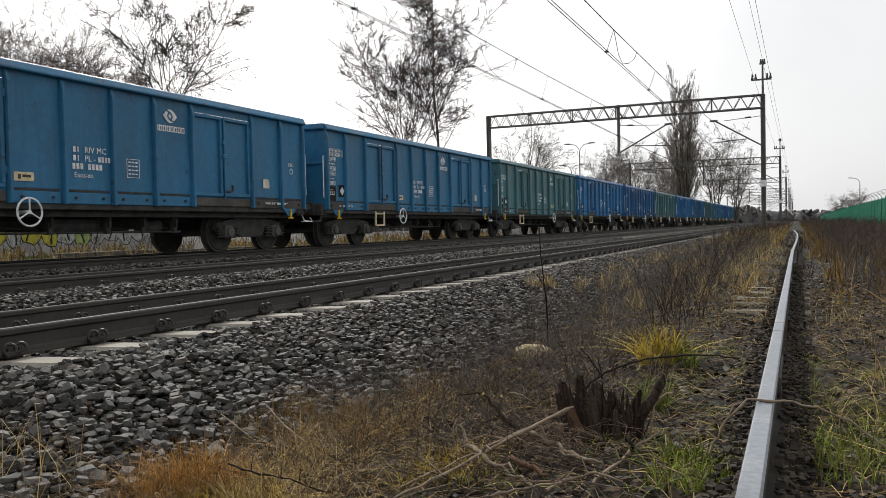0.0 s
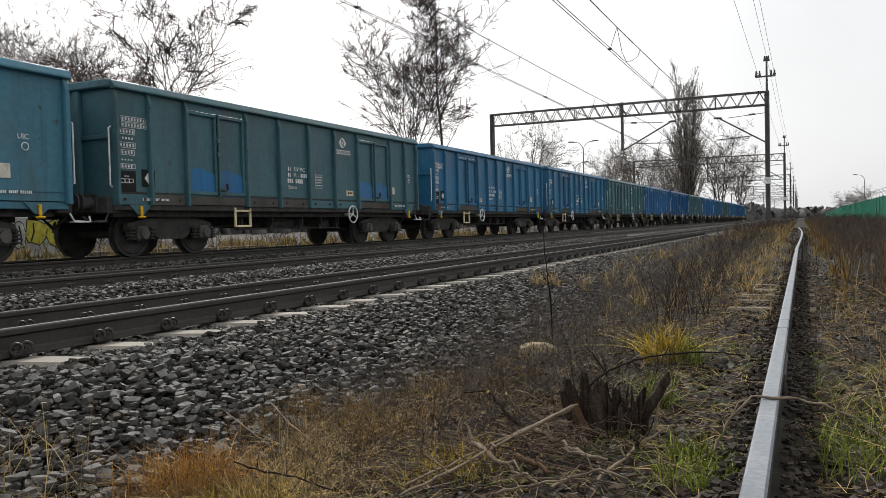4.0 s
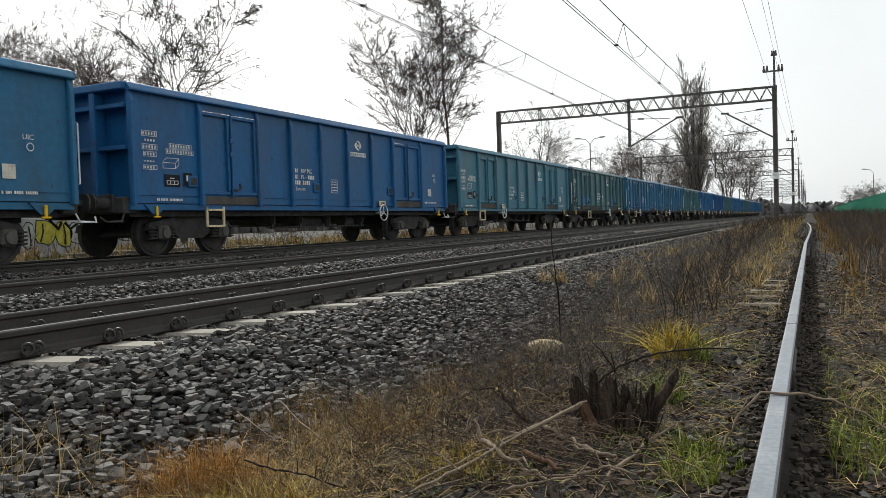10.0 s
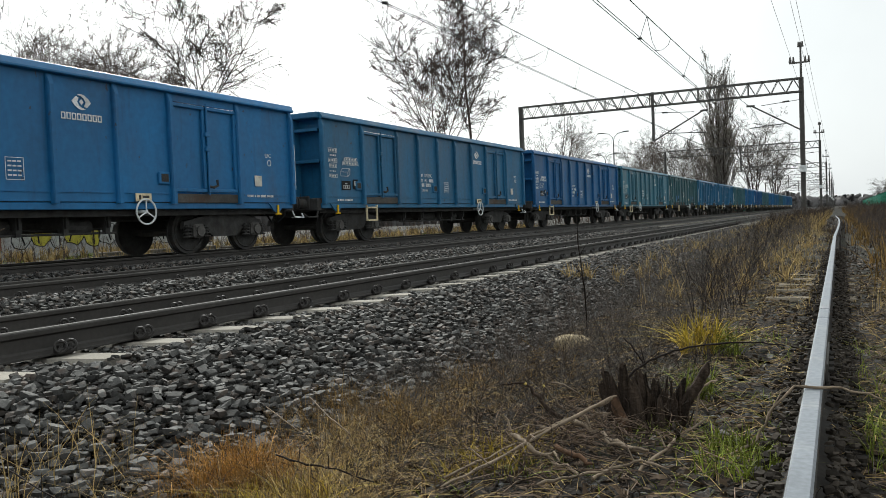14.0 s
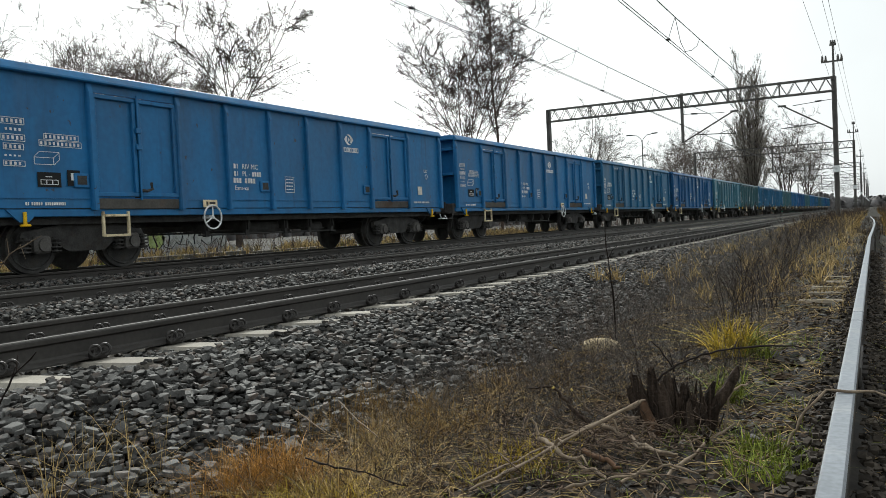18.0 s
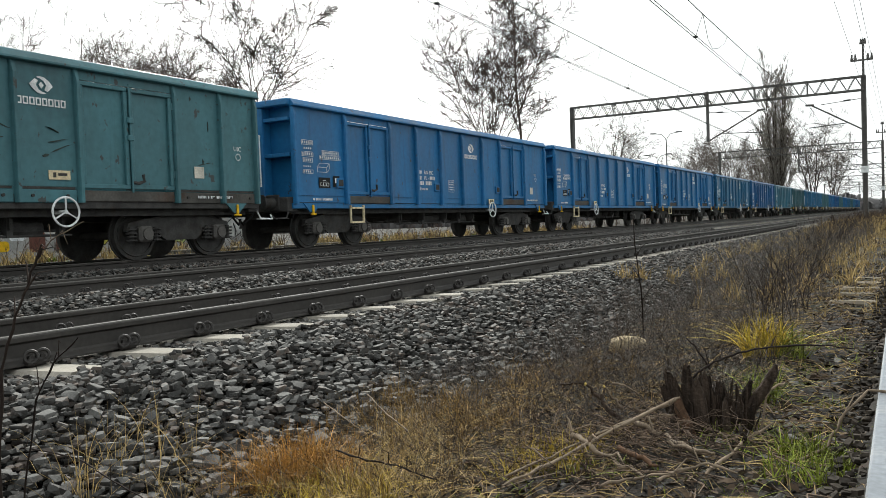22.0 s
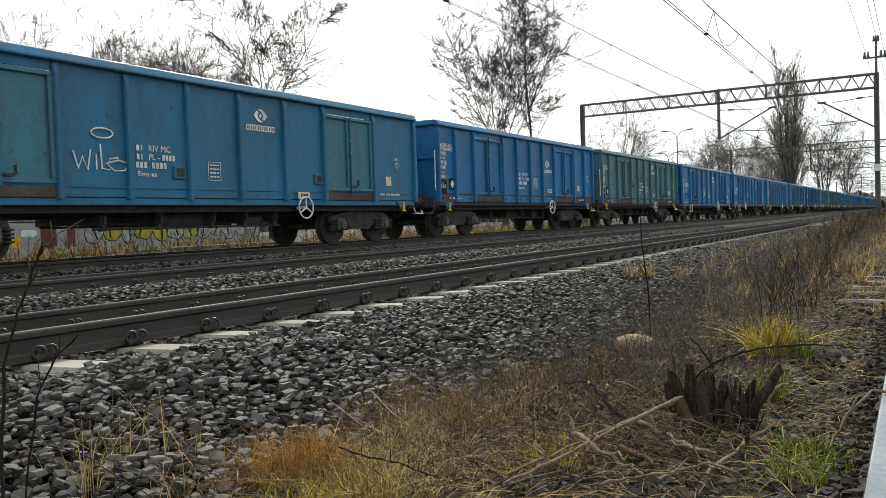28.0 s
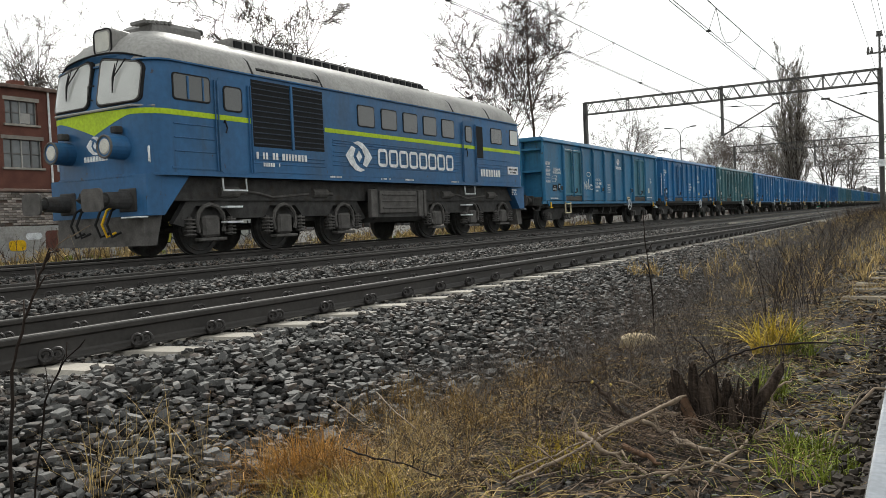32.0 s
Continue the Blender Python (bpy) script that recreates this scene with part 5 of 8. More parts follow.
            part("lamp_bracket", Geo().box(sx * 0.78 - 0.07, sx * 0.78 + 0.07, min(sy * (HL + 0.02), sy * (HL + 0.2)), max(sy * (HL + 0.02), sy * (HL + 0.2)), 2.27, 2.4, 0.02), running_gear, hs)
            part("handrail", Geo().tube([(sx * 1.28, sy * (HL - 0.18), 1.72), (sx * 1.33, sy * (HL - 0.12), 1.75), (sx * 1.33, sy * (HL - 0.12), 2.0), (sx * 1.28, sy * (HL - 0.18), 2.03)], 0.022, 6), white_mark, body, "white handrail")
        arc = [(x * 0.13, 3.80 - 0.22 * (abs(x) / 10) ** 2.2) for x in range(-10, 11)]
        rings = []
        for d, k in ((-0.02, 0.0), (-0.2, 0.02), (-0.6, 0.05), (-1.3, 0.02)):
            rings.append([(x, sy * (HL - 0.15 + d + 0.03 - 0.35 * max(0, abs(x) - 0.9)), z + k) for x, z in arc] + [(x, sy * (HL - 0.15 + d - 0.35 * max(0, abs(x) - 0.9)), 3.5) for x, z in arc[::-1]])
        part("brow", Geo().loft(rings[:2]), loco_blue, body)
        part("brow_roof", Geo().loft([[(x, y, z + 0.012) for x, y, z in r] for r in rings[1:]]), roof_grey, roof)
        part("visor", Geo().tube([(x, sy * (HL - 0.13 - 0.35 * max(0, abs(x) - 0.9)), z + 0.01) for x, z in arc], 0.018, 6), black_rubber, body)
        part("window_sill", Geo().tube([(-1.4, sy * (HL - 0.25), 2.74), (-1.1, sy * (HL + 0.03), 2.75), (1.1, sy * (HL + 0.03), 2.75), (1.4, sy * (HL - 0.25), 2.74)], 0.025, 6), roof_grey, body, "pale strip under the windscreens")
        part("middle_handle", Geo().tube([(0, sy * HL, 2.95), (0, sy * (HL + 0.1), 2.98), (0, sy * (HL + 0.08), 3.2), (0, sy * (HL - 0.05), 3.23)], 0.014, 5), running_gear, body)
        g = Geo()
        for poly in emblem_shapes(0.19):
            g.prism([(a, 2.12 + b) for a, b in poly], "y", sy * (HL + 0.002), sy * (HL + 0.007))
        e = part("emblem", g, white_mark, body, "white swirl emblem")
        g = Geo()
        for j in range(8):
            g.box(-0.34 + 0.088 * j, -0.275 + 0.088 * j, min(sy * HL, sy * (HL + 0.006)), max(sy * HL, sy * (HL + 0.006)), 1.83, 1.93)
        tagged(part("sign_strip", g, white_mark, e), kind="stuff")
        # apron under the nose
        a0, a1 = sy * HL, sy * (HL - 0.95)
        part("apron", Geo().prism([(sy * (HL + 0.02), 0.78), (sy * (HL - 0.35), 0.78), (sy * (HL - 0.98), 1.52), (sy * (HL + 0.02), 1.52)], "x", -1.38, 1.38), loco_blue, lo)
        part("belt", Geo().loft([outline(1.5, HL + 0.03, HW + 0.02, 0.52), outline(1.55, HL + 0.03, HW + 0.02, 0.52)]), loco_blue, lo) if sy < 0 else None
        part("plough", Geo().prism([(sy * (HL + 0.04), 0.24), (sy * (HL - 0.25), 0.24), (sy * (HL - 0.4), 0.78), (sy * (HL + 0.0), 0.78)], "x", -1.25, 1.25), gear_brown, lo, "dusty grey snow plough")
        for bx in (-0.875, 0.875):
            b = part("buffer", Geo().box(bx - 0.24, bx + 0.24, min(sy * HL, sy * (HL + 0.05)), max(sy * HL, sy * (HL + 0.05)), 0.86, 1.28, 0.03).cyl((bx, sy * HL, 1.07), (bx, sy * (HL + 0.5), 1.07), 0.165, 0.14, 16).cyl((bx, sy * (HL + 0.5), 1.07), (bx, sy * (HL + 0.75), 1.07), 0.1, n=12), running_gear, lo)
            part("buffer_head", Geo().prism(rrect(bx, 1.07, 0.56, 0.40, 0.1), "y", sy * (HL + 0.75) - 0.02, sy * (HL + 0.75) + 0.02), gear_brown, b)
        cp = part("coupling_hook", Geo().tube([(0, sy * HL, 1.05), (0, sy * (HL + 0.3), 1.05), (0, sy * (HL + 0.42), 1.13), (0, sy * (HL + 0.34), 1.2)], 0.05, 8), running_gear, lo)
        for dx, col in ((-0.42, black_rubber), (-0.25, black_rubber), (0.3, black_rubber), (0.48, yellow), (0.62, black_rubber)):
            part("hose", Geo().tube([(dx, sy * (HL + 0.02), 0.98), (dx + 0.02, sy * (HL + 0.2), 0.9), (dx, sy * (HL + 0.3), 0.65), (dx + 0.05, sy * (HL + 0.24), 0.42), (dx + 0.12, sy * (HL + 0.1), 0.5)], 0.024, 7), col, cp)
        part("step", Geo().box(0.85, 1.4, min(sy * (HL + 0.02), sy * (HL + 0.18)), max(sy * (HL + 0.02), sy * (HL + 0.18)), 0.74, 0.77, 0.008), white_mark, lo)
    # side windows, doors and grilles on both sides share one plan; y runs from the leading cab
    for name, y0, y1 in (("cab_window", -7.2, -6.30),):
        wd = side_pane(name, y0, y1, 2.88, 3.38, body, glass_grey)
        part("mullion", Geo().box(1.49, 1.51, y0 + 0.33, y0 + 0.37, 2.92, 3.34), loco_blue, wd)
        part("mullion", Geo().box(1.49, 1.51, y0 + 0.7, y0 + 0.73, 2.92, 3.34), loco_blue, wd)
    for y0, y1 in ((-6.1, -5.36), (3.5, 4.15)):
        d = part("side_door", Geo().prism(rrect((y0 + y1) / 2, 2.5, y1 - y0, 1.86, 0.08), "x", 1.46, 1.484), loco_blue, body)
        part("stripe", Geo().box(1.484, 1.4885, y0 + 0.01, y1 - 0.01, 2.60, 2.70), lime, d)
        side_pane("door_window", y0 + 0.12, y1 - 0.12, 2.78, 3.28, d, glass_grey, 1.488, 0.09, 0.03)
        for yy in (y0 - 0.10, y0 - 0.03, y1 + 0.05, y1 + 0.12):
            part("handrail", Geo().cyl((1.50, yy, 1.6), (1.50, yy, 3.35), 0.016, n=6), loco_blue, d)
        part("door_handle", Geo().tube([(1.485, y0 + 0.12, 2.55), (1.53, y0 + 0.1, 2.6), (1.53, y0 + 0.16, 2.45), (1.53, y0 + 0.12, 2.35)], 0.016, 5), black_rubber, d)
        stp = part("step_frame", Geo().tube([(1.44, y0 + 0.05, 1.48), (1.46, y0 + 0.05, 1.24), (1.46, y0 + 0.68, 1.24), (1.44, y0 + 0.68, 1.48)], 0.02, 6), white_mark, lo, "white step frame")
        for z in (0.92, 0.62):
            part("tread", Geo().box(1.18, 1.38, y0 + 0.2, y0 + 0.62, z - 0.02, z + 0.02, 0.005), white_mark if z > 0.5 else running_gear, stp)
    # Flat near-black plate in place of a slatted louvre.
    part("open_doorway", Geo().box(1.46, 1.482, 4.33, 4.75, 2.35, 3.32, 0.005), dark_void, body)
    for y0, y1 in ((-5.2, -4.05), (-3.98, -2.95)):
        gl = part("radiator_grille", Geo().box(1.46, 1.481, y0, y1, 2.14, 3.50, 0.004), dark_void, body, "dark radiator grille")
        for k in range(12):
            z = 2.2 + 0.112 * k
            part("slat", Geo().prism([(1.481, z), (1.497, z - 0.012), (1.497, z + 0.004), (1.481, z + 0.016)], "y", y0 + 0.02, y1 - 0.02), grille_slat, gl)
    part("grille_post", Geo().box(1.482, 1.51, -4.05, -3.98, 2.12, 3.51, 0.006), loco_blue, body)
    for j in range(5):
        y0 = -1.66 + 0.985 * j
        side_pane("engine_room_window", y0, y0 + 0.70, 2.83, 3.36, body, glass_grey)
    side_pane("cab_window", 5.28, 6.05, 2.84, 3.34, body, glass_grey)
    # The pale tone here paints the sky seen through this window.
    side_pane("cab_window", 6.62, 7.22, 2.86, 3.38, body, glass_sky_tone)
    # ribs pressed in the lower side
    for y0, y1, zs in ((-2.65, 3.3, (1.86, 1.95, 2.08, 2.17, 2.32, 2.38, 2.44)), (4.35, 6.6, (1.86, 1.95, 2.08, 2.17, 2.32)), (-5.25, -2.95, (1.80, 1.88, 1.96)), (-7.2, -6.25, (1.95, 2.2, 2.45))):
        for z in zs:
            part("rib", Geo().prism([(HW, z - 0.012), (HW + 0.014, z - 0.006), (HW + 0.014, z + 0.006), (HW, z + 0.012)], "y", y0, y1), loco_blue, body)
    part("side_belt", Geo().box(HW, HW + 0.012, -HL + 0.5, HL - 0.5, 1.62, 1.66), loco_blue, body)
    # large emblem and a row of plain blocks
    X = HW + 0.016
    e = part("emblem", emblem(-1.67, 2.10, 0.40, X), white_mark, body, "large white swirl emblem")
    for j in range(8):
        y0 = -0.88 + 0.475 * j
        part("letter_block", round_outline(y0 + 0.195, 2.115, 0.41, 0.45, 0.11, 0.078, X), white_mark, e)
    tagged(part("lettering", scribble(-4.4, 1.96, 1.66, [(1.0, 0.14)], 31, X), white_mark, body), kind="stuff")
    tagged(part("lettering", scribble(-4.7, 1.78, 0.5, [(1.0, 0.08)], 32, X), white_mark, body), kind="stuff")
    tagged(part("lettering", scribble(5.12, 1.90, 1.2, [(1.0, 0.22)], 33, X), white_mark, body), kind="stuff")
    for y in (-2.6, -0.6, 0.5, 2.9):
        tagged(part("lettering", scribble(y, 1.585, 0.4, [(1.0, 0.04)], int(y * 10) + 50, X), white_mark, body), kind="stuff")
    plate = part("plate", Geo().box(X, X + 0.006, 6.38, 7.16, 1.9, 2.16, 0.003), white_mark, body, "white sign board on the cab side")
    tagged(part("sign_bars", bars([(6.50 + 0.09 * q, 2.07, 0.06, 0.06) for q in range(7)] + [(6.60 + 0.09 * q, 1.97, 0.06, 0.06) for q in range(5)], X + 0.006), running_gear, plate), kind="stuff")
    tagged(part("lettering", scribble(7.05, 1.40, 0.4, [(1.0, 0.04), (0.8, 0.04), (0.9, 0.04)], 77, 1.384), white_mark, body), kind="stuff")
    # running gear
    part("main_frame", Geo().box(-1.2, 1.2, -HL + 0.4, HL - 0.4, 1.05, 1.5), running_gear, lo)
    tank = part("fuel_tank", Geo().prism([(-1.35, 0.62), (-1.2, 0.5), (1.2, 0.5), (1.35, 0.62), (1.35, 1.35), (-1.35, 1.35)], "y", -0.9, 1.25), running_gear, lo, "dark fuel tank and battery box")
    part("tank_door", Geo().box(1.35, 1.40, -0.75, 0.98, 0.72, 1.30, 0.02), gear_brown, tank)
    for z in (0.86, 1.03, 1.2):
        part("tank_rib", Geo().box(1.40, 1.425, -0.65, 0.9, z - 0.018, z + 0.018, 0.006), gear_brown, tank)
    for y0, y1 in ((-1.15, -0.88), (1.02, 1.25), (1.3, 1.42)):
        part("tank_post", Geo().box(1.3, 1.42, y0, y1, 0.62, 1.33, 0.015), gear_brown, tank)
    wheels = []
    for yc in (-4.05, 4.45):
        bf = part("bogie", Geo().prism([(yc - 3.0, 0.62), (yc - 2.75, 0.55), (yc - 2.45, 0.95), (yc - 1.75, 0.95), (yc - 1.5, 0.7), (yc - 0.65, 0.7), (yc - 0.4, 0.95), (yc + 0.4, 0.95), (yc + 0.65, 0.7), (yc + 1.5, 0.7), (yc + 1.75, 0.95), (yc + 2.45, 0.95), (yc + 2.75, 0.55), (yc + 3.0, 0.62), (yc + 2.6, 1.12), (yc - 2.6, 1.12)], "x", 1.0, 1.14), running_gear, lo)
        part("bogie_beam", Geo().box(-1.0, 1.0, yc - 2.6, yc + 2.6, 0.7, 1.05), running_gear, bf)
        for k in (-1, 0, 1):
            wy = yc + 2.1 * k
            wheels.append(wy)
            ab = part("axle_box", Geo().box(1.05, 1.22, wy - 0.22, wy + 0.22, 0.34, 0.76, 0.05).box(1.05, 1.24, wy - 0.34, wy + 0.34, 0.27, 0.33, 0.01), gear_brown, bf)
            arch = [(1.17, wy + 0.36 * math.cos(radians(a)), 0.62 + 0.36 * math.sin(radians(a))) for a in range(-30, 211, 30)]
            part("horn_guide", Geo().tube(arch, 0.045, 6), gear_brown, ab)
            for dy in (-0.52, 0.52):
                g = Geo()
                for j in range(5):
                    g.ring((1.15, wy + dy, 0.40 + 0.07 * j), (0, 0, 1), 0.10, 0.022, 10, 5)
                g.cyl((1.15, wy + dy, 0.36), (1.15, wy + dy, 0.74), 0.055, n=8)
                part("spring", g, gear_brown, bf)
        for dy in (-1.9, 0.9):
            part("brake_cylinder", Geo().cyl((1.2, yc + dy, 1.22), (1.2, yc + dy + 0.5, 1.22), 0.11, n=12).cyl((1.2, yc + dy + 0.5, 1.22), (1.2, yc + dy + 0.75, 1.2), 0.04, n=8), gear_brown, bf)
        part("cable", Geo().tube([(1.2, yc - 1.3, 1.25), (1.22, yc - 0.8, 1.2), (1.22, yc - 0.4, 1.12), (1.2, yc + 0.1, 1.15), (1.2, yc + 0.8, 1.2)], 0.03, 6), gear_brown, bf)
    for wy in wheels:
        part("wheelset", wheel_big, None, lo, at=(0, wy, 0.525))
    return lo


def outline_front(cx, y, cz, w, h, r):
    return [(a, y, b) for a, b in rrect(cx, cz, w, h, r)]


loco = locomotive()
LOCO_U = 17.16 - 171.26
loco.matrix_basis = pose(TRACK_X[2], LOCO_U, TRACK_Z[2])
TRAIN.append((loco, LOCO_U))


# ---- thin things: stems, twigs, blades ----
def strands(name, P, R, material, sides=3):
    """Many thin tapered strands as one mesh. P: (N, K, 3) points, R: (N, K) radii."""
    P, R = np.asarray(P, float), np.asarray(R, float)
    N, K = P.shape[:2]
    D = np.gradient(P, axis=1)
    D /= np.linalg.norm(D, axis=2, keepdims=True) + 1e-9
    ref = np.array([0.36, 0.48, 0.8])
    A = np.cross(D, ref)
    A /= np.linalg.norm(A, axis=2, keepdims=True) + 1e-9
    B = np.cross(D, A)
    w = np.arange(sides) * 2 * math.pi / sides
    V = P[:, :, None, :] + R[:, :, None, None] * (A[:, :, None, :] * np.cos(w)[None, None, :, None] + B[:, :, None, :] * np.sin(w)[None, None, :, None])
    base = (np.arange(N) * K * sides)[:, None, None]
    i = (np.arange(K - 1) * sides)[None, :, None]
    k = np.arange(sides)[None, None, :]
    k2 = (k + 1) % sides
    F = np.stack([base + i + k, base + i + k2, base + i + sides + k2, base + i + sides + k], -1).reshape(-1, 4)
    return mass(name, V.reshape(-1, 3), F, 4, material, sides > 3)


def blades(name, P, W, material):
    """Flat grass blades. P: (N, K, 3), W: (N, K) half widths."""
    P, W = np.asarray(P, float), np.asarray(W, float)
    N, K = P.shape[:2]
    a = npr.uniform(0, 6.283, N)
    S = np.stack([np.cos(a), np.sin(a), np.zeros(N)], 1)[:, None, :]
    V = np.stack([P - S * W[:, :, None], P + S * W[:, :, None]], 2)
    base = (np.arange(N) * K * 2)[:, None]
    i = (np.arange(K - 1) * 2)[None, :]
    F = np.stack([base + i, base + i + 1, base + i + 3, base + i + 2], -1).reshape(-1, 4)
    return mass(name, V.reshape(-1, 3), F, 4, material)


def branch_level(P, R, per, u0, u1, angle, ratio, up, wobble, droop, K=5, thin=0.6, length=None, taper=0.65):
    """Side branches of the strands P: per of them on each."""
    N, Kp = P.shape[:2]
    idx = np.repeat(np.arange(N), per)
    M = len(idx)
    u = npr.uniform(u0, u1, M) * (Kp - 1)
    j = np.minimum(u.astype(int), Kp - 2)
    f = (u - j)[:, None]
    p = P[idx, j] * (1 - f) + P[idx, j + 1] * f
    r = R[idx, j] * (1 - f[:, 0]) + R[idx, j + 1] * f[:, 0]
    d = P[idx, j + 1] - P[idx, j]
    d /= np.linalg.norm(d, axis=1, keepdims=True) + 1e-9
    q = np.cross(d, npr.normal(size=(M, 3)))
    q /= np.linalg.norm(q, axis=1, keepdims=True) + 1e-9
    a = np.radians(npr.uniform(angle[0], angle[1], M))[:, None]
    d = d * np.cos(a) + q * np.sin(a) + np.array([0, 0, up])
    d /= np.linalg.norm(d, axis=1, keepdims=True)
    if length is None:
        L = np.linalg.norm(P[:, -1] - P[:, 0], axis=1)[idx] * ratio * (1.1 - taper * u / (Kp - 1)) * npr.uniform(0.6, 1.25, M)
    else:
        L = npr.uniform(length[0], length[1], M)
    out = [p]
    for k in range(K - 1):
        p = p + d * (L / (K - 1))[:, None]
        out.append(p)
        d = d + npr.normal(size=(M, 3)) * wobble + np.array([0, 0, droop])
        d /= np.linalg.norm(d, axis=1, keepdims=True)
    return np.stack(out, 1), (r * thin)[:, None] * np.linspace(1, 0.25, K)[None, :]


def leaf_mesh(name, pts, size, material, flat=1.0):
    n = len(pts)
    a, b = npr.normal(size=(n, 3)), npr.normal(size=(n, 3))
    a[:, 2] *= flat
    b[:, 2] *= flat
    a /= np.linalg.norm(a, axis=1, keepdims=True)
    b -= a * (a * b).sum(1, keepdims=True)
    b /= np.linalg.norm(b, axis=1, keepdims=True)
    s = npr.uniform(0.5, 1.2, (n, 1)) * size
    V = np.stack([pts - a * s, pts + b * s * 0.45, pts + a * s, pts - b * s * 0.45], 1).reshape(-1, 3)
    F = (np.arange(n) * 4)[:, None] + np.arange(4)[None, :]
    return mass(name, V, F, 4, material)


leaf_brown = stuff("withered_leaf", (0.075, 0.055, 0.035), 0.9, vary=0.3, bump=0, by_island=0.4)
twig_birch = stuff("birch_twig", (0.06, 0.043, 0.036), 0.9, vary=0.2, bump=0, by_island=0.2)
# Lighter than bare twigs: distance haze is put into the colour.
twig_poplar_hazy = stuff("hazy_poplar_twig", (0.21, 0.19, 0.165), 0.9, vary=0.2, bump=0, by_island=0.25)
twig_grey = stuff("grey_twig", (0.13, 0.11, 0.095), 0.9, vary=0.2, bump=0, by_island=0.25)


def stems(base, n, height, radius, spread, K=7, lean=0.0):
    P = np.zeros((n, K, 3))
    for i in range(n):
        a, s = rs.uniform(0, 6.283), spread * rs.uniform(0.3, 1.0) if n > 1 else lean
        hh = height * rs.uniform(0.75, 1.0) if i else height
        x = y = 0.0
        for k in range(K):
            u = k / (K - 1)
            P[i, k] = (base[0] + math.cos(a) * s * hh * u ** 1.3 + rs.uniform(-0.02, 0.02) * hh * u, base[1] + math.sin(a) * s * hh * u ** 1.3 + rs.uniform(-0.02, 0.02) * hh * u, base[2] + hh * u)
    R = radius * np.linspace(1, 0.12, K)[None, :] * npr.uniform(0.7, 1.0, (n, 1))
    return P, R


def tree(kind, at, height, label, seed, name="bare_tree", detail=1.0):
    npr.seed(seed)
    rs.seed(seed)
    ob = thing(name, label, "tree", at=at)
    z = (0, 0, 0)
    twig = {"birch": twig_birch, "spreading": twig_birch, "poplar": twig_poplar_hazy}.get(kind, twig_grey if kind == "far" else bark_dark)
    if kind == "spreading":
        P0, R0 = stems(z, 1, height * 0.36, height * 0.0145, 0, lean=0.02)
        P1, R1 = branch_level(P0, R0, 13, 0.62, 1.0, (4, 62), 1.62, 0.10, 0.05, 0.045, K=8, thin=0.5, taper=0.05)
        P2, R2 = branch_level(P1, R1, 15, 0.12, 0.98, (32, 62), 0.36, 0.05, 0.08, 0.04, thin=0.5, taper=0.70)
        P3, R3 = branch_level(P2, R2, 9, 0.12, 1.0, (28, 58), 0.42, 0.06, 0.10, 0.02, thin=0.6)
        P4, R4 = branch_level(P3, R3, 5, 0.2, 1.0, (25, 55), 0.55, 0.04, 0.12, 0.0, K=4)
        fine = [(P2, np.maximum(R2, 0.022)), (P3, np.maximum(R3, 0.015))]
        ends = (P4, np.maximum(R4, 0.012))
    elif kind == "birch":
        P0, R0 = stems(z, 1, height, height * 0.0088, 0, lean=0.02)
        P1, R1 = branch_level(P0, R0, int(44 * detail), 0.25, 0.97, (30, 55), 0.29, 0.12, 0.07, 0.02, K=7, thin=0.36, taper=0.70)
        P2, R2 = branch_level(P1, R1, 9, 0.15, 1.0, (25, 55), 0.42, 0.0, 0.10, -0.02)
        P3, R3 = branch_level(P2, R2, 8, 0.2, 1.0, (20, 55), 0.62, -0.1, 0.12, -0.16, thin=0.7)
        fine = [(P2, np.maximum(R2, 0.019)), (P3, np.maximum(R3, 0.013))]
        ends = None
    elif kind == "poplar":
        P0, R0 = stems(z, 9, height, height * 0.006, 0.19)
        P0[:, :, :2] *= (1 - 0.66 * np.linspace(0, 1, P0.shape[1]) ** 1.5)[None, :, None]
        P1, R1 = branch_level(P0, R0, int(32 * detail), 0.05, 0.95, (28, 46), 0.23, 0.30, 0.04, 0.12, taper=0.7)
        P2, R2 = branch_level(P1, R1, 9, 0.1, 1.0, (12, 32), 0.55, 0.4, 0.06, 0.08)
        P3, R3 = branch_level(P2, R2, 4, 0.2, 1.0, (12, 32), 0.6, 0.4, 0.08, 0.08)
        fine = [(P2, np.maximum(R2, 0.016)), (P3, np.maximum(R3, 0.014))]
        ends = None
    elif kind == "leafy":
        P0, R0 = stems(z, 1, height * 0.55, height * 0.014, 0, lean=0.03)
        P1, R1 = branch_level(P0, R0, 14, 0.72, 1.0, (6, 58), 0.84, 0.14, 0.08, 0.02, K=8, thin=0.6, taper=0.15)
        P2, R2 = branch_level(P1, R1, 11, 0.15, 1.0, (30, 62), 0.42, 0.06, 0.13, 0.0, thin=0.5)
        P3, R3 = branch_level(P2, R2, 8, 0.2, 1.0, (30, 65), 0.46, 0.05, 0.14, 0.0)
        P4, R4 = branch_level(P3, R3, 3, 0.3, 1.0, (25, 60), 0.55, 0.0, 0.14, 0.0, K=4)
        fine = [(P2, np.maximum(R2, 0.021)), (P3, np.maximum(R3, 0.014))]
        ends = (P4, np.maximum(R4, 0.009))
    else:
        P0, R0 = stems(z, 5, height, height * 0.010, 0.34)
        P1, R1 = branch_level(P0, R0, int(14 * detail), 0.22, 0.98, (30, 72), 0.50, 0.2, 0.14, 0.02)
        P2, R2 = branch_level(P1, R1, 8, 0.2, 1.0, (30, 65), 0.5, 0.12, 0.18, 0.0)
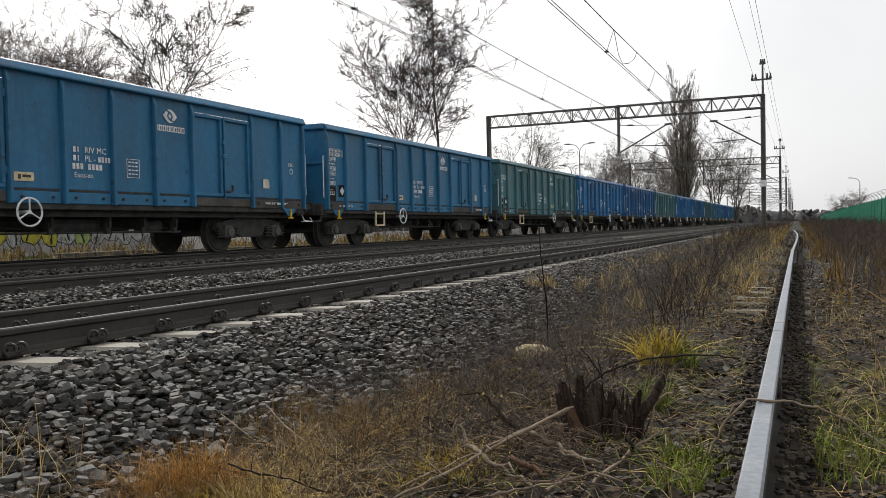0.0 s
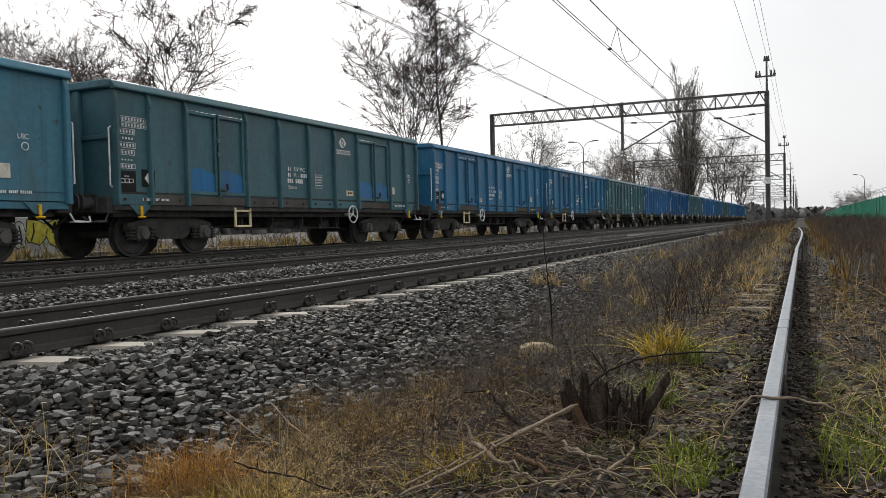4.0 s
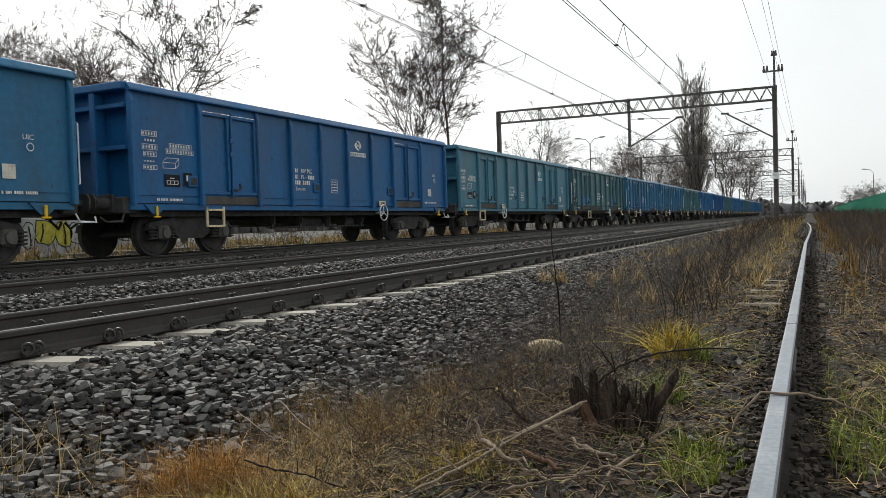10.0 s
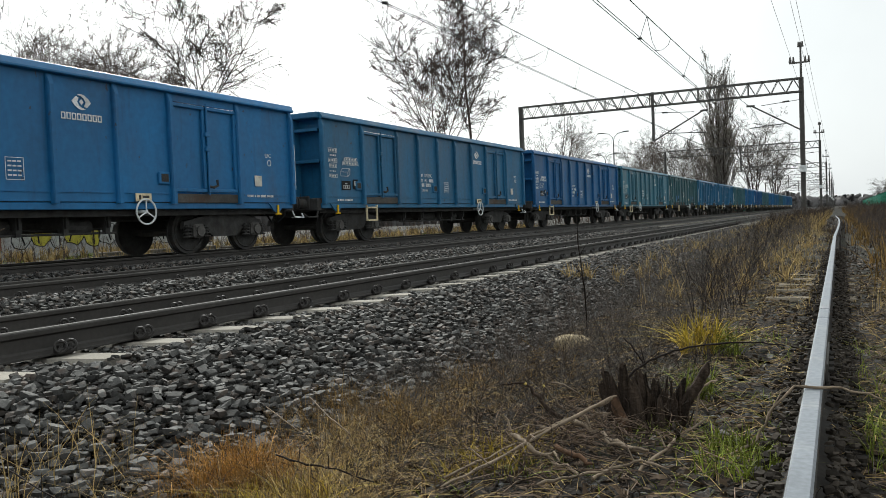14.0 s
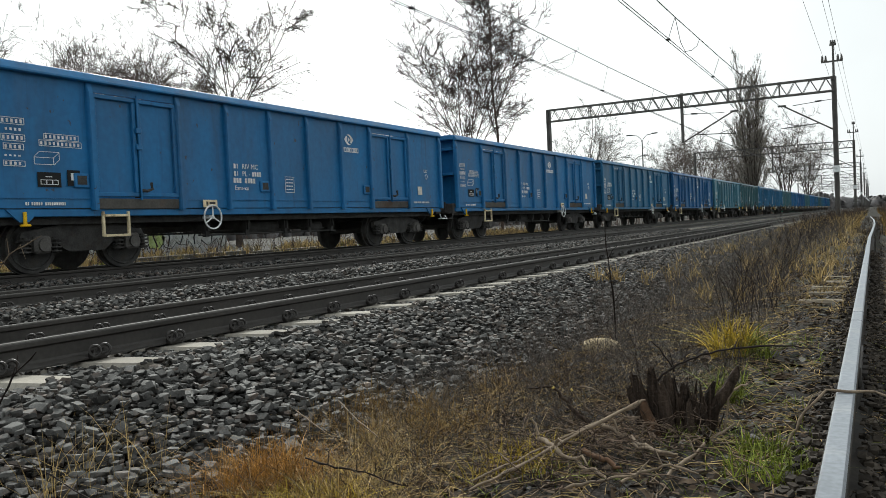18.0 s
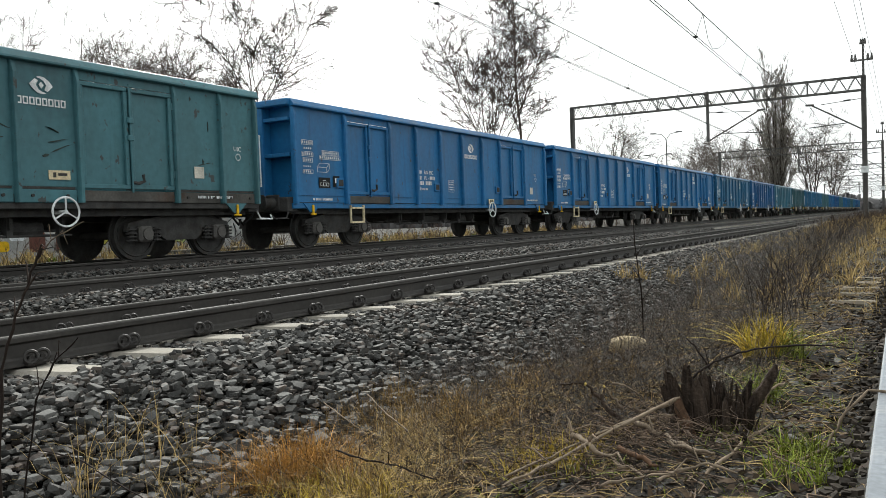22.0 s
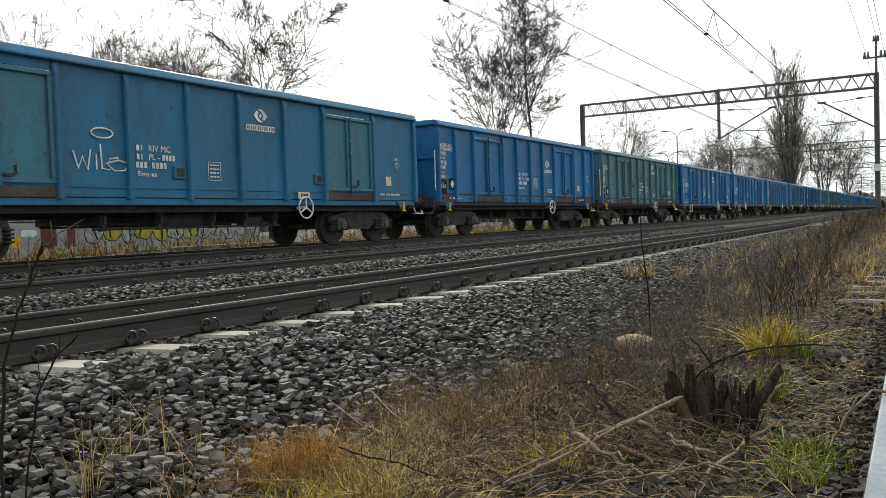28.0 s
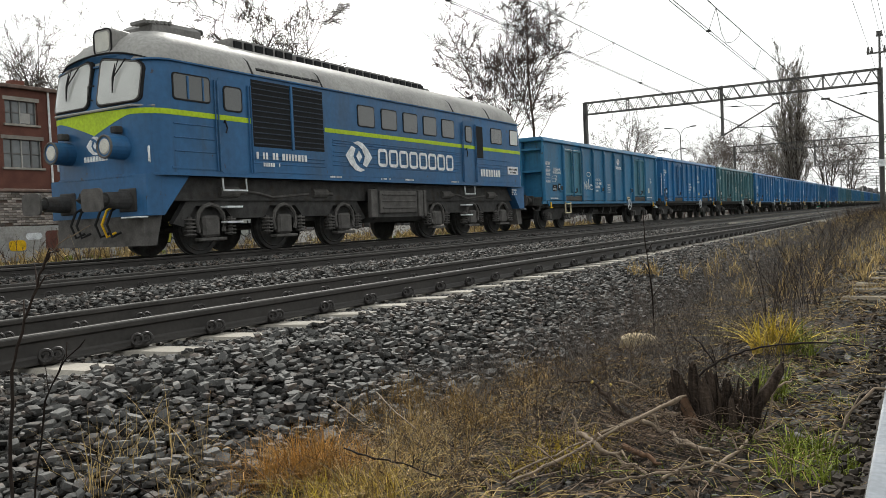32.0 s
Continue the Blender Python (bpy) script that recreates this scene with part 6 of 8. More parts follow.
        P3, R3 = branch_level(P2, R2, 8, 0.25, 1.0, (25, 65), 0.55, 0.08, 0.12, 0.0)
        fine = [(P2, np.maximum(R2, 0.013)), (P3, np.maximum(R3, 0.010))]
        ends = None
    bark = bark_birch if kind in ("birch", "spreading") else bark_dark
    tr = part("trunk", strands("trunk", P0[:1], R0[:1], bark, 7), None, ob)
    for k in range(1, len(P0)):
        part("stem", strands("stem", P0[k:k + 1], R0[k:k + 1], bark, 7), None, ob)
    tagged(part("limb_growth", strands("limb_growth", P1, R1, bark, 4), None, tr), kind="stuff")
    cr = part("crown", strands("crown", np.concatenate([p for p, r in fine]), np.concatenate([r for p, r in fine]), twig), None, ob)
    if ends:
        tagged(part("twig_growth", strands("twig_growth", ends[0], ends[1], twig), None, cr), kind="stuff")
    if kind == "leafy":
        tips = P3[npr.uniform(size=len(P3)) < 0.55]
        pts = (tips[:, 2:].reshape(-1, 1, 3) + npr.normal(size=(len(tips) * 3, 2, 3)) * 0.20).reshape(-1, 3)
        part("leaves", leaf_mesh("leaves", pts, 0.070, leaf_brown), None, cr, "withered seed pods and leaves")
    return ob


tree("leafy", (-32.4, 34.9, -0.1), 16.4, "dark bare tree with withered pods behind the train", 4)
tree("spreading", (-25.4, 51.5, -0.1), 18.5, "spreading bare tree with fine grey-brown twigs", 8)
tree("birch", (-26.0, 57.8, -0.1), 23.0, "slender bare birch beside another tree", 9)
tree("poplar", (-17.0, 135, -0.1), 26.0, "tall narrow bare poplar beside the line", 12, "poplar")
tree("far", (-29.5, 90, -0.1), 12.5, "small bare tree beyond the lamp", 15, detail=0.8)
far_tree = tree("far", (-31, 150, -0.1), 14.5, "bare tree among scrub beside the line", 16)
for x, y, s, r in ((-36, 160, 1.0, 40), (-24.5, 140, 0.95, 120), (-20.5, 150, 0.85, 70), (-16.3, 185, 1.35, 200), (-14.5, 215, 1.2, 10), (-26, 175, 1.1, 300),
                        (-57, 45, 1.2, 20), (-62, 52, 1.3, 100), (-55, 52, 1.15, 160), (-50, 50, 0.95, 210), (-64, 44, 1.25, 260), (-44, 44, 0.75, 330), (-70, 40, 1.3, 80),
                        (9, 210, 0.42, 50), (10.5, 190, 0.38, 140), (16, 260, 0.6, 10)):
    c = copy_thing(far_tree, pose(x, y, -0.1, 0, 0, r))
    c.scale = (s, s, s)
    tagged(c, "bare tree at the edge of the goods yard" if x < -40 else "bare tree beyond the tracks" if x < 0 else "small bare tree behind the green fence")

# Distant woods on the horizon and scrub along the left edge of the line.
npr.seed(77)
rs.seed(77)
# Greyed and lifted base colour paints the haze over far woods.
hazy_woods_mat = stuff("far_woods", (0.15, 0.145, 0.145), 0.95, vary=0.3, scale=0.05, bump=0, by_island=0.25)


def woods(name, n, box, hmin, hmax, width, material, label):
    x, y = npr.uniform(box[0], box[1], n), npr.uniform(box[2], box[3], n)
    h = npr.uniform(hmin, hmax, n)
    K = 4
    P = np.zeros((n, K, 3))
    for k in range(K):
        u = k / (K - 1)
        P[:, k, 0] = x + npr.normal(size=n) * width * u
        P[:, k, 1] = y + npr.normal(size=n) * width * u
        P[:, k, 2] = -0.2 + h * u
    R = npr.uniform(0.6, 1.0, (n, 1)) * width * np.array([[0.7, 1.0, 0.9, 0.55]])
    return tagged(new(name, strands(name, P, R, material, 4)), label, "woods", kind="stuff")


woods("far_woods", 2600, (-700, 700, 850, 1000), 5, 11, 4.5, hazy_woods_mat, "brown line of far woods with haze put into its colour")
woods("far_woods", 900, (-60, -17, 330, 420), 3, 7, 1.5, hazy_woods_mat, "brown scrub wood beside the far line")
woods("far_woods", 1500, (-330, -80, 60, 260), 5, 12, 1.6, hazy_woods_mat, "brown scrub wood beyond the goods yard")
scrub_mat = stuff("scrub_twigs", (0.10, 0.07, 0.055), 0.95, vary=0.3, bump=0, by_island=0.35)


def thicket(name, n, area, h0, h1, rad, material, label, twigs=4, category="scrub", seed=1, ground=land, spreadness=0.25, K=5):
    """Upright branching weeds or scrub in a field of plants."""
    npr.seed(seed)
    x, y = npr.uniform(area[0], area[1], n), npr.uniform(area[2], area[3], n)
    h = npr.uniform(h0, h1, n)
    lean = npr.normal(size=(n, 2)) * spreadness
    z = np.array([ground(a, b) for a, b in zip(x, y)]) - 0.02
    P = np.zeros((n, K, 3))
    for k in range(K):
        u = k / (K - 1)
        P[:, k, 0] = x + lean[:, 0] * h * u ** 1.4 + npr.normal(size=n) * 0.02 * h
        P[:, k, 1] = y + lean[:, 1] * h * u ** 1.4 + npr.normal(size=n) * 0.02 * h
        P[:, k, 2] = z + h * u * (1 - 0.12 * u)
    R = rad * npr.uniform(0.6, 1.2, (n, 1)) * np.linspace(1, 0.35, K)[None, :]
    Ps, Rs = [P], [R]
    if twigs:
        P1, R1 = branch_level(P, R, twigs, 0.3, 1.0, (20, 55), 0.38, 0.25, 0.12, 0.02, thin=0.6)
        Ps.append(P1)
        Rs.append(np.maximum(R1, rad * 0.3))
    ob = new(name, strands(name, np.concatenate(Ps), np.concatenate(Rs), material))
    return tagged(ob, label, category, kind="stuff")


thicket("scrub", 700, (-21.5, -16.5, 8, 60), 0.3, 1.0, 0.012, scrub_mat, "brown scrub behind the train", 5, seed=31)
thicket("scrub", 500, (-24, -16.5, 60, 200), 0.8, 2.6, 0.03, scrub_mat, "brown scrub along the far tracks", 5, seed=32)


# ---- buildings, lamps, fence ----
def brick_building():
    b = thing("brick_building", "old red brick factory building with dusty windows", "building", at=(-40, 0, -0.1))
    wins = [(23.6, 25.35, 6.55, 7.75), (23.4, 25.5, 4.3, 5.75), (20.6, 22.4, 6.55, 7.75), (20.4, 22.4, 4.3, 5.75), (17.4, 19.2, 6.55, 7.75), (17.2, 19.2, 4.3, 5.75), (23.4, 25.5, 1.4, 3.0), (20.4, 22.4, 1.4, 3.0)]
    # wall in strips round the openings
    cuts = sorted({8.0, 30.0, *[w[0] for w in wins], *[w[1] for w in wins]})
    zs = sorted({0.0, 8.35, *[w[2] for w in wins], *[w[3] for w in wins]})
    g = Geo()
    for y0, y1 in zip(cuts, cuts[1:]):
        for z0, z1 in zip(zs, zs[1:]):
            ym, zm = (y0 + y1) / 2, (z0 + z1) / 2
            if not any(w[0] < ym < w[1] and w[2] < zm < w[3] for w in wins):
                g.box(-0.4, 0, y0, y1, z0, z1)
    part("wall", g, brick_red, b)
    part("back_wall", Geo().box(-10, -9.6, 8, 30, 0, 8.3), brick_red, b)
    for y in (8.0, 29.6):
        part("end_wall", Geo().box(-9.6, -0.4, y, y + 0.4, 0, 8.3), brick_red, b)
    roof = part("roof", Geo().box(-10.2, 0.25, 7.8, 30.2, 8.35, 8.55, 0.03), brick_dark, b, "flat roof with projecting eaves")
    part("chimney", Geo().box(-1.5, -0.9, 24.6, 25.3, 8.55, 9.0, 0.03), brick_red, roof)
    part("rain_pipe", Geo().cyl((0.08, 25.95, 0), (0.08, 25.95, 8.35), 0.06, n=8), white_mark, b)
    for y0, y1, z0, z1 in wins:
        w = part("window", Geo().box(-0.25, -0.2, y0, y1, z0, z1), window_glass, b)
        for k in range(5):
            y = y0 + (y1 - y0) * k / 4
            part("glazing_bar", Geo().box(-0.2, -0.15, y - 0.035, y + 0.035, z0, z1), steel_grey if k % 2 else pale_wall, w)
        for k in range(3):
            z = z0 + (z1 - z0) * k / 2
            part("glazing_bar", Geo().box(-0.2, -0.155, y0, y1, z - 0.03, z + 0.03), steel_grey, w)
        part("sill", Geo().box(-0.1, 0.1, y0 - 0.1, y1 + 0.1, z0 - 0.12, z0 - 0.004, 0.01), concrete, w)
        part("lintel", Geo().box(0.003, 0.03, y0 - 0.1, y1 + 0.1, z1 + 0.004, z1 + 0.2), concrete, w)
    part("white_pane", Geo().box(-0.19, -0.14, 24.5, 25.0, 6.62, 7.15), pale_wall, b, "pale board in one window")


brick_building()

old_wall = thing("old_wall", "crumbling low wall of pale and dark bricks with graffiti", "wall", at=(-22, 0, -0.12))
part("core", Geo().box(-0.3, -0.03, 7, 14.8, 0, 1.95), brick_dark, old_wall)
part("plaster", Geo().box(-0.03, 0.01, 7, 14.8, 0, 1.0, 0.01), pale_wall, old_wall, "stained grey plaster")
br = Geo().box(0, 0.045, -0.115, 0.115, -0.03, 0.03, 0.006).mesh("brick")
br.materials.append(stuff("pale_brick", (0.30, 0.26, 0.23), 0.9, vary=0.3, scale=3, fine=20, bump=0.3, by_object=0.5))
for k in range(13):
    for j in range(20):
        if rs.random() > 0.06:
            part("brick", br, None, old_wall, at=(-0.02, 10.0 + 0.24 * j + (0.12 if k % 2 else 0), 1.06 + 0.072 * k))
part("coping", Geo().box(-0.35, 0.08, 6.9, 14.9, 1.97, 2.06, 0.02), brick_dark, old_wall)
for col, shapes in ((yellow, [(13.1, 0.45, 0.5, 0.3), (12.4, 0.6, 0.3, 0.4)]), (brick_red, [(14.2, 0.55, 0.5, 0.6)]), (white_mark, [(13.6, 0.7, 0.5, 0.2), (12.0, 0.4, 0.5, 0.15)])):
    for y, z, w, h in shapes:
        part("graffiti", Geo().prism(rrect(y, z, w, h, 0.1), "x", 0.012, 0.018), col, old_wall, "sprayed graffiti")
spray_yellow = stuff("spray_yellow", (0.45, 0.40, 0.06), 0.8, vary=0.3, scale=5, bump=0.05, second=(0.3, 0.3, 0.2))
spray_pale = stuff("spray_pale", (0.42, 0.42, 0.38), 0.8, vary=0.3, scale=5, bump=0.05, second=(0.28, 0.27, 0.24))
spray_lime = stuff("spray_lime", (0.38, 0.45, 0.16), 0.8, vary=0.3, scale=5, bump=0.05, second=(0.4, 0.4, 0.3))
low_wall = thing("graffiti_wall", "low concrete wall covered in yellow and white graffiti", "wall", at=(-22, 0, -0.12))
part("slab", Geo().box(-0.2, 0, 15.2, 23.0, 0, 1.25, 0.02), pale_wall, low_wall)
rg = random.Random(61)
y = 15.4
while y < 22.6:
    w, z0, z1 = rg.uniform(0.45, 0.85), rg.uniform(0.25, 0.4), rg.uniform(1.0, 1.22)
    ring = []
    for i in range(14):
        a = 6.2832 * i / 14
        q = 1 + rg.uniform(-0.22, 0.14)
        ring.append((y + w / 2 + w * 0.55 * q * math.cos(a), (z0 + z1) / 2 + (z1 - z0) * 0.5 * q * math.sin(a)))
    edge = [(y + w / 2 + (a - y - w / 2) * 1.1, (z0 + z1) / 2 + (b - (z0 + z1) / 2) * 1.08) for a, b in ring]
    letter = part("graffiti", Geo().prism(edge, "x", 0.003, 0.006), black_rubber, low_wall, "black outline of a sprayed letter")
    part("letter_fill", Geo().prism(ring, "x", 0.006, 0.010), rg.choice((spray_yellow, spray_pale, spray_pale, spray_lime)), letter, "sprayed letter shape")
    part("letter_stroke", Geo().tube([(0.010, y + w * rg.uniform(0.3, 0.6), z1 - 0.15), (0.010, y + w * rg.uniform(0.3, 0.7), (z0 + z1) / 2), (0.010, y + w * rg.uniform(0.2, 0.7), z0 + 0.1)], 0.028, 5), black_rubber, letter)
    y += w * 0.95
for y0, y1, h in ((15.4, 20, 0.25), (20.5, 24.5, 0.2)):
    kerb = tagged(new("timber_beam", Geo().box(-18.6, -18.3, y0, y1, -0.2, -0.2 + h, 0.02).mesh("timber_beam")), "weathered brown timber lying in the grass", "timber", "old timbers")
    kerb.data.materials.append(old_wood)
shed = thing("low_building", "long low building with dark roof behind the wagons", "building", at=(-28, 165, -0.1))
part("wall", Geo().box(-5, 5, -18, 18, 0, 3.4, 0.03), pale_wall, shed)
part("roof", Geo().prism([(-5.6, 3.4), (5.6, 3.4), (5.6, 3.7), (0, 4.8), (-5.6, 3.7)], "y", -18.5, 18.5), gear_brown, shed)
for k in range(8):
    part("window", Geo().box(5.0, 5.03, -16 + 4.2 * k, -14.4 + 4.2 * k, 1.2, 2.4), window_glass, shed)
hall = thing("green_hall", "distant hall with green cladding beside the line", "building", at=(-30, 300, -0.1))
part("wall", Geo().box(-8, 6, -15, 15, 0, 5.5, 0.05), fence_green, hall)
part("roof", Geo().box(-8.4, 6.4, -15.4, 15.4, 5.5, 5.9, 0.05), steel_grey, hall)
for k in range(6):
    part("window", Geo().box(6.0, 6.04, -13 + 4.5 * k, -10.5 + 4.5 * k, 2.5, 4.0), window_glass, hall)


def street_lamp(x, y, h, arms):
    ob = thing("street_lamp", "grey street lamp with curved twin arms", "street lamp", "yard lamps", at=(x, y, -0.1))
    part("pole", Geo().cyl((0, 0, 0), (0, 0, h - 1.0), 0.09, 0.06, 10), steel_grey, ob)
    for s in arms:
        arm = part("arm", Geo().tube([(0, 0, h - 1.0), (0.1 * s, 0, h - 0.55), (0.5 * s, 0, h - 0.12), (1.2 * s, 0, h)], 0.04, 6), steel_grey, ob)
        part("lamp_head", Geo().loft([[(s * 1.1, -0.12, h - 0.06), (s * 1.1, 0.12, h - 0.06), (s * 1.1, 0.1, h + 0.08), (s * 1.1, -0.1, h + 0.08)], [(s * 1.75, -0.1, h - 0.02), (s * 1.75, 0.1, h - 0.02), (s * 1.75, 0.08, h + 0.1), (s * 1.75, -0.08, h + 0.1)]]), steel_grey, arm)
    return ob


street_lamp(-22.8, 90, 9.9, (-1, 1))
street_lamp(-27.5, 104, 8.6, (-1, 1))
street_lamp(-47, 31, 10.6, (-1,))
street_lamp(9.5, 150, 7.5, (-1,))

fence = thing("green_fence", "green steel mesh fence with slanted tops beside the siding", "fence", at=(5.0, 0, -0.15))
pane_g = Geo()
for k in range(20):
    pane_g.box(-0.015, 0.015, 0.06 + 0.122 * k, 0.12 + 0.122 * k, 0.1, 1.98)
for z in (0.15, 0.75, 1.35, 1.93):
    pane_g.box(0.016, 0.04, 0.03, 2.47, z - 0.03, z + 0.03)
pane_me = pane_g.mesh("panel")
pane_me.materials.append(fence_green)
post_me = Geo().box(-0.04, 0.04, -0.03, 0.03, 0, 2.05, 0.008).mesh("post")
post_me.materials.append(fence_green)
brk_me = Geo().tube([(0, 0, 2.05), (0, 0, 2.12), (-0.28, 0, 2.42)], 0.018, 5).mesh("bracket")
brk_me.materials.append(steel_grey)
for k in range(110):
    y = 34 + 2.5 * k
    dx = 0.0 if y < 120 else (y - 120) * 0.012
    part("panel", pane_me, None, fence, at=(dx, y, 0))
    po = part("post", post_me, None, fence, at=(dx, y, 0))
    part("bracket", brk_me, None, po)
for dz, dx in ((2.42, -0.28), (2.26, -0.14)):
    part("barbed_wire", Geo().tube([(dx, 34, dz), (dx, 120, dz), (dx + 2.2, 300, dz)], 0.012, 4), wire_dark, fence)


# ---- the verge between the ballast and the siding ----
grass_straw = stuff("straw_grass", (0.38, 0.28, 0.125), 0.8, vary=0.3, bump=0, by_island=0.62)
grass_rust = stuff("rust_grass", (0.21, 0.135, 0.047), 0.8, vary=0.3, bump=0, by_island=0.62)
grass_orange = stuff("orange_grass", (0.34, 0.185, 0.05), 0.8, vary=0.3, bump=0, by_island=0.6)
grass_green = stuff("green_grass", (0.18, 0.215, 0.032), 0.7, vary=0.3, bump=0, by_island=0.62)
grass_yellow = stuff("yellow_grass", (0.40, 0.30, 0.045), 0.8, vary=0.25, bump=0, by_island=0.6)
weed_brown = stuff("weed_brown", (0.07, 0.052, 0.04), 0.9, vary=0.25, bump=0, by_island=0.6)
weed_red = stuff("weed_red", (0.074, 0.059, 0.050), 0.9, vary=0.25, bump=0, by_island=0.65)
weed_grey = stuff("weed_grey", (0.12, 0.106, 0.092), 0.9, vary=0.25, bump=0, by_island=0.7)
weed_dark = stuff("weed_dark", (0.032, 0.024, 0.02), 0.9, vary=0.25, bump=0, by_island=0.5)
wood_weathered = stuff("weathered_branch", (0.215, 0.168, 0.122), 0.9, vary=0.35, scale=12, fine=60, bump=0.4, streak=(1, 1, 0.3))
wood_rotten = stuff("rotten_stump", (0.046, 0.034, 0.026), 0.95, vary=0.65, scale=26, fine=90, bump=0.8, streak=(3, 3, 0.3), dist=0.01, by_object=0.45)
cut_wood = stuff("fresh_cut", (0.55, 0.42, 0.12), 0.8, vary=0.2, bump=0)
lime_stone = stuff("pale_stone", (0.36, 0.29, 0.18), 0.9, vary=0.25, scale=14, fine=80, bump=0.5, second=(0.25, 0.18, 0.10))
twig_litter = stuff("twig_litter", (0.14, 0.105, 0.078), 0.9, vary=0.3, bump=0, by_island=0.7)
grit = stuff("dirty_grit", (0.046, 0.039, 0.032), 0.95, vary=0.4, scale=20, fine=90, bump=0.5, by_island=0.6)
litter_dark = stuff("litter_dark", (0.06, 0.046, 0.034), 0.9, vary=0.3, bump=0, by_island=0.7)
litter_mat = stuff("leaf_litter", (0.085, 0.062, 0.043), 0.9, vary=0.3, bump=0, by_island=0.9)


def turf(name, n, area, h0, h1, width, material, label, seed, bend=0.5, tufts=0):
    npr.seed(seed)
    if tufts:
        cx, cy = npr.uniform(area[0], area[1], tufts), npr.uniform(area[2], area[3], tufts)
        i = npr.randint(0, tufts, n)
        x, y = cx[i] + npr.normal(size=n) * 0.05, cy[i] + npr.normal(size=n) * 0.05
    else:
        x, y = npr.uniform(area[0], area[1], n), npr.uniform(area[2], area[3], n)
    h = npr.uniform(h0, h1, n)
    a, b = npr.uniform(0, 6.283, n), np.abs(npr.normal(size=n)) * bend
    z = np.array([max(land(p, q), bed_z(p) if p < -2.1 else -9) for p, q in zip(x, y)]) - 0.01
    K = 5
    P = np.zeros((n, K, 3))
    for k in range(K):
        u = k / (K - 1)
        P[:, k, 0] = x + np.cos(a) * b * h * u ** 1.8
        P[:, k, 1] = y + np.sin(a) * b * h * u ** 1.8
        P[:, k, 2] = z + h * (u - 0.32 * np.minimum(b, 1.4) * u ** 2.2)
    W = width * npr.uniform(0.6, 1.3, (n, 1)) * np.array([[1, 1, 0.85, 0.55, 0.1]])
    return tagged(new(name, blades(name, P, W, material)), label, "grass", kind="stuff")


# grasses, near to far
turf("dry_grass", 1300, (-2.18, -1.85, 2.12, 2.5), 0.10, 0.27, 0.0014, grass_orange, "orange-brown dry grass tufts at the foot of the ballast", 41, 0.9, 12)
turf("dry_grass", 700, (-2.35, -1.95, 2.95, 3.5), 0.08, 0.24, 0.0013, grass_rust, "second clump of rust-brown grass by the ballast", 34, 0.9, 10)
turf("dry_grass", 150, (-2.8, -2.15, 1.65, 2.2), 0.12, 0.34, 0.0014, grass_straw, "thin straw growing through the ballast foot", 33, 0.9, 14)
turf("dry_grass", 900, (-2.1, -1.45, 2.0, 3.0), 0.06, 0.18, 0.0012, grass_rust, "low brown grass beside the ballast foot", 32, 1.4, 17)
turf("dry_grass", 1500, (-2.25, -1.2, 2.7, 4.6), 0.06, 0.20, 0.0013, grass_rust, "brown dry grass tufts along the ballast foot", 36, 1.5, 36)
turf("dry_grass", 600, (-2.1, -1.4, 2.0, 3.0), 0.08, 0.22, 0.0013, grass_straw, "straw-coloured dry grass at the ballast foot", 42, 1.4, 20)
turf("green_grass", 600, (-1.95, -1.5, 1.85, 2.25), 0.05, 0.15, 0.0016, grass_yellow, "yellowed grass tufts at the ballast foot", 40, 1.3, 11)
turf("dry_grass", 1500, (-2.1, -0.95, 1.6, 3.6), 0.03, 0.10, 0.0011, grass_rust, "brown matted grass on the verge", 39, 2.2, 70)
turf("dry_grass", 420, (-2.1, -0.7, 1.6, 4.2), 0.04, 0.14, 0.0009, grass_straw, "loose pale straws on the verge", 37, 2.5)
turf("dry_grass", 2600, (-2.5, -0.6, 3.2, 9), 0.08, 0.22, 0.0016, weed_grey, "grey-brown dry grass on the verge", 43, 1.2, 110)
turf("dry_grass", 3200, (-3.1, -0.5, 8, 34), 0.10, 0.34, 0.006, grass_straw, "pale dry grass along the verge", 44, 0.7, 200)
turf("green_grass", 420, (-0.58, -0.2, 2.0, 5.2), 0.03, 0.09, 0.0018, grass_green, "green grass beside the siding", 45, 1.3, 34)
turf("green_grass", 190, (-1.25, -0.5, 2.0, 3.0), 0.03, 0.08, 0.0018, grass_green, "green grass round the stump", 46, 1.3, 14)
turf("green_grass", 1200, (0.1, 1.3, 1.8, 4.6), 0.04, 0.15, 0.0018, grass_green, "green grass beside the bright rail", 47, 1.3, 48)
turf("dry_grass", 1400, (0.15, 1.6, 2.0, 7.0), 0.06, 0.24, 0.0016, weed_grey, "grey-brown grass beside the rail", 38, 1.4, 60)
turf("dry_grass", 800, (0.15, 1.6, 2.0, 7.0), 0.08, 0.28, 0.0018, grass_straw, "straw-coloured grass beside the rail", 48, 1.3, 50)
turf("dry_grass", 5200, (0.25, 4.6, 6, 45), 0.15, 0.5, 0.007, grass_rust, "dry grass between siding and fence", 49, 0.6, 420)
turf("dry_grass", 1100, (-0.8, -0.15, 6, 30), 0.06, 0.16, 0.004, grass_straw, "sparse grass between the sleepers", 50, 0.9, 160)
turf("dry_grass", 16000, (-21.8, -15.6, 6, 50), 0.15, 0.50, 0.012, grass_straw, "dry grass beyond the tracks", 51, 0.6, 500)
turf("green_grass", 3000, (-21.5, -15.8, 6, 40), 0.08, 0.2, 0.012, grass_green, "mossy green grass beyond the tracks", 52, 0.7, 200)
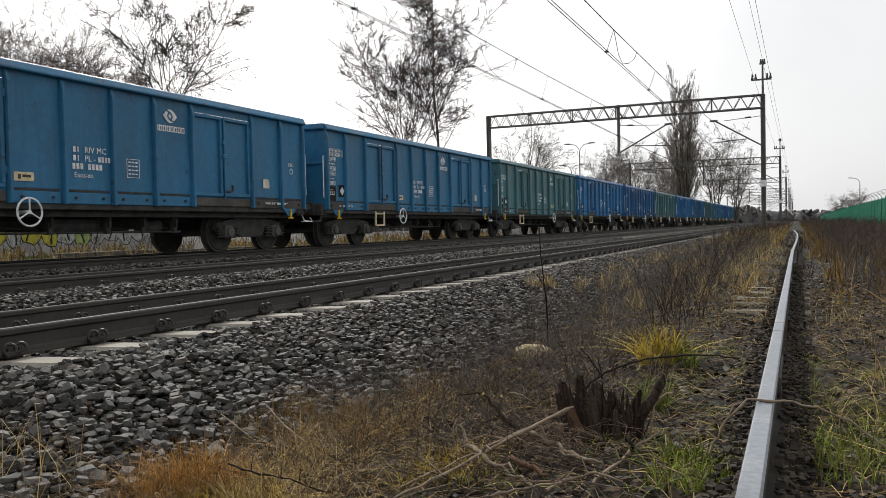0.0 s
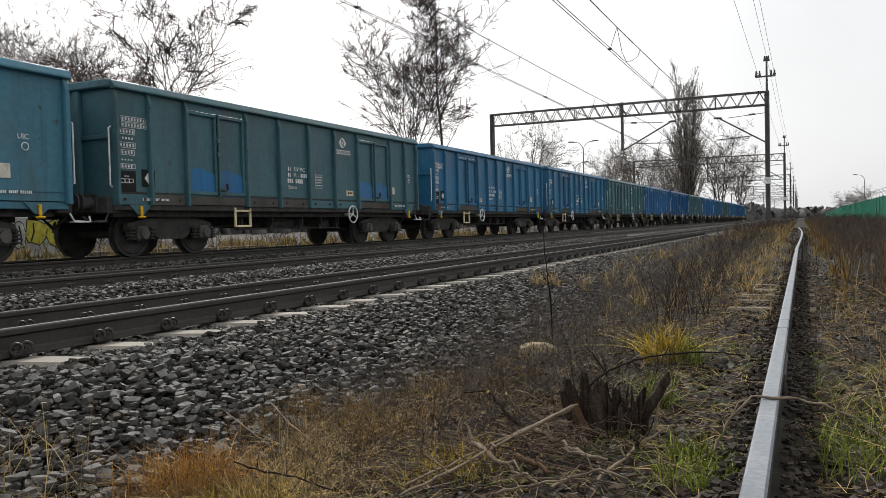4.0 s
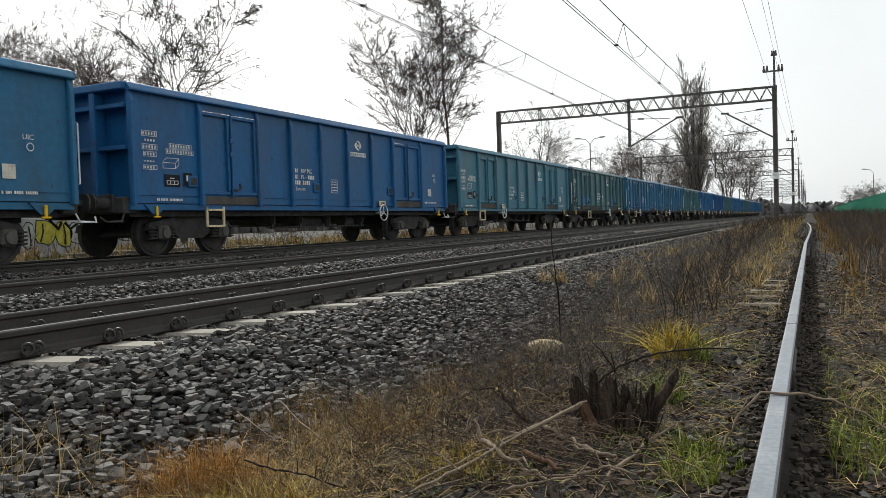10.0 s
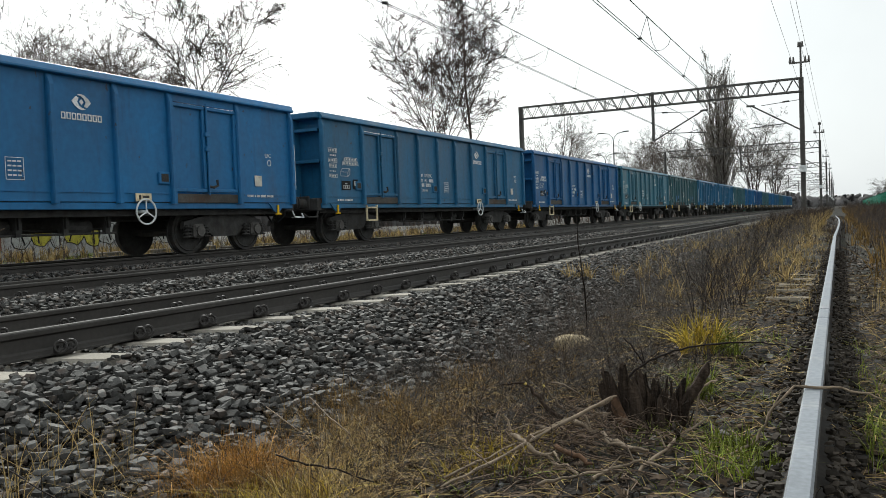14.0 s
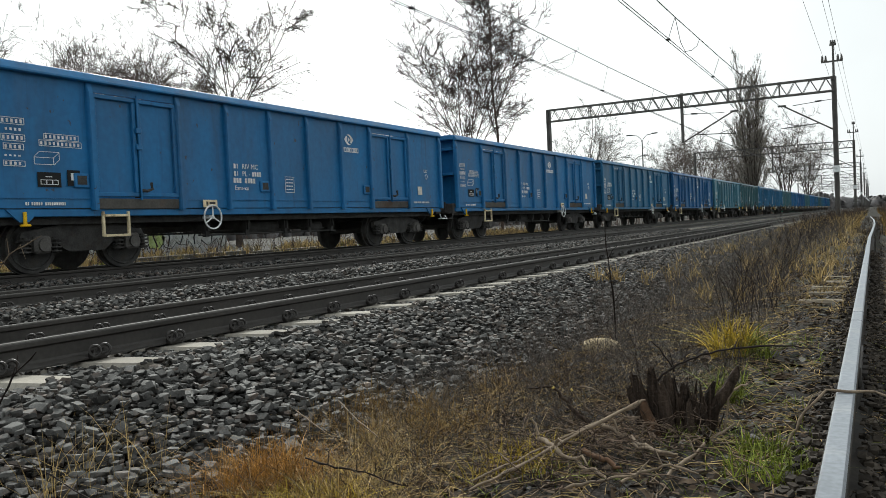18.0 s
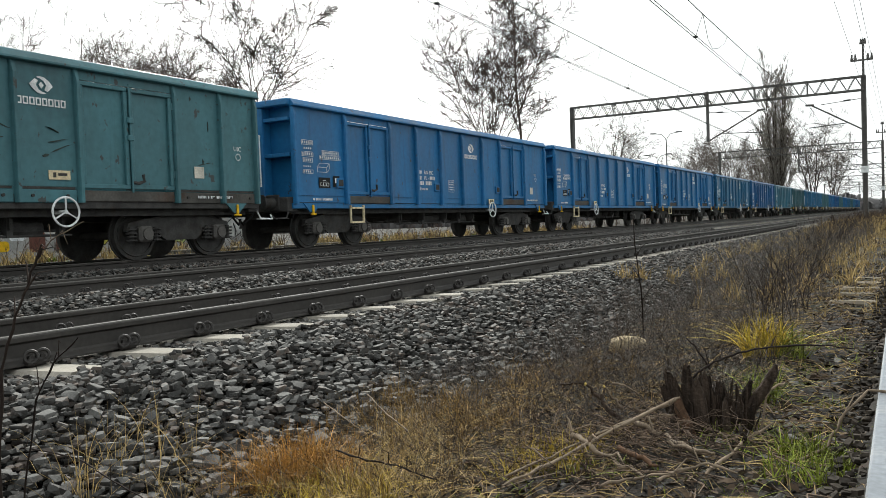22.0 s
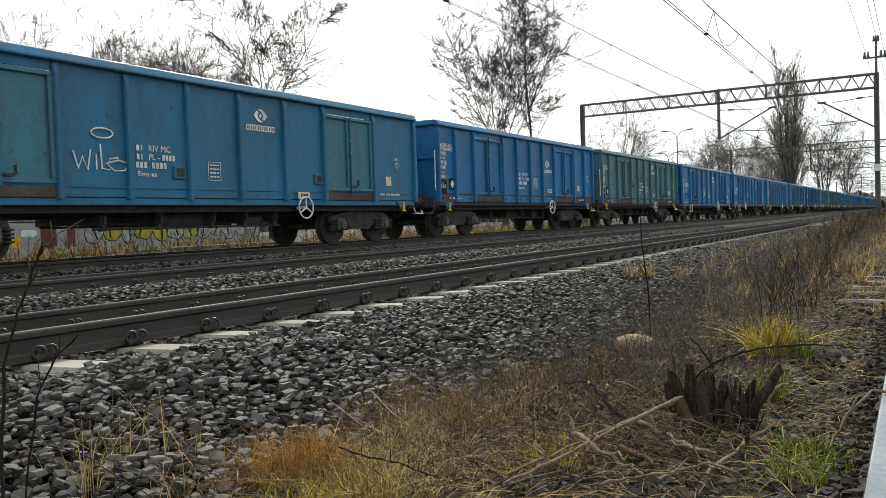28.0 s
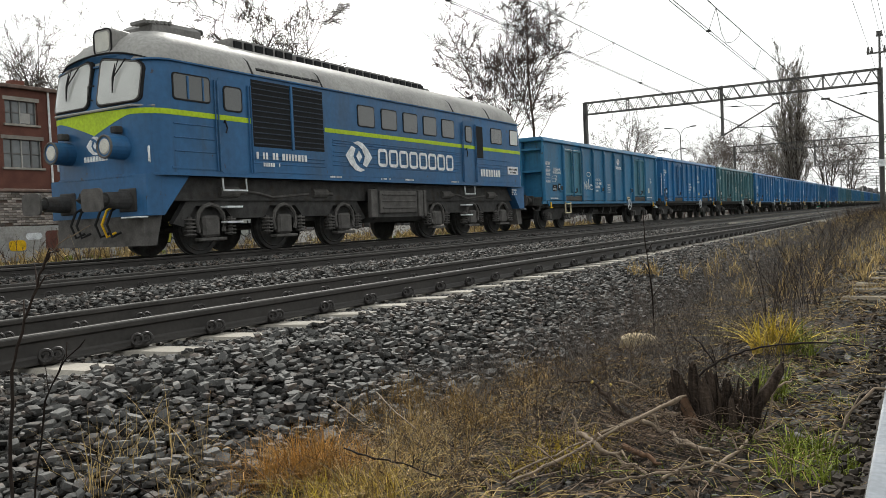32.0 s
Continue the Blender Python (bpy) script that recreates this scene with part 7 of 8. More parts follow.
turf("dry_grass", 4000, (-2.9, -0.6, 30, 90), 0.25, 0.6, 0.02, grass_straw, "dry grass along the far verge", 53, 0.5, 260)
turf("dry_grass", 5000, (0.4, 4.8, 45, 140), 0.3, 0.7, 0.03, grass_rust, "brown dry grass along the far fence", 54, 0.5, 300)

turf("dry_grass", 2600, (-0.9, 0.7, 12, 60), 0.05, 0.20, 0.006, weed_brown, "short brown grass over the old siding", 35, 0.9, 260)
turf("dry_grass", 2600, (-2.2, -0.3, -12, 1.5), 0.04, 0.14, 0.002, grass_rust, "brown dry grass along the path behind", 30, 1.5, 190)
turf("dry_grass", 2600, (0.2, 4.6, -12, 2.0), 0.04, 0.16, 0.0025, weed_grey, "grey-brown grass beside the siding behind", 29, 1.4, 220)
turf("green_grass", 1600, (0.1, 4.0, -12, 2.0), 0.03, 0.11, 0.002, grass_green, "green grass beside the siding behind", 28, 1.4, 110)
turf("dry_grass", 2200, (1.5, 4.8, 1.5, 8.0), 0.06, 0.24, 0.0022, grass_straw, "straw-coloured grass towards the fence", 27, 1.3, 160)
# weeds and brambles
thicket("dry_weeds", 500, (-2.45, -0.95, 2.8, 6.0), 0.08, 0.30, 0.0011, weed_grey, "fine grey-brown weeds on the verge", 6, "weeds", 58, spreadness=0.7)
thicket("dry_weeds", 480, (-2.45, -0.95, 2.8, 6.0), 0.10, 0.32, 0.0012, weed_red, "fine reddish-brown weeds on the verge", 6, "weeds", 61, spreadness=0.5)
thicket("dry_weeds", 450, (-2.8, -0.75, 5.5, 12.0), 0.18, 0.46, 0.0020, weed_grey, "grey-brown weeds beside the ballast", 6, "weeds", 59, spreadness=0.5)
thicket("dry_weeds", 560, (-2.8, -0.75, 5.5, 12.0), 0.16, 0.46, 0.0020, weed_red, "reddish-brown weeds beside the ballast", 6, "weeds", 62, spreadness=0.45)
thicket("dry_weeds", 900, (-3.2, -0.75, 11, 28.0), 0.3, 0.66, 0.0032, weed_grey, "brown leafless weeds along the verge", 6, "weeds", 63, spreadness=0.4)
thicket("brambles", 42, (-1.3, -0.75, 8.5, 13), 0.35, 0.75, 0.0036, weed_dark, "dark leafless bramble stems", 5, "brambles", 64, spreadness=0.3)
thicket("brambles", 36, (-1.05, -0.7, 6.2, 7.2), 0.35, 0.75, 0.004, weed_dark, "dark upright leafless stems in the weeds", 4, "brambles", 60, spreadness=0.22)
thicket("brambles", 90, (-1.6, -0.8, 13, 30), 0.5, 1.0, 0.006, weed_dark, "dark leafless brambles farther on", 6, "brambles", 65, spreadness=0.3)
thicket("dry_weeds", 900, (-3.0, -0.6, 28, 80), 0.4, 1.0, 0.008, weed_brown, "brown weeds along the far verge", 6, "weeds", 66, spreadness=0.35)
thicket("dry_weeds", 600, (0.6, 2.4, 4.0, 9), 0.2, 0.55, 0.0018, weed_red, "reddish-brown weeds beside the siding", 6, "weeds", 67, spreadness=0.4)
thicket("dry_weeds", 2600, (0.5, 4.9, 8, 34), 0.4, 0.85, 0.004, weed_red, "brown leafless weeds between siding and fence", 6, "weeds", 68, spreadness=0.35)
thicket("dry_weeds", 1300, (0.5, 4.9, 30, 110), 0.5, 1.1, 0.010, weed_brown, "tall brown weeds before the fence", 6, "weeds", 69, spreadness=0.35)

thicket("dry_weeds", 30, (-1.65, -0.95, 3.0, 4.3), 0.25, 0.50, 0.0021, weed_brown, "thin upright leafless stems beside the stump", 5, "weeds", 57, spreadness=0.22)
thicket("dry_weeds", 16, (-2.0, -1.5, 3.6, 4.6), 0.12, 0.26, 0.0016, grass_rust, "small rust-red dead shrubs at the ballast foot", 8, "weeds", 56, spreadness=0.6)

# leaf litter and broken twigs on the soil
npr.seed(70)
n = 20000
lx, ly = npr.uniform(-2.1, 1.6, n), 1.3 + 11 * npr.uniform(0, 1, n) ** 1.6
lp = np.stack([lx, ly, np.array([land(a, b) for a, b in zip(lx, ly)]) + 0.008], 1)
tagged(new("leaf_litter", leaf_mesh("leaf_litter", lp, 0.024, litter_mat, 0.3)), "brown fallen leaves on the soil", "leaf litter", kind="stuff")
lx, ly = npr.uniform(-2.1, 1.6, 14000), 1.4 + 10 * npr.uniform(0, 1, 14000) ** 1.6
lp = np.stack([lx, ly, np.array([land(a, b) for a, b in zip(lx, ly)]) + 0.006], 1)
tagged(new("leaf_litter", leaf_mesh("leaf_litter", lp, 0.017, litter_dark, 0.35)), "dark rotted leaves and bark on the soil", "leaf litter", kind="stuff")
n = 5000
sx, sy = npr.uniform(-2.0, 1.4, n), 1.6 + 8 * npr.uniform(0, 1, n) ** 1.5
sa, sl = npr.uniform(0, 6.283, n), npr.uniform(0.02, 0.09, n)
SP = np.zeros((n, 3, 3))
for k in range(3):
    SP[:, k, 0], SP[:, k, 1] = sx + np.cos(sa) * sl * (k - 1), sy + np.sin(sa) * sl * (k - 1)
    SP[:, k, 2] = [land(a, b) + 0.012 for a, b in zip(SP[:, k, 0], SP[:, k, 1])]
SP[:, 1, 2] += npr.uniform(0, 0.025, n)
tagged(new("straw_litter", strands("straw_litter", SP, npr.uniform(0.0006, 0.0016, (n, 1)) * np.ones((1, 3)), grass_straw)), "broken pale straw scattered on the soil", "straw", kind="stuff")
n = 1900
tx, ty = npr.uniform(-2.0, 1.2, n), 1.5 + 8 * npr.uniform(0, 1, n) ** 1.4
ta, tl = npr.uniform(0, 6.283, n), npr.uniform(0.04, 0.2, n)
TP = np.zeros((n, 3, 3))
for k in range(3):
    TP[:, k, 0] = tx + np.cos(ta) * tl * (k - 1) * 0.5
    TP[:, k, 1] = ty + np.sin(ta) * tl * (k - 1) * 0.5
    TP[:, k, 2] = [land(a, b) + 0.012 for a, b in zip(TP[:, k, 0], TP[:, k, 1])]
TP[:, 1, 2] += npr.uniform(0, 0.02, n)
tagged(new("twigs", strands("twigs", TP, npr.uniform(0.0010, 0.0028, (n, 1)) * np.ones((1, 3)), twig_litter)), "dead twigs scattered on the soil", "twigs", kind="stuff")
sp = [(a, b, land(a, b) - 0.004) for a, b in zip(npr.uniform(-2.0, 0.9, 1500), 1.6 + 12 * npr.uniform(0, 1, 1500) ** 1.5)]
sq = [(a, b, land(a, b) - 0.004) for a, b in zip(npr.normal(size=2600) * 0.3 + SIDING_X, 2.0 + 14 * npr.uniform(0, 1, 2600) ** 1.4)]
tagged(strew("gravel", sq, npr.uniform(0.008, 0.03, 2600), stone_grey, None, STONES_FAR), "dirty grey gravel along the siding", "gravel")
tagged(strew("gravel", sp, npr.uniform(0.006, 0.022, 1500), stone_grey, None, STONES), "loose grey gravel on the soil", "gravel")


sd = [(SIDING_X + c * q, b, -0.225 + 0.06 * (1 - (q - 0.045) / 0.10) + 0.02 * w) for q, b, c, w in zip(npr.uniform(0.045, 0.145, 2600), 1.2 + 13 * npr.uniform(0, 1, 2600) ** 1.4, npr.choice((-1, 1, 1), 2600), npr.uniform(0, 1, 2600))]
tagged(strew("gravel", sd, npr.uniform(0.006, 0.017, 2600), grit, None, STONES_FAR), "dirt and grit heaped against the bright rail", "gravel")
turf("dry_grass", 500, (-0.05, 0.14, 1.6, 9.0), 0.03, 0.11, 0.0014, weed_grey, "dead grass against the bright rail", 31, 1.5, 70)


bx, by = npr.uniform(-2.1, 4.5, 9000), npr.uniform(-12, 1.6, 9000)
lp = np.stack([bx, by, np.array([land(a, b) for a, b in zip(bx, by)]) + 0.008], 1)
tagged(new("leaf_litter", leaf_mesh("leaf_litter", lp, 0.026, litter_mat, 0.3)), "brown fallen leaves along the path behind", "leaf litter", kind="stuff")


# stump of a cleared shrub with splintered stems
def slab(rg, x, y, w, t, h, lx, ly):
    """A torn upright plate of wood with ridged sides and a ragged slanting end."""
    n = 9
    ridge = [1 + rg.uniform(-0.22, 0.22) for _ in range(n)]
    tops = [h * rg.uniform(0.72, 1.0) for _ in range(n)]
    rings = []
    for u, q in ((-0.15, 1.5), (0.0, 1.25), (0.22, 1.05), (0.45, 0.98), (0.68, 0.9), (0.86, 0.78), (1.0, 0.5)):
        ring = []
        for k in range(n):
            a = 6.2832 * k / n
            z = u * (tops[k] if u > 0 else h)
            g = q * ridge[k] * rg.uniform(0.9, 1.1)
            ring.append((x + w * g * math.cos(a) + lx * max(u, 0) ** 1.3, y + t * g * math.sin(a) + ly * max(u, 0) ** 1.3, z))
        rings.append(ring)
    return Geo().loft(rings)


def stump():
    rg = random.Random(23)
    ob = thing("stump", "dark splintered stump of a cut shrub with torn stems", "stump", at=(-0.61, 2.94, -0.275))
    for k in range(22):
        u = (k + 0.5) / 22
        x = -0.18 + 0.25 * u + rg.uniform(-0.015, 0.015)
        h = (0.19 + 0.10 * math.sin(3.14 * min(1, u * 1.25 + 0.1))) * rg.uniform(0.72, 1.05)
        part("torn_trunk", slab(rg, x, rg.uniform(-0.06, 0.05), rg.uniform(0.013, 0.026), rg.uniform(0.013, 0.024), h, x * 0.35 + rg.uniform(-0.02, 0.02), rg.uniform(-0.03, 0.02)), wood_rotten, ob)
    for k in range(60):
        a, d = rg.uniform(0, 6.28), rg.uniform(0.03, 0.15)
        x, y = d * math.cos(a) - 0.02, d * math.sin(a) * 0.6
        h = rg.uniform(0.06, 0.22)
        lx, ly = x * 0.35 + rg.uniform(-0.03, 0.03), rg.uniform(-0.05, 0.02)
        r = rg.uniform(0.002, 0.006)
        pts = [(x, y, 0.0), (x + lx * 0.3 + rg.uniform(-0.008, 0.008), y + ly * 0.3, h * 0.5), (x + lx * 0.7 + rg.uniform(-0.01, 0.01), y + ly * 0.7, h * 0.85), (x + lx, y + ly, h)]
        part("splinter", Geo().tube(pts, [r, r * 1.1, r * 0.8, r * 0.2], 5), wood_rotten if k % 4 else wood_weathered, ob)
    # forked stem that leans away, and a short barked stem in front
    part("stem", Geo().tube([(0.04, 0, 0.0), (0.06, -0.01, 0.07), (0.095, 0, 0.13), (0.135, 0.0, 0.19), (0.165, 0.0, 0.245), (0.175, 0.0, 0.275)], [0.032, 0.026, 0.022, 0.020, 0.017, 0.006], 9), wood_rotten, ob)
    part("stem", Geo().tube([(0.055, -0.01, 0.06), (0.07, 0.0, 0.12), (0.075, 0, 0.17), (0.092, 0.0, 0.215)], [0.022, 0.019, 0.017, 0.006], 9), wood_rotten, ob)
    part("stem", Geo().tube([(-0.155, -0.06, 0.145), (-0.145, -0.07, 0.11), (-0.12, -0.08, 0.06), (-0.10, -0.09, 0.0)], [0.012, 0.019, 0.022, 0.024], 9), root_bark, ob, "brown barked stem")


root_bark = stuff("root_bark", (0.115, 0.068, 0.042), 0.9, vary=0.4, scale=20, fine=60, bump=0.5)
stump()


def branch(pts, r, label, material=wood_weathered, cut=False, name="branch", side=()):
    g = Geo()
    n = len(pts)
    fine, rad = [], []
    P = [Vector(p) for p in pts]
    rg = random.Random(int(pts[0][0] * 1000) + n)
    for i in range(n - 1):
        for k in range(4):
            u = k / 4
            fine.append(P[i].lerp(P[i + 1], u) + Vector((rg.uniform(-1, 1), rg.uniform(-1, 1), rg.uniform(-1, 1))) * r * 0.6)
            rad.append(r * 0.85 * (1 - 0.4 * (i + u) / (n - 1)) * rg.uniform(0.72, 1.22))
    fine.append(P[-1])
    rad.append(r * 0.35)
    fine = [Vector((p.x, p.y, max(p.z, land(p.x, p.y) + r + 0.012))) for p in fine]
    for a, dx, dy, dz in side:
        p = fine[int(a * (len(fine) - 1))]
        q = p + Vector((dx, dy, dz))
        m = (p + q) / 2 + Vector((0, 0, 0.02))
        g.tube([p, m, q], [r * 0.45, r * 0.3, r * 0.15], 5)
    g.tube(fine, rad, 7)
    ob = tagged(new(name, g.mesh(name, 60)), label, "branch", "cut branches")
    ob.data.materials.append(material)
    if cut:
        d = (P[-1] - P[-2]).normalized()
        part("cut_end", Geo().cyl(P[-1] - d * 0.004, P[-1] + d * 0.004, r * 0.42, n=8), cut_wood, ob, "bright fresh cut")
    return ob


branch([(-0.739, 2.755, -0.108), (-0.895, 2.546, -0.177), (-0.978, 2.193, -0.206), (-1.057, 2.020, -0.229)], 0.0076, "long grey dead branch lying on the verge", side=((0.4, -0.1, -0.15, 0.02), (0.7, -0.12, 0.03, 0.03)))
branch([(-0.786, 2.774, -0.136), (-0.936, 2.584, -0.198), (-1.015, 2.276, -0.210), (-1.085, 2.098, -0.229)], 0.0068, "grey dead branch beside another", side=((0.5, 0.08, -0.12, 0.0),))
branch([(-1.018, 2.489, -0.189), (-0.913, 2.375, -0.197), (-0.812, 2.308, -0.210), (-0.710, 2.236, -0.220)], 0.0125, "broken forked branch with pale wood", side=((0.06, -0.03, 0.02, 0.06), (0.3, 0.05, -0.05, 0.03), (0.6, 0.05, -0.05, 0.0)))
branch([(-0.903, 2.755, -0.196), (-0.749, 2.641, -0.202), (-0.668, 2.508, -0.197), (-0.554, 2.470, -0.199)], 0.0135, "short gnarled dead branch before the stump", side=((0.3, -0.04, 0.03, 0.05), (0.6, 0.05, 0.0, -0.02)))
branch([(-0.696, 2.489, -0.188), (-0.618, 2.451, -0.188), (-0.553, 2.422, -0.186)], 0.0085, "short pale dead stick")
branch([(-0.840, 2.422, -0.204), (-0.763, 2.375, -0.206), (-0.694, 2.347, -0.220)], 0.0120, "brown rotten branch under the others", root_bark)
branch([(-0.652, 2.181, -0.210), (-0.609, 2.299, -0.204), (-0.545, 2.328, -0.190), (-0.465, 2.335, -0.210)], 0.0060, "crooked dead stick on the leaf litter", side=((0.3, 0.05, 0.06, 0.02), (0.6, -0.05, 0.05, 0.03)))
branch([(-0.780, 2.083, -0.210), (-0.707, 2.137, -0.196), (-0.612, 2.185, -0.184)], 0.0060, "thin dead stick close to the ground")
branch([(-0.868, 2.850, -0.210), (-0.811, 2.840, -0.191), (-0.767, 2.840, -0.181)], 0.0090, "bleached splinter lying by the stump")
branch([(-0.863, 2.880, -0.186), (-0.801, 2.870, -0.153), (-0.751, 2.870, -0.126)], 0.0090, "pale torn splinter leaning on the stump")
branch([(-0.552, 2.308, -0.255), (-0.525, 2.500, -0.228), (-0.496, 2.700, -0.212), (-0.438, 2.850, -0.183)], 0.0075, "pale upright dead branch by the stump", side=((0.6, 0.08, 0.04, 0.03), (0.45, -0.05, 0.05, 0.05)))
branch([(-0.504, 2.650, -0.227), (-0.497, 2.660, -0.183), (-0.516, 2.700, -0.171)], 0.0100, "dark rotten stub beside the pale branch", wood_rotten)
branch([(-0.491, 3.000, -0.117), (-0.451, 3.020, -0.097), (-0.422, 3.050, -0.084)], 0.0060, "pale stick leaning on the forked stem")
branch([(-1.045, 3.000, -0.118), (-0.997, 3.000, -0.127), (-0.949, 3.020, -0.158), (-0.931, 3.050, -0.186)], 0.0050, "thin pale forked twig", side=((0.5, 0.04, 0.0, 0.03), (0.7, -0.05, 0.0, -0.04)))
branch([(-1.016, 2.979, -0.260), (-1.069, 2.950, -0.190), (-1.120, 2.900, -0.108)], 0.0145, "dark cut stem with a bright end", wood_rotten, True, side=((0.5, 0.02, 0.06, 0.08),))
branch([(-1.115, 2.900, -0.107), (-1.168, 2.900, -0.108), (-1.225, 2.900, -0.119)], 0.0050, "thin dead twig on a cut stem", wood_rotten)
branch([(-1.007, 3.000, -0.219), (-1.036, 2.970, -0.169), (-1.062, 2.950, -0.124)], 0.0095, "pale cut stem beside the stump", wood_weathered, True)
branch([(-0.748, 2.900, -0.090), (-0.702, 2.950, -0.047), (-0.656, 3.000, -0.017), (-0.589, 3.100, 0.006), (-0.497, 3.250, 0.012), (-0.334, 3.500, -0.012), (-0.227, 3.700, -0.054)], 0.0062, "arching bramble cane over the stump", weed_dark, side=((0.3, -0.03, 0.02, 0.07), (0.4, 0.02, 0.03, 0.05), (0.7, 0.03, 0.02, 0.04)))
branch([(-0.671, 3.000, -0.040), (-0.720, 3.000, 0.038), (-0.754, 3.000, 0.070)], 0.0040, "thin dark twig rising behind the stump", weed_dark)
branch([(-0.325, 2.559, -0.260), (-0.264, 2.750, -0.216), (-0.213, 2.800, -0.116), (-0.150, 2.850, -0.052), (-0.033, 2.850, -0.050), (0.063, 2.850, -0.062), (0.160, 2.840, -0.100), (0.300, 2.800, -0.200)], 0.0065, "thin dead cane lying across the rail", side=((0.3, 0.05, 0.05, 0.06),))
branch([(-1.730, 5.850, -0.400), (-1.750, 5.850, 0.000), (-1.800, 5.900, 0.320), (-1.820, 5.950, 0.540)], 0.0080, "tall thin dark stem standing alone", weed_dark, side=((0.3, 0.12, 0.0, 0.14), (0.45, -0.1, 0, 0.12), (0.62, 0.08, 0, 0.1)))
branch([(-1.820, 1.000, -0.420), (-1.800, 1.000, -0.050), (-1.769, 1.000, 0.242), (-1.705, 1.000, 0.362), (-1.636, 1.000, 0.460), (-1.598, 1.000, 0.509)], 0.0052, "thin dark branched sapling close to the rails", weed_dark, side=((0.55, 0.03, 0.0, 0.03), (0.62, -0.03, 0.02, 0.04), (0.7, 0.10, 0.0, 0.05), (0.78, -0.04, 0.02, 0.05), (0.84, 0.05, 0.02, 0.05), (0.92, 0.04, 0.0, 0.02)), name="sapling")
branch([(-1.760, 1.000, -0.420), (-1.700, 1.000, 0.000), (-1.647, 1.000, 0.185), (-1.581, 1.000, 0.270), (-1.495, 1.000, 0.327)], 0.0030, "second thin dark sapling twig", weed_dark, side=((0.6, -0.01, 0.0, 0.06), (0.75, 0.03, 0.0, 0.01), (0.85, 0.01, 0.0, 0.03)), name="sapling")
branch([(-1.708, 1.050, 0.471), (-1.643, 1.050, 0.526), (-1.529, 1.050, 0.562)], 0.0022, "pale thin twig of a sapling", side=((0.5, -0.01, 0.0, 0.03), (0.7, 0.03, 0.0, -0.02)), name="sapling")
branch([(-3.350, 1.853, -0.360), (-2.935, 1.764, -0.260), (-2.548, 1.712, -0.240), (-2.258, 1.626, -0.250), (-2.033, 1.587, -0.280)], 0.0042, "thin dark thorny cane over the ballast foot", weed_dark, side=((0.3, 0.02, 0.02, 0.05), (0.5, -0.02, 0.03, 0.04), (0.6, 0.03, -0.02, 0.04), (0.75, -0.02, 0.02, 0.05), (0.9, 0.03, 0.0, 0.04)))
branch([(-2.756, 1.528, -0.360), (-2.740, 1.674, -0.320), (-2.708, 1.860, -0.300), (-2.987, 2.215, -0.360)], 0.0026, "thin bramble cane arching over stones", weed_dark, side=((0.5, 0.1, 0.05, 0.03),))
branch([(-3.687, 2.047, -0.360), (-3.435, 2.044, -0.260), (-3.388, 2.196, -0.200)], 0.0020, "thin dead stem before the ballast", weed_dark, side=((0.5, 0.03, 0.0, 0.04),))
branch([(-1.845, 2.262, -0.280), (-1.653, 2.183, -0.270), (-1.520, 2.168, -0.270), (-1.347, 2.125, -0.280)], 0.0045, "dark thorny cane lying over dry grass", weed_dark, side=((0.3, 0.0, 0.02, 0.05), (0.6, 0.02, -0.02, 0.05), (0.8, 0.0, 0.02, 0.04)))
branch([(-2.437, 2.934, -0.300), (-2.160, 2.746, -0.310), (-1.987, 2.647, -0.330)], 0.0035, "pale dry stick leaning on the ballast")
branch([(-2.233, 3.007, -0.260), (-1.974, 2.789, -0.280), (-1.794, 2.675, -0.310)], 0.0045, "pale dry stick in the rust-brown grass")
block = tagged(new("stone_block", Geo().loft([[(-1.75 + 0.14 * r * math.cos(a), 5.52 + 0.09 * r * math.sin(a), z + 0.01 * math.sin(3 * a)) for a in [0.2 + i * 0.698 for i in range(9)]] for r, z in ((0.9, -0.52), (1.1, -0.42), (0.95, -0.35), (0.55, -0.325))]).mesh("stone_block", 45)), "pale yellowish stone block lying in the weeds", "stone")
block.data.materials.append(lime_stone)
npr.seed(90)
turf("grass_tuft", 260, (-0.80, -0.60, 4.42, 4.62), 0.12, 0.30, 0.0034, grass_yellow, "yellow-green grass tuft behind the stump", 91, 1.1)
turf("grass_tuft", 110, (-0.62, -0.48, 4.35, 4.5), 0.10, 0.24, 0.0020, grass_green, "green and yellow grass tuft", 92, 0.9)
turf("grass_tuft", 150, (-0.62, -0.50, 3.38, 3.56), 0.08, 0.20, 0.0022, grass_green, "green grass tuft by the stump", 93, 0.9)
turf("grass_tuft", 420, (-0.40, -0.18, 2.35, 2.75), 0.04, 0.11, 0.0022, grass_green, "bright green grass tuft beside the rail", 94, 0.8)
turf("grass_tuft", 300, (0.05, 0.35, 2.6, 3.2), 0.06, 0.18, 0.0018, grass_green, "bright green grass tuft beyond the rail", 98, 0.9)
turf("grass_tuft", 200, (-1.25, -0.9, 2.25, 2.6), 0.05, 0.14, 0.0018, grass_yellow, "yellowed grass among the cut branches", 99, 0.9)


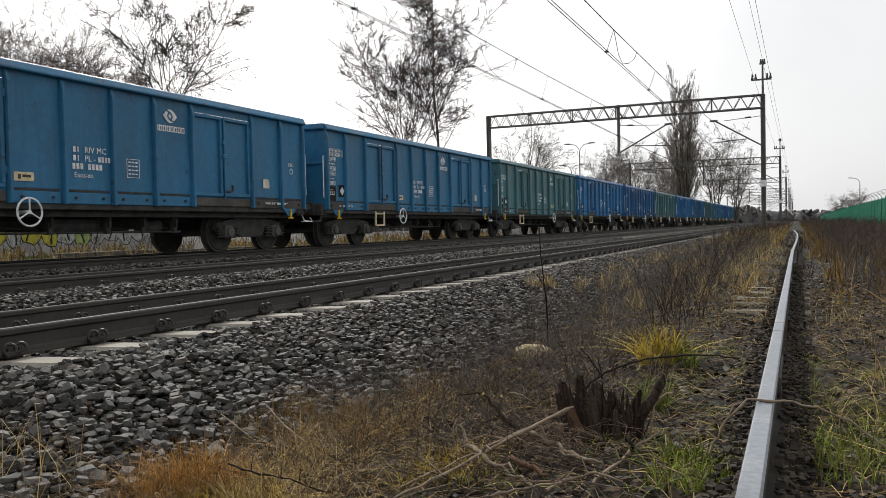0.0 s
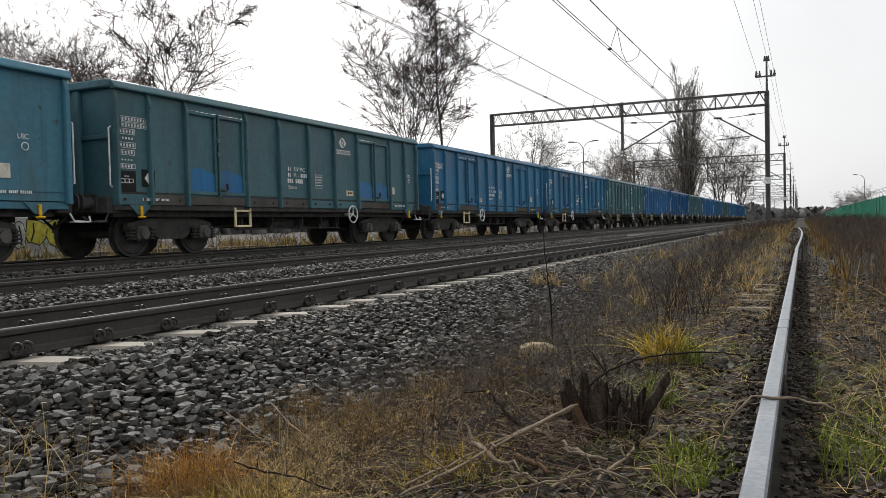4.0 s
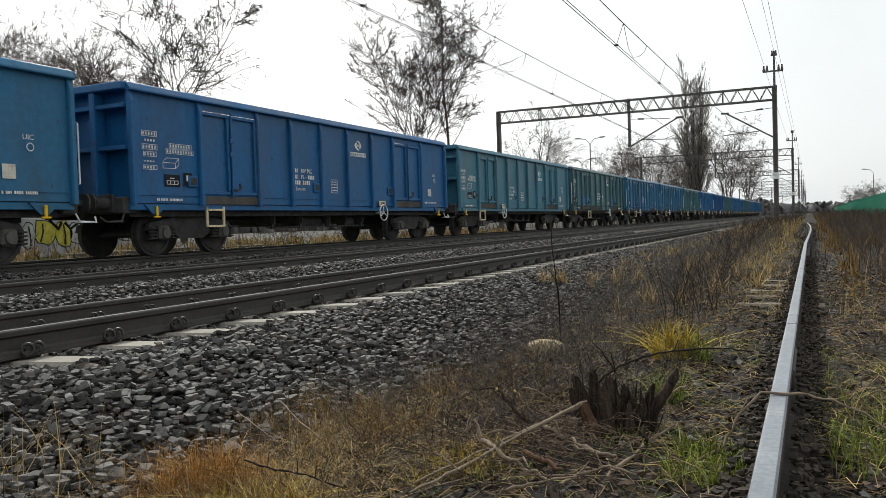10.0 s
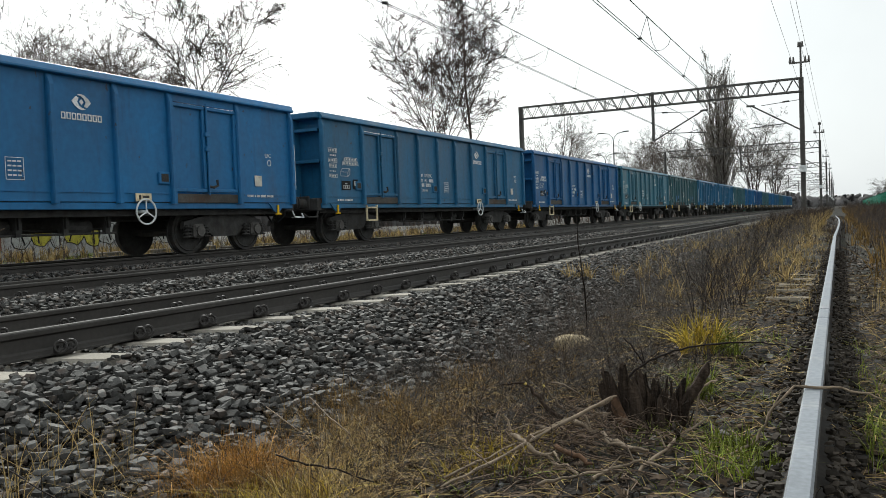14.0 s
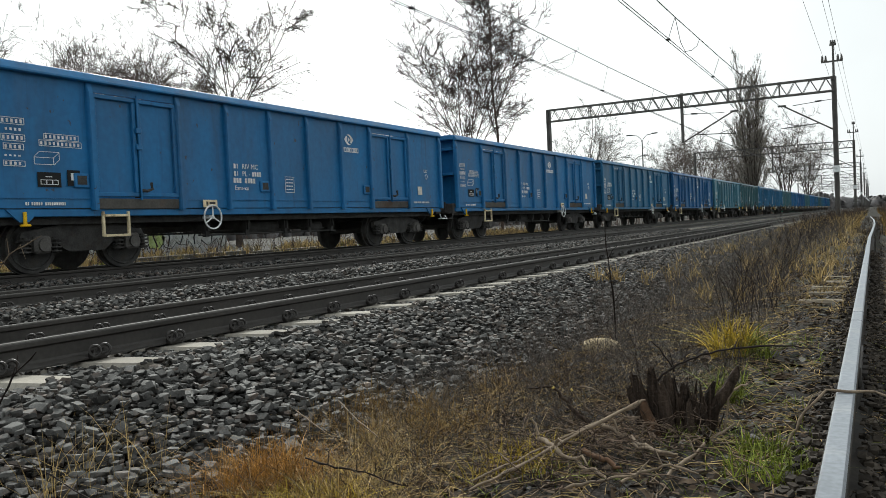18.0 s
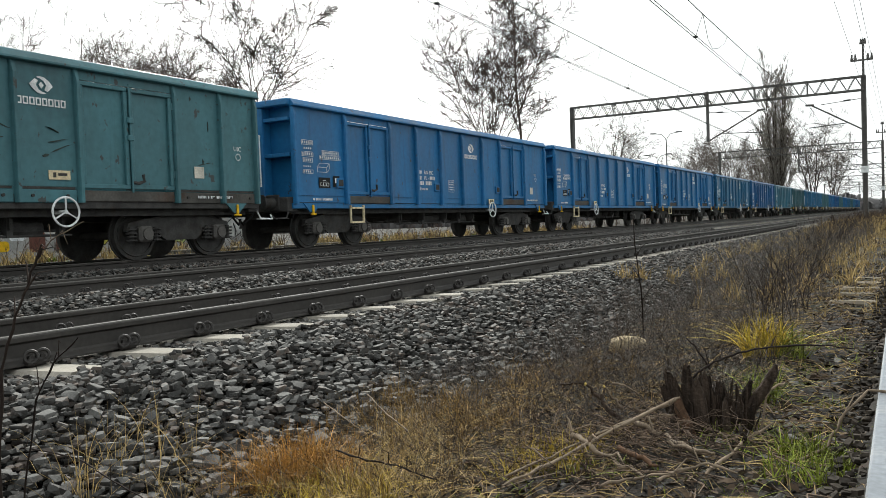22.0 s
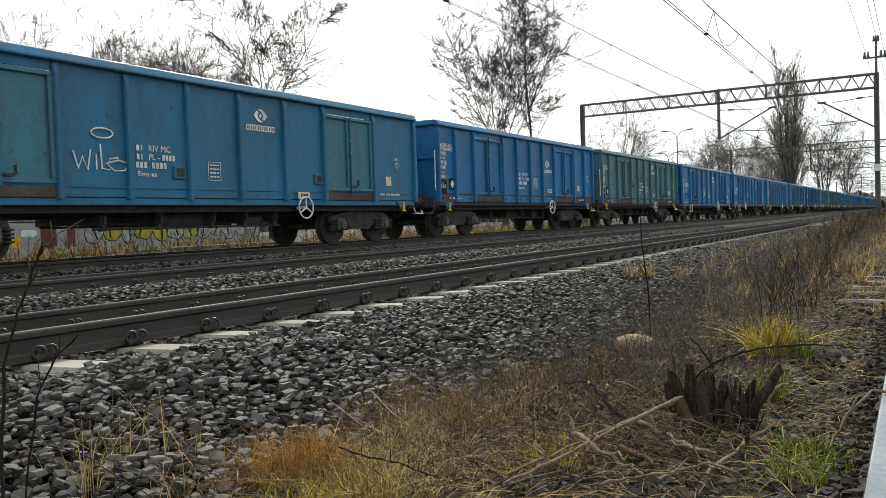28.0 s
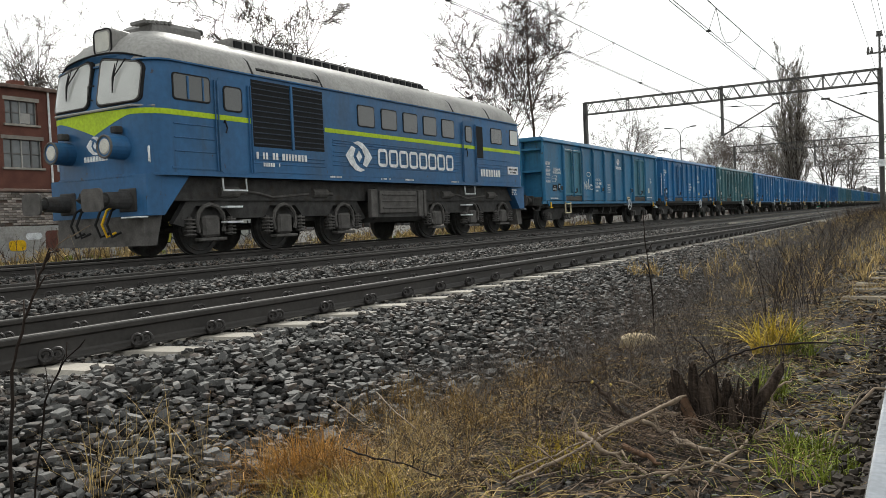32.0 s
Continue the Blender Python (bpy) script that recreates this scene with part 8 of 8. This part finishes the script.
# brushwood: the heap of cut twigs in front of and beside the stump
npr.seed(95)
n = 300
bx, by = -0.86 + npr.normal(size=n) * 0.27, 2.62 + npr.normal(size=n) * 0.24
ba = radians(215) + npr.normal(size=n) * 1.1
bl = npr.uniform(0.06, 0.34, n)
tilt = np.abs(npr.normal(size=n)) * 0.22
heap = 0.07 * np.exp(-((bx + 0.68) ** 2 + (by - 2.85) ** 2) / 0.05)
BP = np.zeros((n, 5, 3))
for k in range(5):
    u = k / 4 - 0.5
    BP[:, k, 0] = bx + np.cos(ba) * bl * u + npr.normal(size=n) * 0.016
    BP[:, k, 1] = by + np.sin(ba) * bl * u + npr.normal(size=n) * 0.012
    BP[:, k, 2] = np.array([land(a, b) for a, b in zip(bx, by)]) + 0.015 + heap * npr.uniform(0.1, 1.0, n) + tilt * bl * (u + 0.5) + npr.normal(size=n) * 0.004
tagged(new("brushwood", strands("brushwood", BP, npr.triangular(0.0007, 0.0012, 0.0040, (n, 1)) * np.linspace(1, 0.4, 5)[None, :], stuff("brushwood", (0.125, 0.092, 0.068), 0.9, vary=0.3, bump=0, by_island=0.75), 4)), "heap of dead cut twigs round the stump", "brushwood", kind="stuff")
thicket("dry_weeds", 1100, (-1.8, -0.55, 2.0, 5.0), 0.06, 0.22, 0.0011, weed_dark, "fine dark weed stems round the stump", 5, "weeds", 96, spreadness=0.8)
thicket("dry_weeds", 200, (-2.5, -1.2, 1.6, 2.8), 0.08, 0.28, 0.0011, weed_grey, "thin dead stems at the foot of the ballast", 4, "weeds", 97, spreadness=0.6)


def run(t):
    """How far the train has rolled along the line after t seconds."""
    return 5.0439 * t + 0.007981 * t * t + 0.00005136 * t ** 3


def motions():
    times = [i for i in range(33)]
    fine = [i * 0.125 for i in range(257)]
    for ob, u in TRAIN:
        walk(ob, [(t, pose(TRACK_X[2], u + run(t), TRACK_Z[2])) for t in times])
        for wheel in ob.children:
            if wheel.name.startswith("wheelset"):
                x, y, z = wheel.location
                walk(wheel, [(t, pose(x, y, z, -math.degrees(run(t) / z))) for t in fine])


motions()
